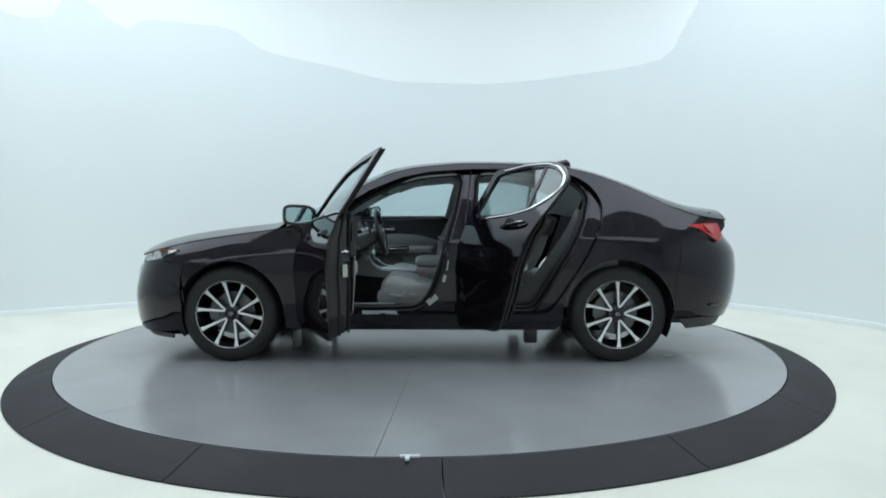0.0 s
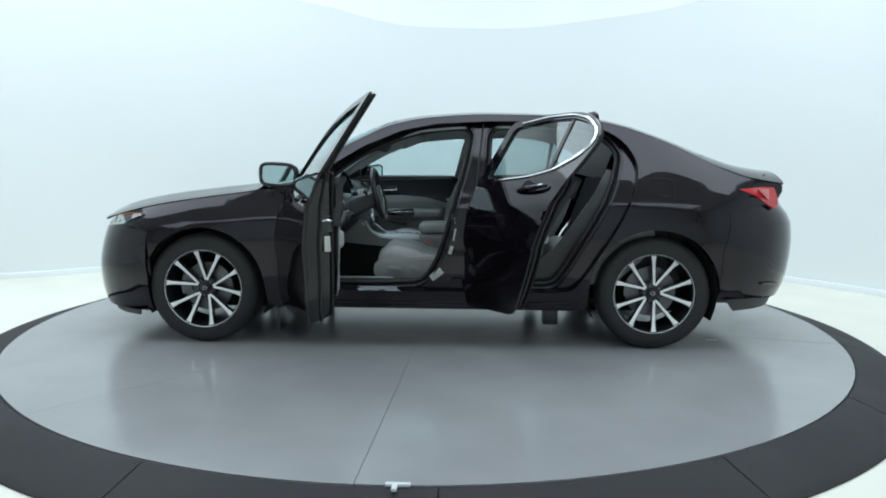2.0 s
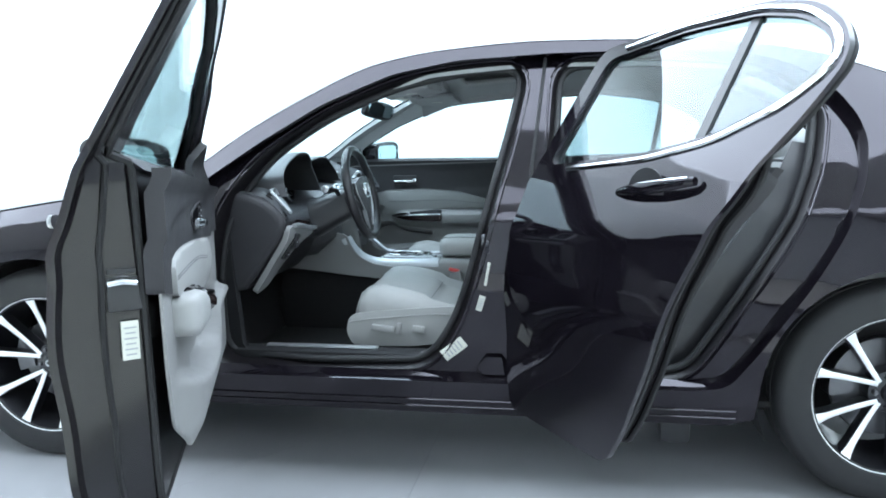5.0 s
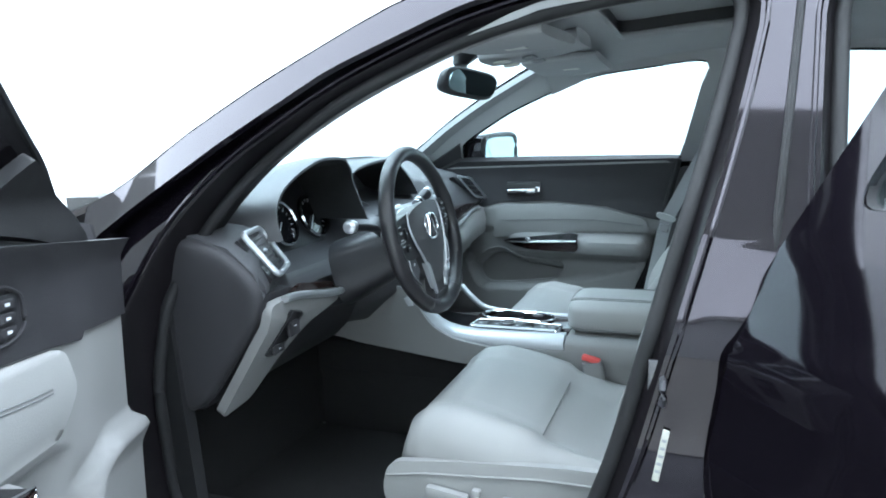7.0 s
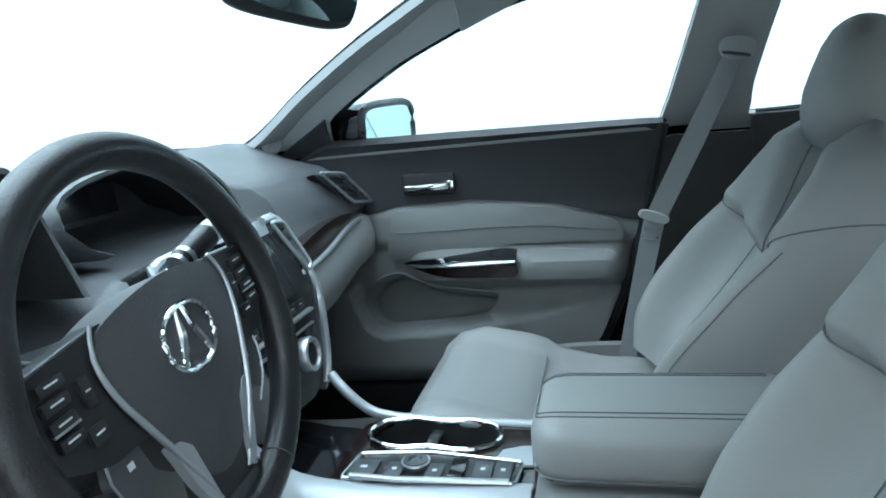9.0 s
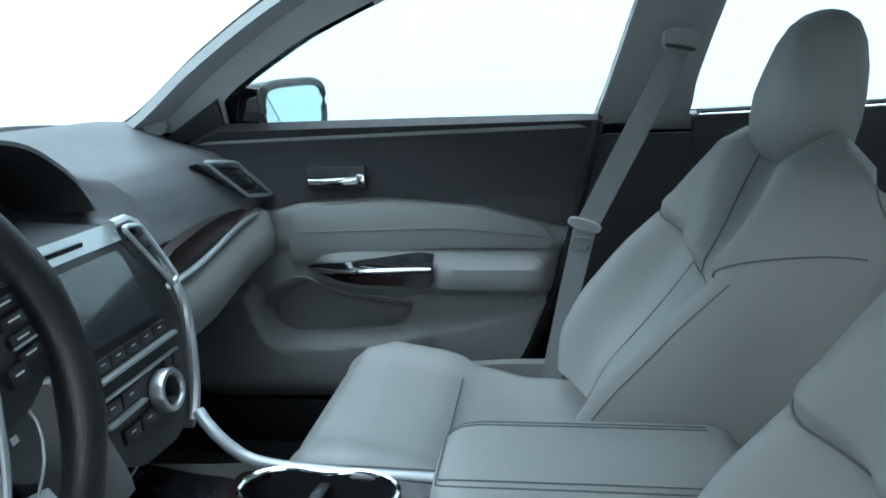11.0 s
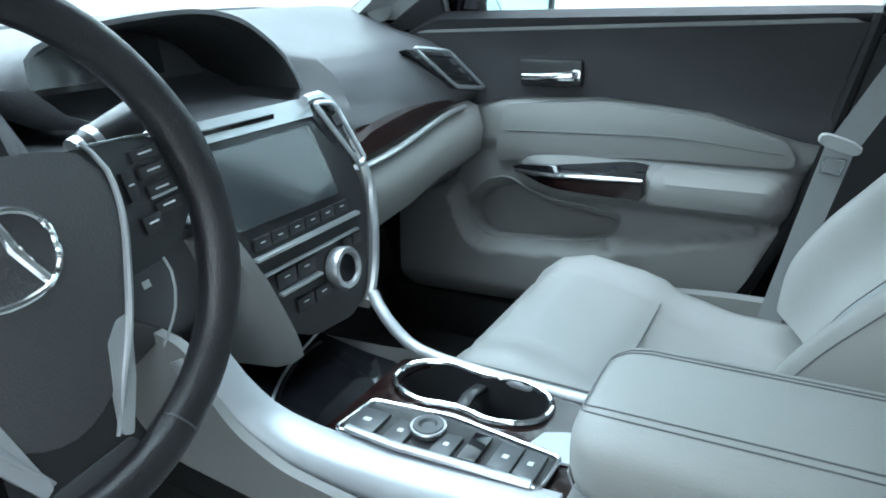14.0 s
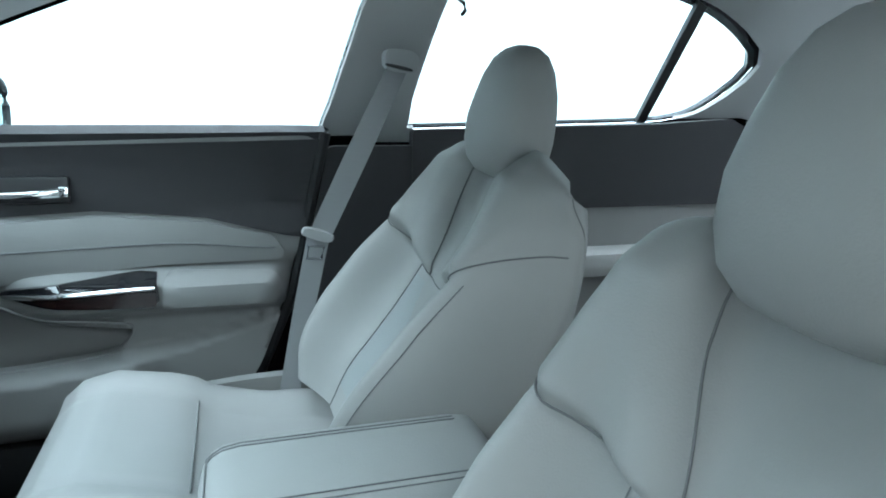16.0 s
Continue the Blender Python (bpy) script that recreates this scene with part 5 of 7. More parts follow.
for y in (-0.05, 0.05):
    part("reading_lamp", pad([((-0.272, y, 1.296 - d), r, r * 0.8, (0, 1, 0), (1, 0, 0.14)) for d, r in ((0.0, 0.026), (0.003, 0.025), (0.004, 0.02))], 18, 3), M_LABEL, over)
    part("console_switch", box((-0.20, y, 1.302), (0.03, 0.045, 0.006), 0.002, m=pose(0, 0, 0, 0, -8, 0)), M_BELT, over)
mir = part("rear_view_mirror", pad([((-0.368 + d, -0.02, 1.248), w, h, (0.25, 0.95, -0.08), (0.32, 0.02, 0.95)) for d, w, h in ((-0.03, 0.07, 0.018), (-0.02, 0.112, 0.032), (-0.004, 0.121, 0.037), (0.004, 0.121, 0.037), (0.008, 0.116, 0.033))], 28, 4), M_BLACKP, car, "black rear-view mirror on the windshield")
part("mirror_glass", pad([((-0.361 + d, -0.02, 1.248), 0.110, 0.029, (0.25, 0.95, -0.08), (0.32, 0.02, 0.95)) for d in (0.002, 0.006)], 28, 4), M_MIRROR, mir)
part("mirror_stem", tube([(-0.385, -0.005, 1.26), (-0.40, 0, 1.30), (-0.375, 0, 1.345)], [0.016, 0.02, 0.045], 12), M_BLACKP, mir)
part("pillar_tweeter", pad([(Vector((-0.800, 0.716, 1.030)) + Vector((0.55, -0.80, 0.25)) * d, r, r, (0.82, 0.57, 0), (-0.14, 0.2, 0.97)) for d, r in ((-0.006, 0.027), (0.000, 0.026), (0.001, 0.021))], 24, 2.0), M_BELT, car, "round pillar speaker grille")


# ---- cabin ----
part("floor_carpet", box((0.10, 0, 0.285), (2.0, 1.62, 0.02), 0.0), M_CARPET, car)
part("floor_tunnel", pad([((x, 0, 0.36), 0.11, 0.10, (0, 1, 0), (0, 0, 1)) for x in (-0.92, -0.5, 0.2, 1.0)], 20, 3), M_CARPET, car)
part("footwell_front", panel([(-0.80, 0.28), (0.80, 0.28), (0.80, 0.75), (-0.80, 0.75)], lambda y, z: (-0.80 - 0.25 * (z - 0.28), y, z), step=0.2, thick=0.02), M_CARPET, car)
for s in (-1, 1):
    part("kick_panel", panel([(-0.95, 0.29), (-0.60, 0.29), (-0.70, 0.42), (-0.74, 0.95), (-0.95, 0.95)], lambda x, z: (x, s * 0.775, z), step=0.15, thick=0.03), M_RUBBER, car)
    part("inner_sill", box((-0.10, s * 0.745, 0.345), (1.60, 0.09, 0.12), 0.025), M_RUBBER, car)
part("sill_plate", box((-0.42, -0.742, 0.409), (0.40, 0.030, 0.006), 0.002), M_SATIN, car, "brushed silver sill plate")
for y in (-0.38, 0.38):
    tagged(part("floor_mat", box((-0.55, y, 0.3012), (0.52, 0.48, 0.012), 0.005), M_CARPET), "black carpet floor mat in a front footwell", "floor mat", group="front floor mats")

# dashboard: profiles across the car, all of thirteen points
PASS = [(-0.985, 1.030), (-0.86, 1.043), (-0.73, 0.996), (-0.645, 0.975), (-0.606, 0.945), (-0.585, 0.905), (-0.572, 0.868), (-0.585, 0.852), (-0.60, 0.80), (-0.60, 0.74), (-0.63, 0.68), (-0.74, 0.62), (-0.95, 0.58)]
DRIV = [(-0.985, 1.030), (-0.87, 1.046), (-0.82, 1.040), (-0.795, 1.0), (-0.775, 0.95), (-0.735, 0.875), (-0.66, 0.858), (-0.585, 0.850), (-0.565, 0.82), (-0.585, 0.76), (-0.63, 0.70), (-0.74, 0.63), (-0.95, 0.58)]
CENT = [(-0.985, 1.030), (-0.87, 1.046), (-0.83, 1.040), (-0.81, 1.0), (-0.80, 0.955), (-0.74, 0.925), (-0.64, 0.920), (-0.575, 0.915), (-0.555, 0.88), (-0.535, 0.80), (-0.53, 0.72), (-0.62, 0.64), (-0.95, 0.58)]
DOOR_END = [(-0.985, 1.020), (-0.88, 1.030), (-0.78, 0.985), (-0.70, 0.962), (-0.645, 0.935), (-0.60, 0.89), (-0.575, 0.862), (-0.585, 0.845), (-0.59, 0.80), (-0.60, 0.74), (-0.63, 0.68), (-0.74, 0.62), (-0.95, 0.58)]

NEAR_END = [(-0.985, 1.020), (-0.90, 1.022), (-0.80, 0.978), (-0.70, 0.953), (-0.605, 0.930), (-0.550, 0.884), (-0.530, 0.842), (-0.540, 0.82), (-0.565, 0.775), (-0.60, 0.728), (-0.65, 0.67), (-0.74, 0.62), (-0.95, 0.58)]
NEAR_PASS = [(-0.985, 1.030), (-0.88, 1.038), (-0.80, 0.990), (-0.735, 0.966), (-0.655, 0.956), (-0.608, 0.940), (-0.580, 0.885), (-0.572, 0.858), (-0.585, 0.82), (-0.60, 0.74), (-0.63, 0.68), (-0.74, 0.62), (-0.95, 0.58)]


def blend(a, b, t):
    return [(p[0] + (q[0] - p[0]) * t, p[1] + (q[1] - p[1]) * t) for p, q in zip(a, b)]


stations = [(-0.748, NEAR_END), (-0.70, blend(NEAR_END, NEAR_PASS, 0.4)), (-0.625, NEAR_PASS), (-0.605, blend(NEAR_PASS, DRIV, 0.3)), (-0.595, DRIV), (-0.40, DRIV), (-0.255, DRIV), (-0.215, blend(DRIV, CENT, 0.5)), (-0.175, CENT), (0.0, CENT),
            (0.20, CENT), (0.25, blend(CENT, PASS, 0.5)), (0.285, PASS), (0.45, PASS), (0.60, PASS), (0.70, blend(PASS, DOOR_END, 0.5)), (0.765, DOOR_END)]
rings = [[(a, y, b) for a, b in (tuple(np.array(p)[min(i // 3, 12)] * (1 - (i % 3) / 3) + np.array(p)[min(i // 3 + 1, 12)] * ((i % 3) / 3)) for i in range(37))] for y, p in stations]
dash = part("dashboard", loft(rings), M_DASH, car, "charcoal soft-touch dashboard with silver and wood trim", smooth=50)


def cowl_arch(lip_line, lip, name, left=1.0):
    """The hooded cowl over an instrument opening, from the (y, z) line of its lip."""
    line = spline(lip_line, 0.02)
    yc = sum(p[0] for p in line) / len(line)
    zb = line[0][1]

    za = max(p[1] for p in line)

    def ring(x, k, t, off=0.0, flare=0.0):
        out = []
        for y, z in line:
            yy, zz = yc + (y - yc) * k + math.copysign(flare * (left if y < yc else 1.0) * min(1.0, (za - z) / (za - zb)) * min(1.0, abs(y - yc) / 0.1), y - yc), z + (1.028 - z) * t
            out.append((x + 0.35 * max(0.0, 1.02 - z) * (1 - t), yy, zz - off * min(1.0, max(0.0, (z - zb) / 0.05))))
        return out
    outer = [ring(lip, 1.0, 0.0), ring(lip - 0.008, 1.012, -0.03, 0.0, 0.012), ring(lip - 0.05, 1.02, 0.0, 0.0, 0.040), ring(lip - 0.13, 1.03, 0.35, 0.0, 0.060), ring(lip - 0.22, 1.04, 0.75, 0.0, 0.065), ring(lip - 0.30, 1.04, 1.0, 0.0, 0.065)]
    inner = [ring(lip, 0.985, 0.0, 0.006), ring(lip - 0.02, 0.97, 0.0, 0.014), ring(lip - 0.10, 0.95, 0.0, 0.022), ring(lip - 0.20, 0.93, 0.0, 0.03)]
    n = len(line)

    def skin(rs):
        return [p for r in rs for p in r], [(i * n + j, i * n + j + 1, (i + 1) * n + j + 1, (i + 1) * n + j) for i in range(len(rs) - 1) for j in range(n - 1)]
    hood = part(name, skin(list(reversed(outer)) + inner[:1]), M_DASH, dash, smooth=40)
    # Inner faces coloured near black, which deepens the shade in the opening.
    part("hood_inner", skin(inner), M_CARPET, hood, smooth=40)
    return hood


cowl_arch([(-0.622, 0.925), (-0.606, 0.985), (-0.53, 1.036), (-0.424, 1.071), (-0.353, 1.077), (-0.282, 1.070), (-0.256, 1.045), (-0.250, 0.99), (-0.248, 0.92)], -0.60, "cluster_hood", 0.1)
cowl_arch([(-0.115, 0.938), (-0.150, 0.955), (-0.176, 0.985), (-0.170, 1.012), (-0.13, 1.034), (-0.04, 1.048), (0.08, 1.052), (0.163, 1.031), (0.215, 0.985), (0.225, 0.935)], -0.655, "display_hood")
FACE = pose(-0.715, -0.345, 0.930, 0, 68, 0) @ pose(0, 0, 0, 0, 0, 90)
plate = part("cluster_plate", panel(rounded([(-0.235, -0.075), (0.135, -0.075), (0.135, 0.10), (-0.06, 0.11), (-0.20, 0.07)], 0.03), lambda u, v: FACE @ Vector((u, v, 0)), step=0.06, thick=0.01), M_BLACKP, dash, "dark instrument cluster")
for gy in (-0.070, 0.072):
    m = FACE @ Matrix.Translation((gy, -0.005, 0.004))
    g = part("gauge", moved(lathe([(0.0, 0.0), (0.050, 0.0), (0.052, 0.006), (0.055, 0.007), (0.057, 0.0)], 40), m), M_GLOSS, plate, "round dial with a chrome ring")
    ring_m = moved(lathe([(0.051, 0.008), (0.0535, 0.012), (0.057, 0.008)], 40), m)
    part("gauge_ring", ring_m, M_CHROME, g)
    ticks = [moved(box((0.043, 0, 0.0015), (0.009 if k % 2 == 0 else 0.005, 0.0016, 0.001), 0), m @ Matrix.Rotation(radians(225 - 18 * k), 4, "Z")) for k in range(16)]
    part("dial_marks", join(*ticks), M_WHITEP, g)
    part("needle", moved(box((0.020, 0, 0.004), (0.046, 0.0022, 0.0015), 0), m @ Matrix.Rotation(radians(226), 4, "Z")), M_WHITEP, g)
part("display", panel(rounded([(-0.11, 0.945), (0.13, 0.945), (0.13, 1.015), (-0.11, 1.015)], 0.01), lambda y, z: (-0.80 - 0.1 * (z - 0.945), y, z), step=0.06, thick=0.01), M_SCREEN, dash, "recessed dark display")


def vent(name, corners, parent, slats=5, chrome=M_SATIN, rim=0.0038):
    """An air vent: a silver frame round tilted dark slats. corners: four places, round the opening."""
    c = [Vector(q) for q in corners]
    n = (c[1] - c[0]).cross(c[3] - c[0]).normalized()
    n = n if n.x > 0 else -n
    c = [q + n * 0.014 for q in c]
    back = part(name, loft([[q - n * 0.016 for q in c], [q - n * 0.034 for q in c]]), M_BLACKP, parent, "silver-framed air vent with dark slats")
    path = []
    for i in range(4):
        a, b, d = c[i - 1], c[i], c[(i + 1) % 4]
        u, v = (a - b), (d - b)
        q = min(0.012, u.length * 0.3, v.length * 0.3)
        for t in np.linspace(0, 1, 5):
            path.append((1 - t) ** 2 * (b + u.normalized() * q) + 2 * t * (1 - t) * b + t * t * (b + v.normalized() * q))
    part("vent_frame", tube(path, rim, 8, True), chrome, back)
    for k in range(slats):
        t = (k + 0.7) / (slats + 0.4)
        a, b = c[0].lerp(c[3], t), c[1].lerp(c[2], t)
        d = (c[3] - c[0]).normalized() * 0.0022
        part("slat", loft([[a - n * 0.001 - d, a - n * 0.010 + d, a - n * 0.012 + d, a - n * 0.003 - d], [b - n * 0.001 - d, b - n * 0.010 + d, b - n * 0.012 + d, b - n * 0.003 - d]]), M_GUN, back, smooth=0)
    return back


vent("side_vent", [(-0.606, -0.712, 0.940), (-0.624, -0.634, 0.942), (-0.584, -0.600, 0.864), (-0.540, -0.700, 0.864)], dash, 7, rim=0.0062)
part("vent_tab", box((-0.590, -0.655, 0.905), (0.010, 0.012, 0.020), 0.002, m=pose(0, 0, 0, 0, 25, 0)), M_SATIN, dash)
vent("side_vent", [(-0.596, 0.618, 0.952), (-0.604, 0.500, 0.968), (-0.576, 0.612, 0.886), (-0.572, 0.732, 0.868)], dash, 4)
DM = Matrix.Translation((-0.735, -0.664, 0.967)) @ pose(0, 0, 0, 0, 16, 0) @ pose(0, 0, 0, 0, 0, 35)
dv = part("demist_vent", moved(pad([((0, 0, z), 0.024, 0.036, (1, 0, 0), (0, 1, 0)) for z in (-0.012, 0.0015)], 24, 2.4), DM), M_BLACKP, dash, "small side window demister vent")
part("vent_frame", moved(tube([(0.025 * math.cos(a), 0.037 * math.sin(a), 0.002) for a in np.linspace(0, 2 * math.pi, 28, endpoint=False)], 0.0034, 8, True), DM), M_SATIN, dv)
for k in range(4):
    part("slat", moved(box((-0.0135 + 0.009 * k, 0, 0.003), (0.002, 0.058 - 0.016 * abs(k - 1.5), 0.003), 0), DM), M_GUN, dv)
part("demist_ring", tube([Vector((-0.742, -0.616, 0.969)) + Vector((0.35, 0.93, 0.0)) * (0.037 * math.cos(a)) + Vector((-0.9, 0.35, 0.2)) * (0.021 * math.sin(a)) for a in np.linspace(0, 2 * math.pi, 24, endpoint=False)], 0.0032, 6, True), M_SATIN, dash, "oval silver-ringed demist vent")
end_line = spline([(-0.90, 1.000), (-0.80, 0.972), (-0.70, 0.949), (-0.612, 0.926), (-0.552, 0.880), (-0.532, 0.838), (-0.560, 0.775), (-0.605, 0.715), (-0.660, 0.645), (-0.700, 0.605), (-0.80, 0.585), (-0.90, 0.60)], 0.02, True)
part("dash_end_cap", loft([[(x, y, z) for x, z in grown(end_line, g)] for y, g in ((-0.735, 0.0), (-0.748, -0.001), (-0.757, -0.006), (-0.762, -0.016), (-0.763, -0.03))]), M_DARK, dash, smooth=70)
# passenger side lower pad with wood and silver strip
low = []
for y, t in [(0.185, 0.0), (0.20, 0.5), (0.26, 0.85), (0.36, 1.0), (0.48, 1.0), (0.58, 0.96), (0.66, 0.8), (0.70, 0.5)]:
    x0 = -0.535 - 0.025 * smooth(0.3, 0.65, y)
    zt = 0.818 + 0.030 * smooth(0.2, 0.62, y)
    low.append([(-0.60, y, zt), (x0 - 0.03, y, zt + 0.004), (x0, y, zt - 0.008), (x0 + 0.022 * t, y, zt - 0.05), (x0 + 0.010 * t, y, zt - 0.10), (x0 - 0.045, y, zt - 0.14), (-0.66, y, zt - 0.17), (-0.70, y, zt - 0.10)])
part("lower_pad", loft(low), M_GREY, dash, "light grey padded lower dash", smooth=60)
part("silver_strip", tube([(-0.533 - 0.025 * smooth(0.3, 0.65, y), y, 0.8185 + 0.030 * smooth(0.2, 0.62, y)) for y in np.linspace(0.20, 0.635, 16)], 0.006, 8, flat=0.7), M_SATIN, dash)
wd = [(0.205, 0.826), (0.30, 0.836), (0.42, 0.845), (0.56, 0.856), (0.610, 0.861), (0.54, 0.872), (0.40, 0.874), (0.28, 0.862), (0.225, 0.846)]
part("wood_trim", panel(spline(wd, 0.03, True), lambda y, z: (-0.544 + 0.25 * (0.86 - z) - 0.024 * smooth(0.3, 0.65, y), y, z), step=0.03, push=(-0.03, 0, 0)), M_WOOD, dash, "dark glossy wood trim")
# driver knee panel with its light edge
kn = []
for y, t in [(-0.735, 0.0), (-0.70, 0.7), (-0.64, 1.0), (-0.55, 1.0), (-0.47, 1.0), (-0.30, 0.8), (-0.20, 0.5)]:
    zt = 0.845 - 0.062 * smooth(-0.66, -0.46, y)
    kn.append([(-0.60, y, zt), (-0.545, y, zt - 0.006), (-0.545, y, zt - 0.030), (-0.60, y, 0.72), (-0.66, y, 0.64), (-0.70, y, 0.60), (-0.76, y, 0.60), (-0.72, y, 0.75)])
part("knee_panel", loft(kn), M_DARK, dash, smooth=50)


def knee_x(y, z):
    return -0.522 - 0.66 * max(0.0, 0.79 - z)


part("knee_trim", panel(rounded([(-0.742, 0.822), (-0.69, 0.826), (-0.472, 0.795), (-0.475, 0.772), (-0.575, 0.742), (-0.628, 0.68), (-0.655, 0.60), (-0.738, 0.585)], 0.018), lambda y, z: (knee_x(y, z), y, z), step=0.03, thick=0.02), M_GREY, dash, "light grey lower trim edge beside the steering column")
part("silver_strip", tube([(-0.518, y, 0.828 - 0.032 * smooth(-0.70, -0.48, y)) for y in np.linspace(-0.70, -0.475, 10)], 0.010, 8, flat=0.8), M_SATIN, dash)
part("wood_trim", panel([(-0.66, 0.829), (-0.49, 0.803), (-0.505, 0.820), (-0.62, 0.840)], lambda y, z: (-0.530, y, z), step=0.04, thick=0.01), M_WOOD, dash)
fz = part("switch_panel", panel(rounded([(-0.702, 0.708), (-0.650, 0.696), (-0.630, 0.783), (-0.682, 0.800)], 0.008), lambda y, z: (knee_x(y, z) + 0.005, y, z), step=0.03, thick=0.008), M_BLACKP, dash)
for y, z, h in ((-0.660, 0.765, 0.040), (-0.674, 0.720, 0.018)):
    part("switch", box((knee_x(0, z) + 0.009, y, z), (0.008, 0.036, h), 0.003), M_DARK, fz)
    part("switch_mark", box((knee_x(0, z) + 0.0135, y, z), (0.001, 0.007, 0.002), 0), M_WHITEP, fz)

# centre stack
stack_x = curve_through([0.60, 0.66, 0.72, 0.80, 0.86, 0.94], [-0.470, -0.472, -0.478, -0.490, -0.512, -0.545])


def on_stack(d):
    return lambda y, z: (stack_x(z) + d, y, z)


stack = part("centre_panel", panel(rounded([(-0.018, 0.672), (0.02, 0.652), (0.10, 0.645), (0.140, 0.665), (0.175, 0.80), (0.168, 0.936), (-0.168, 0.936), (-0.168, 0.875), (-0.082, 0.832), (-0.045, 0.755)], 0.012), on_stack(0.0), step=0.04, thick=0.06), M_BLACKP, dash, "black centre stack with screen and climate controls")
part("panel_top", panel([(-0.16, 0.914), (0.13, 0.914), (0.132, 0.938), (-0.16, 0.938)], on_stack(0.003), step=0.04, thick=0.012), M_SATIN, stack)
part("disc_slot", box((stack_x(0.926) + 0.004, -0.01, 0.926), (0.006, 0.13, 0.006), 0.001), M_GLOSS, stack)
part("touch_screen", panel(rounded([(-0.090, 0.845), (-0.068, 0.818), (0.118, 0.815), (0.114, 0.905), (-0.114, 0.905)], 0.006), on_stack(0.004), step=0.05, thick=0.008), M_SCREEN, stack, "glossy dark touch screen")
for k in range(1, 7):
    part("button", box((stack_x(0.797) + 0.0012, -0.070 + 0.031 * k, 0.797), (0.004, 0.028, 0.015), 0.001), M_BLACKP, stack)
    part("button_mark", box((stack_x(0.797) + 0.0034, -0.070 + 0.031 * k, 0.798), (0.0006, 0.008, 0.0016), 0), M_WHITEP, stack)
part("silver_bar", box((stack_x(0.781) + 0.003, 0.045, 0.781), (0.010, 0.205, 0.005), 0.002), M_SATIN, stack)
for k in range(2):
    part("button", box((stack_x(0.745) + 0.0012, -0.014 + 0.038 * k, 0.745), (0.004, 0.034, 0.020), 0.001), M_BLACKP, stack)
    part("button_mark", box((stack_x(0.745) + 0.0034, -0.014 + 0.038 * k, 0.747), (0.0006, 0.009, 0.0016), 0), M_WHITEP, stack)
part("silver_bar", box((stack_x(0.730) + 0.003, 0.008, 0.729), (0.010, 0.078, 0.004), 0.001), M_SATIN, stack)
for k in range(2):
    part("button", box((stack_x(0.70) + 0.0012, 0.010 + 0.036 * k, 0.703), (0.004, 0.032, 0.018), 0.001), M_BLACKP, stack)
    part("button_mark", box((stack_x(0.70) + 0.0034, 0.010 + 0.036 * k, 0.705), (0.0006, 0.009, 0.0016), 0), M_WHITEP, stack)
part("silver_bar", box((stack_x(0.760) + 0.003, 0.045, 0.760), (0.006, 0.190, 0.003), 0.001), M_SATIN, stack)
for k in range(2):
    part("button", box((stack_x(0.745) + 0.0012, 0.112 + 0.022 * k, 0.748), (0.004, 0.019, 0.016), 0.001), M_BLACKP, stack)
KM = pose(stack_x(0.722) + 0.002, 0.085, 0.722, 0, 82, 0)
knob = part("climate_knob", moved(lathe([(0.018, 0.0), (0.028, 0.0), (0.029, 0.014), (0.027, 0.018), (0.0215, 0.0185), (0.020, 0.013), (0.0, 0.012)], 40), KM), M_SATIN, stack, "round silver control knob")
part("knob_face", moved(lathe([(0.0, 0.0145), (0.0185, 0.0145), (0.0198, 0.012)], 32), KM), M_GLOSS, knob)
EDGES = {1: [(0.120, 0.935), (0.168, 0.928), (0.186, 0.84), (0.180, 0.78), (0.158, 0.70), (0.135, 0.655)], -1: [(-0.120, 0.935), (-0.168, 0.930), (-0.172, 0.90), (-0.166, 0.872), (-0.12, 0.850)]}
for s in (-1, 1):
    part("silver_edge", tube([(stack_x(z) + 0.006, y, z) for y, z in spline(EDGES[s], 0.015)], 0.0075, 8), M_SATIN, stack)
    low = 0.845 if s > 0 else 0.880
    vent("centre_vent", [(stack_x(0.925) + 0.004, s * 0.120, 0.928), (stack_x(0.925) + 0.004, s * 0.162, 0.922), (stack_x(low) + 0.004, s * (0.180 if s > 0 else 0.162), low), (stack_x(low) + 0.004, s * (0.168 if s > 0 else 0.148), low - 0.008)], stack, 4)
cheek = [[(stack_x(z) + 0.004, a, z), (stack_x(z) + 0.006, a - 0.020, z), (stack_x(z) - 0.006, a - w, z), (stack_x(z) - 0.09, a - w - 0.02, z), (stack_x(z) - 0.09, a, z)] for z, a, w in ((0.815, -0.075, 0.022), (0.79, -0.064, 0.026), (0.755, -0.047, 0.032), (0.71, -0.031, 0.037), (0.675, -0.019, 0.039), (0.655, -0.014, 0.040), (0.640, -0.012, 0.038))]
part("panel_cheek", loft(cheek), M_GREY, stack, "light grey flank of the centre stack", smooth=60)
cheek = [[(stack_x(z) + 0.002, a, z), (stack_x(z) - 0.002, a + 0.02, z), (stack_x(z) - 0.07, a + 0.03, z), (stack_x(z) - 0.07, a, z)] for z, a in ((0.83, 0.184), (0.78, 0.180), (0.70, 0.157), (0.64, 0.137))]
part("panel_cheek", loft(cheek), M_GREY, stack, "light grey flank of the centre stack", smooth=60)

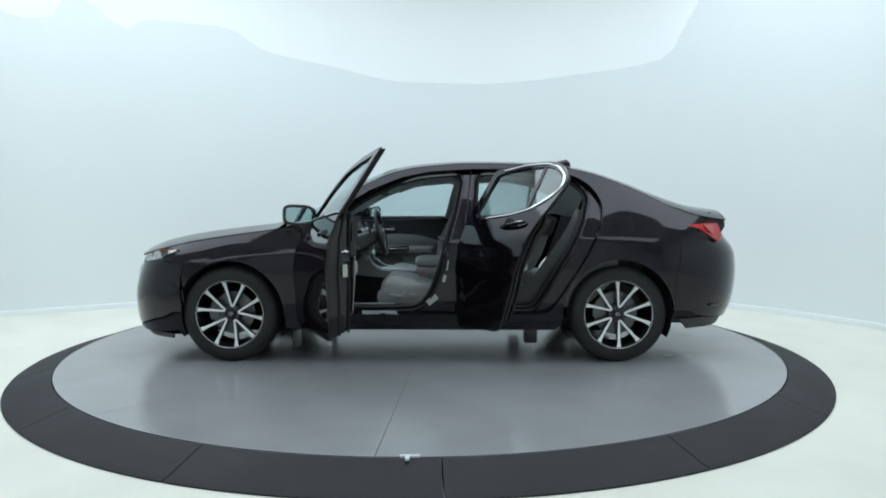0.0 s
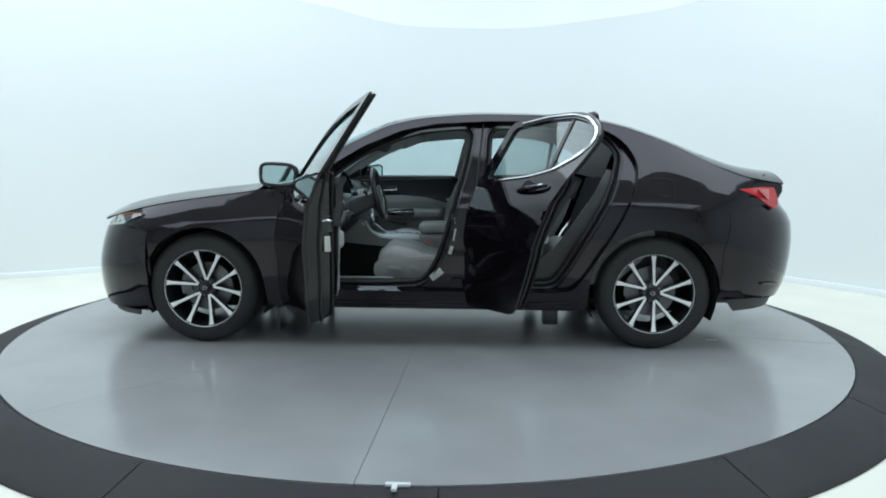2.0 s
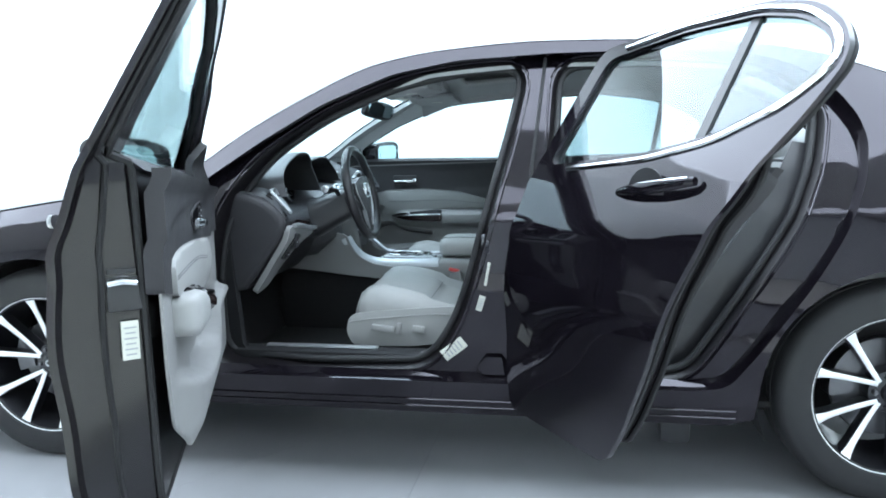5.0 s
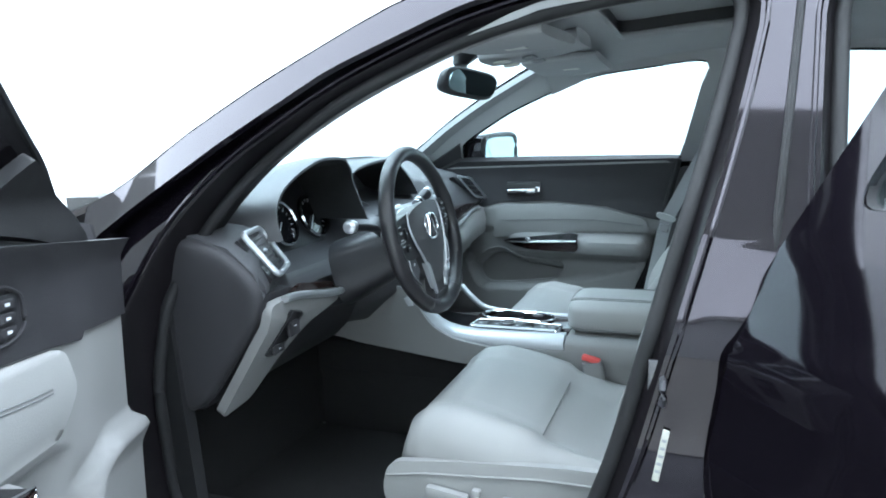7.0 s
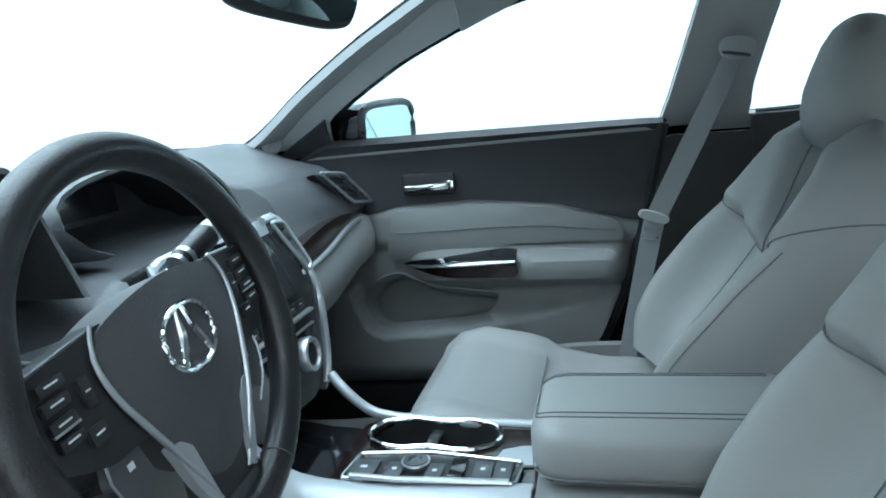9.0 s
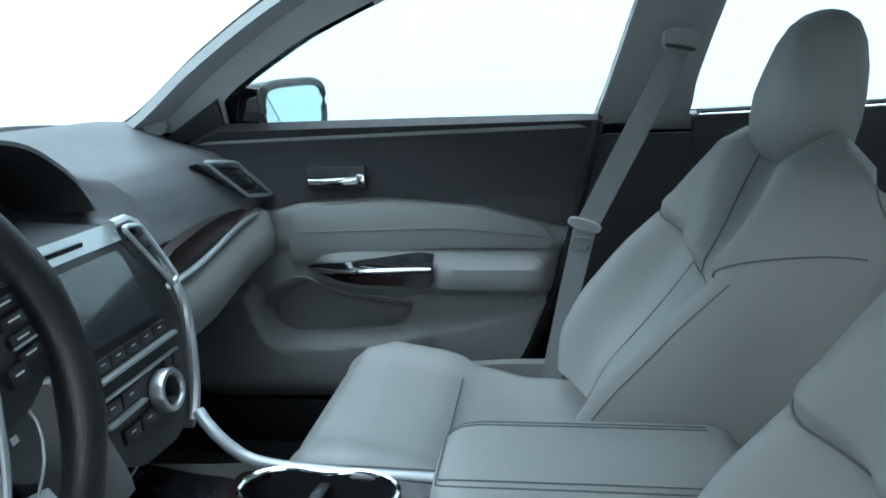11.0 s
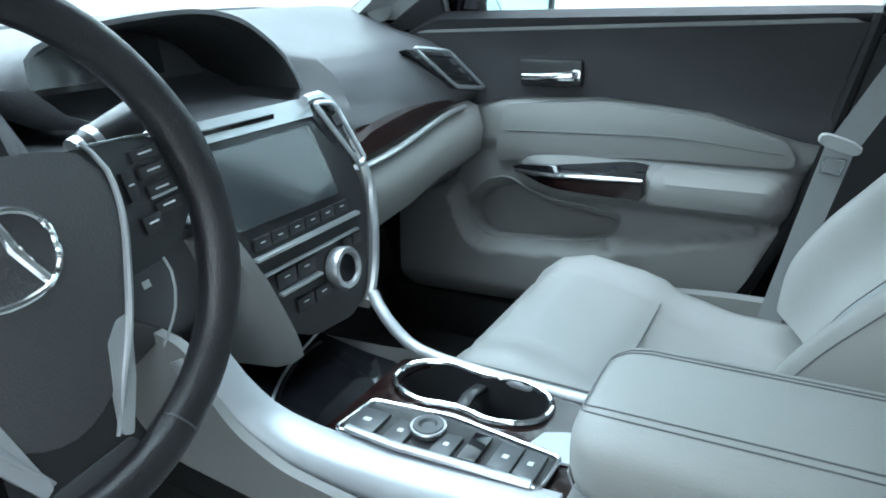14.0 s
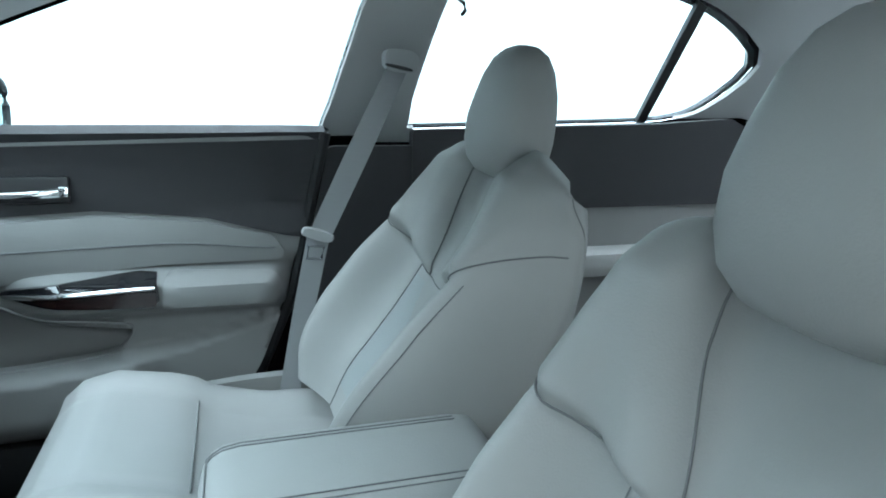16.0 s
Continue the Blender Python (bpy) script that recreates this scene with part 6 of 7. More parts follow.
# centre console
cons = []
for x, zt, hw in ((-0.80, 0.60, 0.125), (-0.60, 0.592, 0.135), (-0.52, 0.588, 0.146), (-0.44, 0.588, 0.152), (-0.36, 0.597, 0.150), (-0.22, 0.601, 0.143), (-0.09, 0.603, 0.137), (0.10, 0.60, 0.125), (0.38, 0.58, 0.12)):
    lo = 0.50 + 0.038 * smooth(0.0, 0.38, -x) + 0.09 * max(0.0, -x - 0.40)
    cons.append([(x, -hw, lo), (x, -hw - 0.004, lo + 0.02), (x, -hw, max(lo + 0.025, zt - 0.02)), (x, -hw + 0.02, max(lo + 0.03, zt)), (x, -hw + 0.045, zt if x > -0.08 or x < -0.55 else 0.53), (x, hw - 0.036, zt if x > -0.08 or x < -0.55 else 0.53), (x, hw - 0.02, zt), (x, hw, zt - 0.02), (x, hw + 0.004, lo + 0.02), (x, hw, lo)])
console = part("centre_console", loft(cons), M_GREY, car, "light grey centre console with silver rails and cup holders", smooth=40)
part("console_side", box((-0.21, 0, 0.375), (1.18, 0.262, 0.20), 0.02), M_CARPET, console)
part("tunnel_side", box((-0.46, 0, 0.50), (0.70, 0.250, 0.11), 0.015), M_CARPET, console)
part("console_flank", panel(rounded([(-0.742, 0.588), (-0.66, 0.570), (-0.52, 0.554), (-0.375, 0.538), (-0.20, 0.525), (-0.20, 0.575), (-0.38, 0.600), (-0.435, 0.630), (-0.465, 0.670), (-0.488, 0.725), (-0.56, 0.738), (-0.64, 0.672), (-0.715, 0.610)], 0.02), lambda x, z: (x, -0.150 - 0.010 * smooth(0.56, 0.70, z), z), step=0.03, thick=0.012, flip=True), M_GREY, console, "light grey moulded flank of the centre console", smooth=60)
rail_l = spline([(-0.485, -0.150, 0.715), (-0.462, -0.142, 0.672), (-0.43, -0.132, 0.636), (-0.39, -0.124, 0.618), (-0.33, -0.120, 0.611), (-0.22, -0.116, 0.612), (-0.10, -0.110, 0.614)], 0.02)
rings = []
for i, (x, y, z) in enumerate(rail_l):
    a, b = Vector(rail_l[max(i - 1, 0)]), Vector(rail_l[min(i + 1, len(rail_l) - 1)])
    d = (b - a).normalized()
    up = Vector((-d.z, 0, d.x)).normalized()
    c = Vector((x, y, z))
    rings.append([c + Vector((0, 0.022, 0)) + up * 0.004, c + up * 0.006, c + Vector((0, -0.016, 0)) + up * 0.0, c + Vector((0, -0.026, 0)) - up * 0.012, c + Vector((0, -0.025, 0)) - up * 0.028, c + Vector((0, 0.022, 0)) - up * 0.028])
part("side_rail", loft(rings), M_RAIL, console, "broad satin silver console rail", smooth=60)
shoulder = [[(x, 0.10, 0.60), (x, 0.092, 0.612), (x, -0.094, 0.615 + e), (x, -0.112, 0.616 + e), (x, -0.128, 0.611 + e), (x, -0.137, 0.598), (x, -0.1365, 0.56), (x, 0.10, 0.56)] for x, e in ((-0.096, -0.001), (-0.05, 0.001), (0.05, 0.002), (0.30, 0.0))]
part("console_shoulder", loft(shoulder), M_GREY, console, "light grey moulding under the armrest", smooth=60)
rail_r = spline([(-0.452, 0.126, 0.672), (-0.44, 0.118, 0.662), (-0.42, 0.108, 0.648), (-0.385, 0.103, 0.622), (-0.34, 0.098, 0.612), (-0.24, 0.090, 0.610), (-0.10, 0.082, 0.612)], 0.02)
part("side_rail", tube(rail_r, 0.0085, 10), M_RAIL, console, "slim satin silver console rail")
part("storage_tray", panel(rounded([(-0.64, -0.118), (-0.385, -0.105), (-0.385, 0.09), (-0.64, 0.115)], 0.02), lambda x, y: (x, y, 0.594 + 0.1 * max(0, -0.45 - x)), step=0.05, thick=0.004), M_GLOSS, console, "open glossy black storage tray")
part("tray_trim", tube(spline([(-0.462, -0.085, 0.612), (-0.50, -0.02, 0.606), (-0.522, 0.05, 0.606), (-0.528, 0.098, 0.612)], 0.02), 0.0022, 6), M_SATIN, console)
eight = []
for a in np.linspace(0, 2 * math.pi, 48, endpoint=False):
    c, s_ = math.cos(a), math.sin(a)
    eight.append((-0.2595 + 0.0975 * math.copysign(abs(c) ** 0.75, c), 0.041 - 0.002 * c + 0.046 * math.copysign(abs(s_) ** 0.8, s_) * (1 - 0.22 * math.exp(-(c / 0.22) ** 2))))
plate_line = rounded([(-0.385, -0.10), (-0.095, -0.094), (-0.095, 0.076), (-0.30, 0.088), (-0.385, 0.092)], 0.012)
part("top_plate", panel(plate_line, lambda x, y: (x, y, 0.612 - 0.01 * max(0, -0.34 - x) / 0.045), [eight], step=0.025, thick=0.006), M_WOOD, console, "dark wood console plate")
part("cup_rim", tube([(x, y, 0.615) for x, y in grown(eight, 0.003)], 0.0042, 8, True), M_CHROME, console, "chrome rim round two cup holders")
well = loft([[(x, y, 0.612) for x, y in eight], [(x, y, 0.56) for x, y in grown(eight, -0.004)], [(x, y, 0.545) for x, y in grown(eight, -0.010)]], caps=False)
part("cup_well", (well[0], well[1] + [tuple(range(96, 144))]), M_BLACKP, console)
part("cup_bridge", pad([((-0.262, 0.041 + d, 0.606 - 0.2 * abs(d) ** 1.0), 0.009, 0.004, (1, 0, 0), (0, 0, 1)) for d in np.linspace(-0.036, 0.036, 7)], 12, 2.5), M_BLACKP, console)
part("silver_plate", panel(spline([(-0.16, -0.035), (-0.10, -0.04), (-0.097, 0.012), (-0.15, -0.002)], 0.02, True), lambda x, y: (x, y, 0.6165), step=0.02, thick=0.003), M_SATIN, console)
sel_line = rounded([(-0.358, -0.098), (-0.122, -0.092), (-0.118, -0.040), (-0.25, -0.022), (-0.35, -0.032)], 0.008)
sel = part("selector_plate", panel(sel_line, lambda x, y: (x, y, 0.618), step=0.03, thick=0.006), M_BLACKP, console, "black push-button gear selector")
part("selector_rim", tube([(x, y, 0.619) for x, y in sel_line], 0.0028, 8, True), M_CHROME, sel)
for cx, cy, sx, sy in ((-0.332, -0.072, 0.035, 0.036), (-0.288, -0.074, 0.024, 0.034), (-0.232, -0.074, 0.022, 0.034), (-0.168, -0.066, 0.024, 0.038), (-0.141, -0.066, 0.022, 0.038)):
    b = part("selector_button", box((cx, cy, 0.6195), (sx * 1.08, sy * 1.12, 0.006), 0.002), M_GUN, sel)
    part("button_mark", box((cx, cy, 0.6226), (sx * 0.26, sy * 0.16, 0.0008), 0), M_WHITEP, b)
part("selector_dial", moved(lathe([(0.0, 0.006), (0.008, 0.006), (0.011, 0.009), (0.017, 0.009), (0.019, 0.0)], 32), Matrix.Translation((-0.262, -0.058, 0.6195))), M_GUN, sel, "round dark start dial with a silver ring")
part("dial_ring", tube([(-0.262 + 0.0185 * math.cos(a), -0.058 + 0.0185 * math.sin(a), 0.6255) for a in np.linspace(0, 2 * math.pi, 28, endpoint=False)], 0.0018, 6, True), M_SATIN, sel)
part("selector_gap", box((-0.202, -0.066, 0.621), (0.020, 0.046, 0.006), 0.001), M_GLOSS, sel)
part("selector_silver", tube([(-0.345, -0.094, 0.621), (-0.28, -0.100, 0.622), (-0.21, -0.097, 0.622), (-0.13, -0.093, 0.621)], 0.006, 8, flat=0.6), M_SATIN, sel)


def soft_block(rows, name, mat, parent, label="", power=5.0):
    return part(name, pad(rows, 36, power), mat, parent, label, smooth=60)


SIDE, UP = (0, 1, 0), (0, 0, 1)
soft_block([((x, 0, 0.555), 0.100 * k, 0.068, SIDE, UP) for x, k in ((-0.075, 0.97), (-0.06, 1.0), (0.20, 1.0), (0.225, 0.95))], "armrest_base", M_GREY, console)
arm = soft_block([((-0.098 + 0.335 * t, 0.0, 0.658 + 0.004 * t), 0.105 * k, 0.046 * j, SIDE, UP) for t, k, j in ((-0.02, 0.42, 0.25), (-0.012, 0.60, 0.52), (0.0, 0.74, 0.70), (0.025, 0.87, 0.87), (0.06, 0.955, 0.96), (0.12, 1.0, 1.0), (0.5, 1.0, 1.0), (0.9, 1.0, 0.98), (0.97, 0.97, 0.9), (1.0, 0.9, 0.6))], "armrest_lid", M_LEATHER, console, "padded grey leather armrest lid", 3.4)
LID = ((0.025, 0.87, 0.87), (0.06, 0.955, 0.96), (0.12, 1.0, 1.0), (0.5, 1.0, 1.0), (0.9, 1.0, 0.98))


def lid_point(t, k, j, a, lift=0.0006):
    c, s = math.cos(radians(a)), math.sin(radians(a))
    return Vector((-0.098 + 0.335 * t, math.copysign(abs(c) ** (2 / 3.4), c) * (0.105 * k + lift), 0.658 + 0.004 * t + abs(s) ** (2 / 3.4) * (0.046 * j + lift)))


for da in (0, 7):
    fine = [tuple(np.array(LID[i]) * (1 - u) + np.array(LID[i + 1]) * u) for i in range(4) for u in np.linspace(0, 1, 6)[:-1]] + [LID[4]]
    line = [lid_point(*q, 180 - 68 + da) for q in reversed(fine)]
    line += [lid_point(0.012, 0.81, 0.79, a) - Vector((0.002, 0, 0)) for a in np.linspace(180 - 70 + da, 70 - da, 13)]
    line += [lid_point(*q, 68 - da) for q in fine]
    part("seam", tube(line, 0.0009, 6), M_STITCH, arm)
low_seam = [(-0.098 + 0.335 * t, -0.1055 * k, 0.634) for t, k, j in reversed(LID)]
low_seam += [(-0.098 + 0.335 * 0.0 - 0.001, -0.078, 0.636), (-0.1035, -0.04, 0.637), (-0.1040, 0.04, 0.637), (-0.099, 0.078, 0.636)]
part("seam", tube(spline(low_seam, 0.02), 0.0010, 6), M_STITCH, arm)
part("buckle_stalk", pad([((0.004 - 0.03 * t, -0.158, 0.44 + 0.13 * t), 0.024, 0.013, (1, 0, 0.2), (0, 1, 0)) for t in np.linspace(0, 1, 6)], 16, 4), M_GREY, car, "seat belt buckle beside the driver seat")
part("buckle_button", box((-0.028, -0.158, 0.577), (0.044, 0.022, 0.012), 0.004, m=pose(0, 0, 0, 0, 13, 0)), M_RED, car, "red seat belt release button")

# ---- steering wheel ----
SW = Matrix.Translation((-0.352, -0.402, 0.921)) @ pose(0, 0, 0, 0, 90 - 13.4, 0) @ pose(0, 0, 0, 0, 0, 90) @ Matrix.Scale(0.925, 4)
# in this frame x runs to the far side, y up along the wheel, z towards the driver
RW = 0.182
wheel_rim = part("steering_wheel", moved(tube([(RW * math.cos(a), RW * math.sin(a), 0) for a in np.linspace(0, 2 * math.pi, 72, endpoint=False)], [0.0172 + 0.0016 * math.exp(-((min(a, 2 * math.pi - a, abs(a - math.pi)) - 0.30) / 0.16) ** 2) for a in np.linspace(0, 2 * math.pi, 72, endpoint=False)], 14, True), SW), M_RIM, car, "black leather steering wheel with silver accents")
for a in (242, 298):
    c = Vector((RW * math.cos(radians(a)), RW * math.sin(radians(a)), 0))
    d = c.normalized()
    part("rim_seam", moved(tube([c + d * (0.0176 * math.cos(q)) + Vector((0, 0, 0.0176 * math.sin(q))) for q in np.linspace(0, 2 * math.pi, 16, endpoint=False)], 0.0009, 6, True), SW), M_GUN, wheel_rim)


HUB_M = SW @ Matrix.Rotation(radians(5), 4, "Z") @ Matrix.Translation((0, 0, -0.016))


def on_hub(u, v):
    return HUB_M @ Vector((u, v, 0.036 - 1.3 * u * u - 1.0 * (v - 0.01) ** 2))


hub_half = [(0.0, 0.066), (0.045, 0.062), (0.083, 0.051), (0.096, 0.034), (0.093, 0.0), (0.0775, -0.040), (0.060, -0.078), (0.034, -0.114), (0.0, -0.128)]
hub_line = spline(hub_half + [(-u, v) for u, v in reversed(hub_half[1:-1])], 0.012, True)
part("airbag_pad", panel(hub_line, on_hub, step=0.016, thick=0.045), M_DASH, wheel_rim, "dark steering wheel hub pad", smooth=60)
ringpts = [on_hub(0.036 * math.copysign(abs(math.cos(a)) ** 0.85, math.cos(a)), 0.006 + 0.029 * math.copysign(abs(math.sin(a)) ** 0.85, math.sin(a))) + (HUB_M.to_3x3() @ Vector((0, 0, 0.002))) for a in np.linspace(0, 2 * math.pi, 32, endpoint=False)]
em = part("emblem", tube(ringpts, 0.0024, 8, True), M_CHROME, wheel_rim, "plain chrome emblem")
for s in (-1, 1):
    part("emblem_bar", tube([on_hub(s * 0.005, 0.034), on_hub(s * 0.009, 0.010), on_hub(s * 0.022, -0.019)], [0.0022, 0.0042, 0.0036], 8), M_CHROME, em)
for s in (-1, 1):
    sp = [(s * 0.070, 0.056), (s * 0.150, 0.047), (s * 0.176, 0.034), (s * 0.178, -0.005), (s * 0.150, -0.032), (s * 0.118, -0.045), (s * 0.07, -0.045), (s * 0.088, 0.0)]
    part("spoke", panel(rounded(sp, 0.010), lambda u, v: HUB_M @ Vector((u, v, 0.022 - 0.10 * (abs(u) - 0.08))), step=0.03, thick=0.022), M_BLACKP, wheel_rim)
    edge = spline([(s * 0.088, 0.058, 0.0255), (s * 0.099, 0.034, 0.0255), (s * 0.0955, 0.0, 0.026), (s * 0.079, -0.041, 0.027), (s * 0.061, -0.079, 0.0265), (s * 0.043, -0.112, 0.022), (s * 0.026, -0.145, 0.016)], 0.01)
    part("chrome_line", moved(tube(edge, [0.0016 + 0.0016 * math.sin(math.pi * k / (len(edge) - 1)) for k in range(len(edge))], 8), HUB_M), M_SATIN, wheel_rim)
    part("silver_accent", panel(rounded([(s * 0.043, -0.078), (s * 0.056, -0.066), (s * 0.069, -0.066), (s * 0.054, -0.112), (s * 0.036, -0.150), (s * 0.028, -0.146)], 0.003), lambda u, v: HUB_M @ Vector((u, v, 0.027 + 0.10 * (v + 0.066))), step=0.02, thick=0.010), M_RAIL, wheel_rim)
    part("lower_web", panel(rounded([(s * 0.086, -0.030), (s * 0.116, -0.035), (s * 0.124, -0.062), (s * 0.104, -0.100), (s * 0.078, -0.078)], 0.004), lambda u, v: HUB_M @ Vector((u, v, 0.012)), step=0.02, thick=0.010), M_GUN, wheel_rim)
    part("web_mark", moved(box((s * 0.099, -0.058, 0.0124), (0.007, 0.006, 0.0008), 0), HUB_M), M_WHITEP, wheel_rim)
    part("thin_line", moved(tube(spline([(s * 0.118, -0.033, 0.013), (s * 0.124, -0.058, 0.013), (s * 0.114, -0.086, 0.013), (s * 0.090, -0.108, 0.013)], 0.01), 0.0013, 6), HUB_M), M_SATIN, wheel_rim)
    part("spoke_line", moved(tube(spline([(s * 0.086, 0.0545, 0.022), (s * 0.12, 0.0515, 0.0185), (s * 0.152, 0.0475, 0.0155)], 0.01), 0.0014, 6), HUB_M), M_GUN, wheel_rim)
    for u, v, w, h in ((0.138, 0.035, 0.026, 0.010), (0.140, 0.021, 0.026, 0.010), (0.141, 0.006, 0.026, 0.010), (0.141, -0.008, 0.024, 0.009), (0.114, 0.016, 0.010, 0.024), (0.120, -0.016, 0.018, 0.014)):
        bt = part("wheel_button", moved(box((s * u, v, 0.0245 - 0.1 * (u - 0.08)), (w, h, 0.005), 0.0015), HUB_M), M_BLACKP, wheel_rim)
        part("button_mark", moved(box((s * u, v + 0.001, 0.0274 - 0.1 * (u - 0.08)), (w * 0.5, 0.0014, 0.0006), 0), HUB_M), M_WHITEP, bt)
    part("button_bar", moved(box((s * 0.141, 0.0015, 0.020), (0.026, 0.0022, 0.003), 0.0006), HUB_M), M_SATIN, wheel_rim)
part("lower_spoke", panel(rounded([(-0.040, -0.105), (0.040, -0.105), (0.046, -0.15), (0.056, -0.182), (-0.056, -0.182), (-0.046, -0.15)], 0.008), lambda u, v: HUB_M @ Vector((u, v, 0.018 + 0.10 * (v + 0.105))), step=0.02, thick=0.018), M_BLACKP, wheel_rim)
part("spoke_inlay", panel(rounded([(-0.036, -0.152), (0.036, -0.152), (0.046, -0.176), (-0.046, -0.176)], 0.005), lambda u, v: HUB_M @ Vector((u, v, 0.020 + 0.10 * (v + 0.105))), step=0.02, thick=0.004), M_GUN, wheel_rim)
part("column_shroud", pad([(SW @ Vector((0, -0.020 - 0.035 * t, -0.025 - 0.19 * t)), 0.060 + 0.030 * t, 0.056 + 0.024 * t, (0, 1, 0), SW.to_3x3() @ Vector((0, 1, 0))) for t in np.linspace(0, 1, 6)], 24, 3.5), M_BLACKP, car, "black steering column shroud", smooth=60)
for s, end in ((-1, (-0.168, 0.050, -0.095)), (1, (0.178, 0.078, -0.050))):
    p = [(s * 0.05, 0.010, -0.085), (s * 0.10, 0.034, -0.075), end]
    st = part("column_stalk", moved(tube([Vector(q) for q in spline(p, 0.02)], 0.0095, 10), SW), M_BLACKP, car, "column stalk with a silver end")
    e = Vector(end)
    if s < 0:
        part("stalk_end", moved(tube([e - Vector((s * 0.014, 0, 0)), e - Vector((s * 0.004, 0, 0)), e + Vector((s * 0.010, 0.001, 0.002)), e + Vector((s * 0.014, 0.001, 0.002))], [0.0135, 0.0145, 0.0145, 0.008], 14), SW), M_SATIN, st)
    else:
        w = Vector((0.95, 0.30, 0.10)).normalized()
        part("stalk_grip", moved(tube([e - w * 0.055, e - w * 0.050, e + w * 0.004, e + w * 0.008], [0.010, 0.0135, 0.0150, 0.011], 14), SW), M_BLACKP, st)
        for k, r in ((-0.062, 0.0125), (-0.048, 0.0142)):
            part("stalk_ring", moved(tube([e + w * k, e + w * (k + 0.007)], [r, r], 14), SW), M_SATIN, st)
        part("stalk_end", moved(tube([e + w * 0.006, e + w * 0.020, e + w * 0.024], [0.0145, 0.0140, 0.008], 14), SW), M_SATIN, st)


# ---- seats ----
def cushion_section(c, hw, side_v, up_v, thick, bolster, edge, n=33, insert=0.58):
    """One cross-section of a bolstered cushion: the padded face, then the back."""
    c, side_v, up_v, out = Vector(c), Vector(side_v), Vector(up_v), []
    for i in range(n):
        u = -1 + 2 * i / (n - 1)
        a = abs(u)
        h = bolster * math.exp(-((a - 0.80) / 0.17) ** 2) - edge * max(0.0, (a - 0.72) / 0.28) ** 3 - 0.006 * math.exp(-((a - insert) / 0.025) ** 2)
        out.append(c + side_v * (hw * u) + up_v * h)
    for i in range(n):
        u = 1 - 2 * i / (n - 1)
        out.append(c + side_v * (hw * 0.96 * u) - up_v * thick)
    return out


CUSHION = ((-0.375, 0.480, 0.200, 0.04, 0.0, 0.02), (-0.372, 0.520, 0.225, 0.08, 0.004, 0.03), (-0.356, 0.556, 0.240, 0.10, 0.006, 0.04), (-0.325, 0.580, 0.250, 0.12, 0.008, 0.05), (-0.27, 0.588, 0.256, 0.12, 0.012, 0.055),
           (-0.18, 0.568, 0.262, 0.11, 0.016, 0.065), (-0.09, 0.538, 0.262, 0.10, 0.022, 0.075), (0.0, 0.512, 0.258, 0.09, 0.026, 0.08), (0.08, 0.498, 0.252, 0.09, 0.028, 0.08), (0.14, 0.492, 0.24, 0.09, 0.025, 0.08))


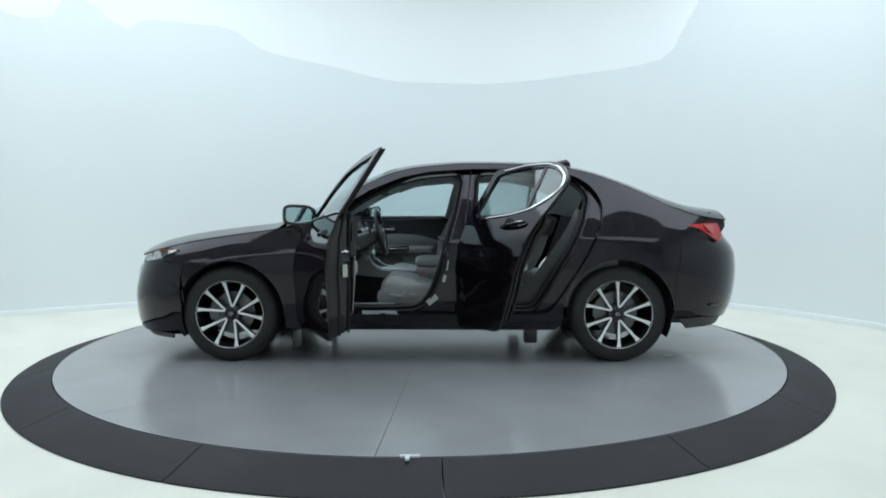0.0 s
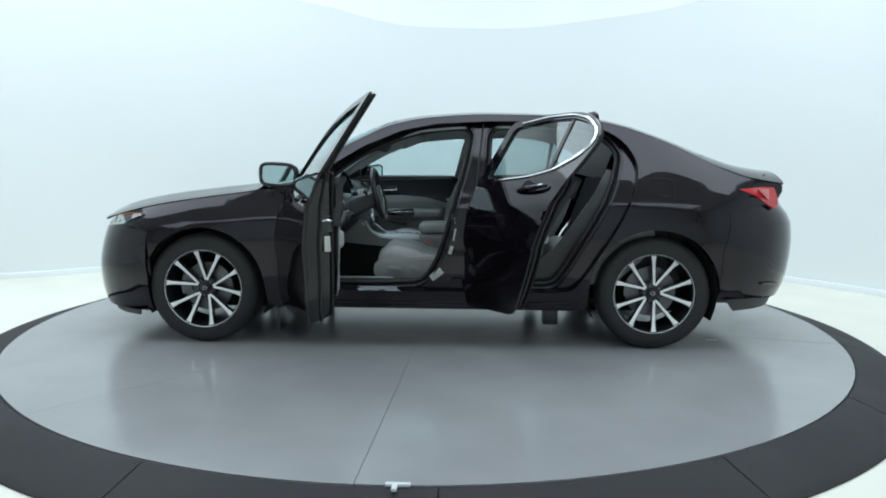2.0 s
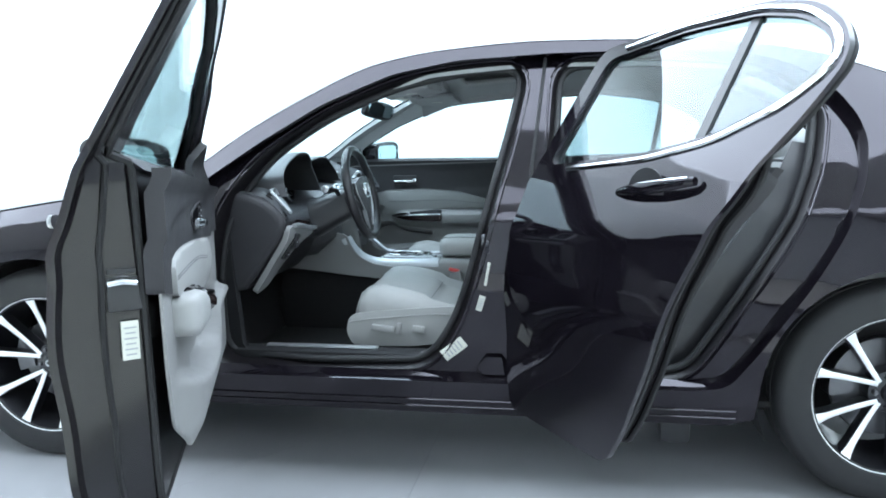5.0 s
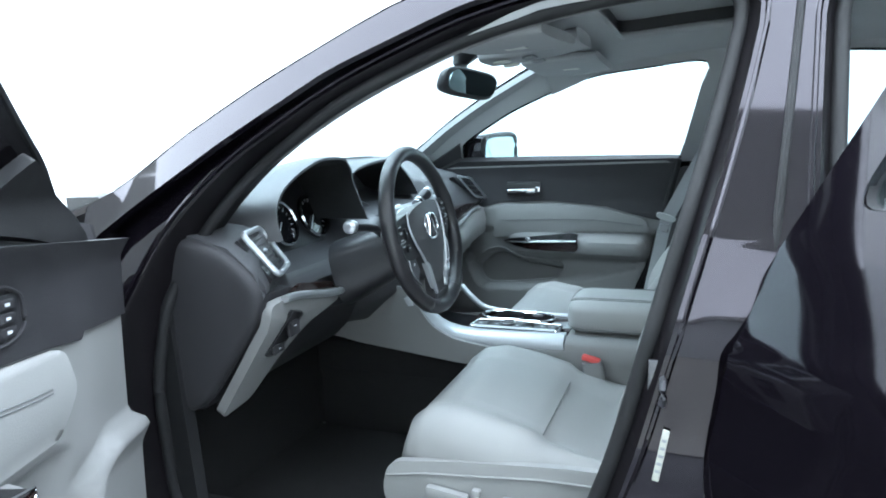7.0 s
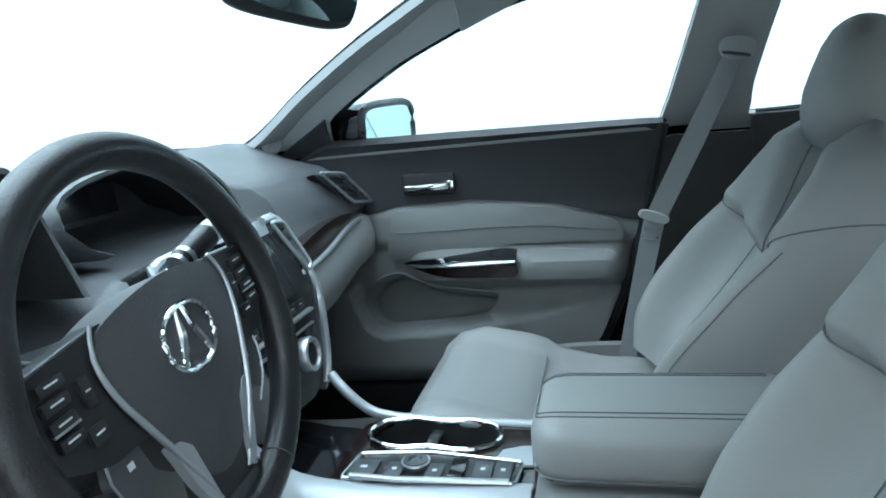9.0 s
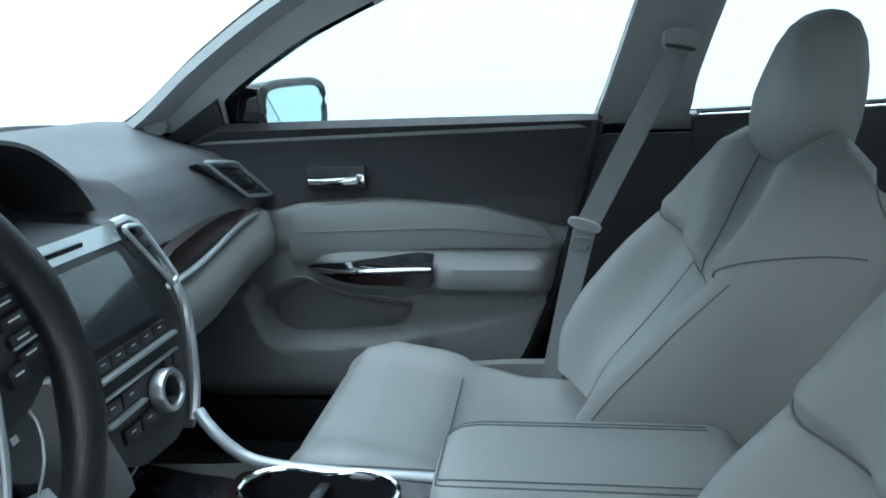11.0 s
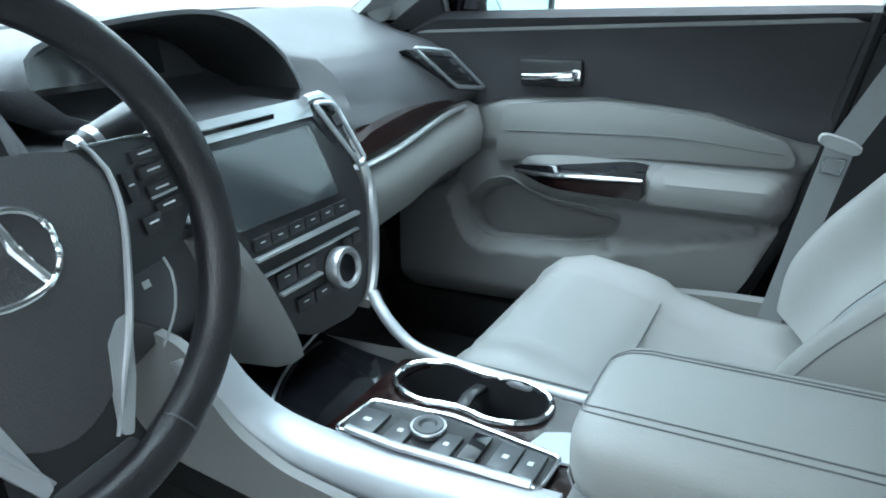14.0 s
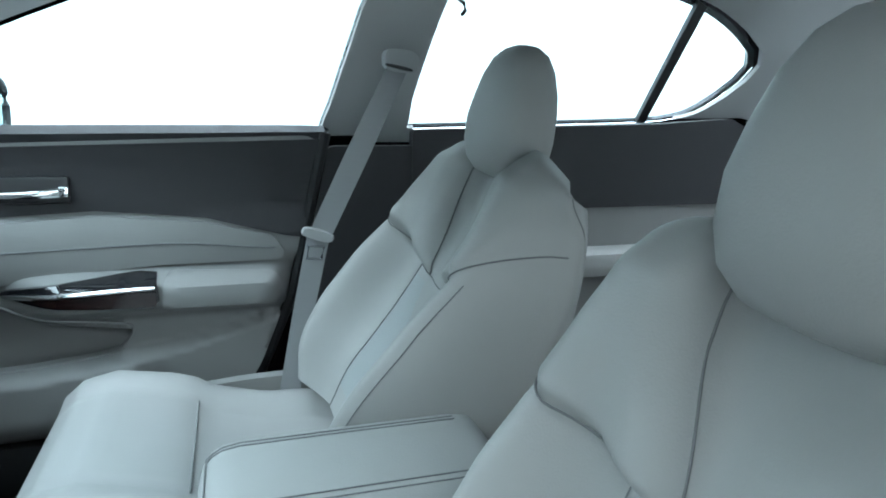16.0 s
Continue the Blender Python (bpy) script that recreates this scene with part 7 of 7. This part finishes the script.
def front_seat(yc, name_label, dx, upright=0.0, cross=-0.135):
    base = part("front_seat", box((-0.06, yc, 0.335), (0.46, 0.42, 0.08), 0.03), M_BLACKP, car, name_label)
    # cushion, with a crease across it
    rows = []
    for k in range(len(CUSHION) - 1):
        for q in range(4):
            x, z, hw, th, bo, ed = (a + (b - a) * q / 4 for a, b in zip(CUSHION[k], CUSHION[k + 1]))
            rows.append((x, z - 0.012 * smooth(cross - 0.004, cross + 0.012, x) * (1 - smooth(cross + 0.10, cross + 0.2, x)), hw, th, bo, ed))
    rows.append(CUSHION[-1])
    part("seat_cushion", loft([cushion_section((x, yc, z), hw, SIDE, UP, th, bo, ed) for x, z, hw, th, bo, ed in rows]), M_LEATHER, base, "light grey leather seat cushion", smooth=70)
    top_z = curve_through([q[0] for q in rows], [q[1] for q in rows])
    part("cushion_seam", tube([(cross + 0.004, yc + y, top_z(cross) - 0.0015) for y in np.linspace(-0.148, 0.148, 14)], 0.0013, 6), M_STITCH, base)
    for s in (-1, 1):
        part("cushion_seam", tube([(x, yc + s * 0.58 * hw, z - 0.004 + bo * math.exp(-(0.22 / 0.17) ** 2)) for x, z, hw, th, bo, ed in rows[9:36]], 0.0009, 6), M_STITCH, base)
    # side valances
    for s in (-1, 1):
        val = rounded([(-0.398, 0.43), (-0.372, 0.380), (-0.14, 0.386), (-0.03, 0.402), (0.03, 0.445), (0.16, 0.48), (0.16, 0.535), (-0.04, 0.532), (-0.25, 0.515), (-0.385, 0.497)], 0.03)
        sh = part("side_shield", panel(val, lambda x, z: (x, yc + s * (0.268 - 0.8 * (z - 0.45) ** 2), z), step=0.03, thick=0.02), M_LEATHER, base, "grey moulded seat side shield", smooth=60)
        part("shield_piping", tube([(x, yc + s * (0.2705 - 0.8 * (z - 0.45) ** 2), z) for x, z in ((-0.385, 0.470), (-0.31, 0.484), (-0.20, 0.494), (-0.08, 0.506), (0.04, 0.508), (0.14, 0.512))], 0.0022, 6), M_LEATHER, sh)
        if s < 0:
            for cx, w, h in ((-0.257, 0.085, 0.024), (-0.200, 0.018, 0.046), (-0.128, 0.045, 0.026)):
                part("seat_switch", box((cx, yc - 0.278, 0.452), (w, 0.018, h), 0.007, m=pose(0, 0, 0, 0, 6, 0)), M_LEATHER, sh, "seat adjuster switch")
    # backrest, leaning back, with a raised wing on each shoulder
    line = [(0.098, 0.535), (0.135, 0.60), (0.185, 0.66), (0.238, 0.73), (0.283, 0.80), (0.318, 0.865), (0.345, 0.925), (0.362, 0.965), (0.376, 0.988), (0.395, 1.000)]
    wide = [0.225, 0.248, 0.262, 0.268, 0.268, 0.262, 0.254, 0.246, 0.236, 0.205]
    bols = [0.060, 0.092, 0.105, 0.102, 0.086, 0.060, 0.036, 0.020, 0.008, 0.0]
    thk = [0.12, 0.13, 0.128, 0.12, 0.105, 0.09, 0.072, 0.058, 0.046, 0.03]
    ks = list(range(10))
    fx, fz = curve_through(ks, [p[0] - upright * (p[1] - 0.57) for p in line]), curve_through(ks, [p[1] for p in line])
    fw, fb, ft = curve_through(ks, wide), curve_through(ks, bols), curve_through(ks, thk)
    tt = np.linspace(0, 9, 200)
    zt = np.array([fz(t) for t in tt])

    def t_of(z):
        return float(np.interp(z, zt, tt))

    def wing_in(z):
        return 0.20 + 0.17 * smooth(0.785, 0.93, z)

    def wing_low(a):
        return 0.786 + 0.030 * smooth(0.20, 0.70, a) + 0.100 * smooth(0.70, 1.04, a)

    def face(t, u, lift=0.0):
        """A place on the padded front: t runs up the back, u across it."""
        d = Vector((fx(min(9, t + 0.3)) - fx(max(0, t - 0.3)), 0, fz(min(9, t + 0.3)) - fz(max(0, t - 0.3)))).normalized()
        f = (Vector((-d.z, 0, d.x)) + Vector((0, 0, 0.5 * max(0.0, t - 7.6)))).normalized()
        a, bo, z = abs(u), fb(t), fz(t)
        on = smooth(-0.008, 0.020, z - wing_low(a)) * smooth(-0.05, 0.05, a - wing_in(z))
        crest = wing_in(z) + 0.15
        ridge = math.exp(-((a - crest) / (0.14 if a < crest else 0.34)) ** 2)
        h = bo * math.exp(-((a - 0.80) / 0.19) ** 2) - (0.05 + bo * 0.6) * (1 - 0.75 * smooth(0.93, 0.985, z)) * max(0.0, (a - 0.72) / 0.28) ** 3
        h -= 0.005 * math.exp(-((a - 0.47) / 0.025) ** 2) * (1 - smooth(0.79, 0.81, z))
        h += on * (0.008 + 0.040 * ridge * (1 - 0.6 * smooth(0.96, 1.0, z))) * (1 - smooth(0.66, 1.0, a))
        h -= 0.020 * smooth(0.80, 0.90, z) * (1 - smooth(-0.10, 0.05, a - wing_in(z)))
        return Vector((fx(t), yc + fw(t) * u, fz(t))) + f * (h + lift), f
    rows = []
    for t in np.linspace(0, 9, 100):
        ring = [face(t, u)[0] for u in np.linspace(-1, 1, 81)]
        f = face(t, 0)[1]
        ring += [Vector((fx(t), yc + fw(t) * 0.96 * u, fz(t))) - f * ft(t) for u in np.linspace(1, -1, 25)]
        rows.append(ring)
    part("backrest", loft(rows), M_LEATHER, base, "bolstered light grey leather backrest with raised shoulder wings", smooth=70)
    for s in (-1, 1):
        inner = [face(t_of(z), s * wing_in(z), 0.0016)[0] for z in np.linspace(0.978, 0.790, 30)]
        lower = [face(t_of(wing_low(a)), s * a, 0.0022)[0] for a in np.linspace(0.21, 0.985, 36)]
        part("wing_seam", tube(inner + lower, 0.0013, 6), M_STITCH, base)
        part("backrest_seam", tube([face(t, s * 0.47, 0.002)[0] for t in np.linspace(0, t_of(0.79), 22)], 0.0009, 6), M_STITCH, base)
        part("bolster_seam", tube([face(t_of(z), s * 0.85, 0.0008)[0] for z in np.linspace(0.60, 0.822, 24)], 0.0010, 6), M_STITCH, base)
        part("side_seam", tube([face(t_of(z), s * 0.99, 0.0010)[0] - Vector((-0.010, 0, 0)) for z in np.linspace(0.87, 0.975, 14)], 0.0009, 6), M_STITCH, base)
    part("collar_seam", tube([face(t_of(0.786 - 0.006 * math.cos(math.pi * u / 0.42)), u, 0.0012)[0] for u in np.linspace(-0.21, 0.21, 21)], 0.0010, 6), M_STITCH, base)
    # perforated lower insert below the wings
    mesh_rows = [[face(t_of(z), u, 0.0014)[0] for u in np.linspace(-0.455, 0.455, 41)] for z in np.linspace(0.575, 0.772, 30)]
    n = 41
    quads = [(i * n + j, i * n + j + 1, (i + 1) * n + j + 1, (i + 1) * n + j) for i in range(29) for j in range(40) if abs(j - 19.5) / 20 * 0.455 > 0.25 * smooth(0.66, 0.80, 0.575 + 0.21 * i / 29)]
    part("perforated_insert", ([p for r in mesh_rows for p in r], quads), M_PERF, base, "perforated grey leather insert", smooth=70)
    hx = -upright * 0.46
    # head restraint
    hr = []
    for z, hw, ht, x in ((0.968, 0.060, 0.028, 0.386), (0.978, 0.080, 0.046, 0.384), (0.998, 0.095, 0.057, 0.382), (1.028, 0.102, 0.062, 0.383), (1.065, 0.101, 0.062, 0.387), (1.10, 0.093, 0.057, 0.393), (1.135, 0.079, 0.049, 0.398), (1.160, 0.060, 0.038, 0.401), (1.174, 0.040, 0.022, 0.402), (1.179, 0.014, 0.008, 0.402)):
        hr.append(((x + hx, yc, z), hw, ht, SIDE, (-1, 0, 0)))
    part("head_restraint", pad(hr, 36, 2.5), M_LEATHER, base, "rounded grey leather head restraint", smooth=80)
    for s in (-1, 1):
        part("restraint_post", tube([(0.425 + hx, yc + s * 0.055, 0.93), (0.405 + hx, yc + s * 0.055, 1.0)], 0.006, 8), M_CHROME, base)
    base.location.x = dx
    return base


front_seat(-0.372, "grey leather driver seat with power switches", 0.035, 0.20, -0.105)
front_seat(0.372, "grey leather passenger seat", 0.0)
# rear bench
bench = part("rear_seat", pad([((x + 0.14, 0, z), 0.54, h, SIDE, UP) for x, z, h in ((0.72, 0.44, 0.05), (0.74, 0.46, 0.08), (0.80, 0.48, 0.09), (1.05, 0.45, 0.09), (1.25, 0.43, 0.09))], 40, 5), M_LEATHER, car, "grey leather rear bench", smooth=70)
part("rear_backrest", pad([((1.20 + 0.50 * (z - 0.48), 0, z), w - 0.05, h, SIDE, (-0.87, 0, 0.48)) for z, w, h in ((0.48, 0.58, 0.06), (0.52, 0.59, 0.09), (0.75, 0.60, 0.10), (0.95, 0.58, 0.09), (1.02, 0.54, 0.06))], 40, 5), M_LEATHER, bench, smooth=70)
for y in (-0.37, 0.37):
    part("rear_head_restraint", pad([((1.44 + 0.2 * (z - 1.02), y, z), w, h, SIDE, (-1, 0, 0.2)) for z, w, h in ((0.99, 0.09, 0.03), (1.02, 0.11, 0.05), (1.08, 0.115, 0.05), (1.14, 0.09, 0.035), (1.155, 0.05, 0.02))], 28, 3), M_LEATHER, bench, smooth=80)
part("parcel_shelf", box((1.62, 0, 1.0), (0.50, 1.30, 0.03), 0.01), M_DARK, car)
part("boot_wall", box((1.52, 0, 0.70), (0.03, 1.40, 0.60), 0.01), M_CARPET, car)
for s in (-1, 1):
    part("rear_quarter_trim", panel([(1.0, 0.40), (1.6, 0.40), (1.6, 1.02), (1.22, 1.02)], lambda x, z: (x, s * 0.70, z), step=0.1, thick=0.03), M_DARK, car)

# seat belts and pillar details
def belt(s):
    anchor, slide, low_end = Vector((0.262, s * 0.655, 1.143)), Vector((0.098, s * 0.628, 0.812)), Vector((0.035, s * 0.625, 0.50))
    if s < 0:
        anchor, slide, low_end = Vector((0.30, -0.67, 1.143)), Vector((0.285, -0.70, 0.82)), Vector((0.27, -0.71, 0.42))
    web = []
    for p, w in ((anchor, 0.020), (anchor.lerp(slide, 0.5), 0.023), (slide, 0.022), (slide.lerp(low_end, 0.5) + Vector((0.0, s * 0.012, 0)), 0.021), (low_end, 0.020)):
        d = Vector((0.9, -0.35 * s, -0.2)).normalized()
        web.append([p - d * w + Vector((0, s * 0.0012, 0)), p + d * w + Vector((0, s * 0.0012, 0)), p + d * w - Vector((0, s * 0.0012, 0)), p - d * w - Vector((0, s * 0.0012, 0))])
    b = part("seat_belt", loft(web), M_BELT, car, "light grey seat belt hanging from the pillar")
    part("belt_guide", pad([(anchor + Vector((0.006, s * d, 0.012)), 0.034, 0.022, (1, 0, -0.1), (0, 0, 1)) for d in (0.02, 0.0, -0.012)], 20, 3), M_LINER, b)
    part("belt_slot", pad([(anchor + Vector((0.0, -s * 0.013, 0.0)), 0.028, 0.004, (1, 0, -0.2), (0, 0, 1)), (anchor + Vector((0.0, -s * 0.017, 0.0)), 0.026, 0.003, (1, 0, -0.2), (0, 0, 1))], 16, 3), M_BLACKP, b)
    part("belt_stop", pad([(slide + Vector((0, -s * 0.003, 0.012)), 0.034, 0.012, (0.92, 0, -0.3), (0.3, 0, 0.92)), (slide + Vector((0, -s * 0.011, 0.012)), 0.031, 0.010, (0.92, 0, -0.3), (0.3, 0, 0.92))], 16, 3), M_LINER, b)
    t = slide + Vector((-0.004, -s * 0.006, -0.022))
    part("belt_tongue", tube([t + Vector((0.016, 0, 0.010)), t + Vector((-0.014, 0, 0.012)), t + Vector((-0.018, 0, -0.012)), t + Vector((0.010, 0, -0.014))], 0.003, 8, True), M_CHROME, b)
    return b


belt(1)
belt(-1)
part("pillar_foot_trim", panel(rounded([(0.02, 0.42), (0.34, 0.42), (0.33, 0.985), (0.13, 0.985), (0.09, 0.75)], 0.02), lambda x, z: (x, 0.725, z), step=0.08, thick=0.02), M_DARK, car)
part("coat_hook", tube([(0.372, 0.62, 1.27), (0.376, 0.60, 1.262), (0.378, 0.598, 1.248), (0.374, 0.606, 1.242)], 0.004, 8), M_BLACKP, car)
part("door_striker", join(tube(spline([(0.172, -0.845, 0.800), (0.172, -0.875, 0.800), (0.172, -0.875, 0.770), (0.172, -0.845, 0.770)], 0.01), 0.005, 8), box((0.176, -0.850, 0.785), (0.05, 0.008, 0.075), 0.003)), M_STEEL, car, "bare steel door striker")
part("door_striker", join(tube(spline([(1.105, -0.825, 0.800), (1.105, -0.855, 0.800), (1.105, -0.855, 0.770), (1.105, -0.825, 0.770)], 0.01), 0.005, 8), box((1.11, -0.83, 0.785), (0.05, 0.008, 0.07), 0.003)), M_STEEL, car, "bare steel door striker")
for x, z, w, h, r in ((0.150, 0.605, 0.020, 0.05, 16), (0.062, 0.452, 0.040, 0.085, 52), (0.172, 0.70, 0.009, 0.075, 10)):
    lb = part("jamb_label", box((x, -side(x, z) + SET_BACK - 0.003, z), (w, 0.003, h), 0.001, m=pose(0, 0, 0, 0, r, 0)), M_LABEL, car, "pale printed label on the door jamb")
    part("print_bars", join(*[moved(box((0, -0.0022, -h * 0.3 + h * 0.15 * k), (w * 0.7, 0.001, h * 0.05), 0), pose(x, -side(x, z) + SET_BACK - 0.003, z, 0, r, 0)) for k in range(5)]), M_PRINT, lb)
for z in (0.86, 0.62):
    part("door_check", box((-0.815, -0.855, z), (0.03, 0.05, 0.03), 0.006), M_BLACKP, car)
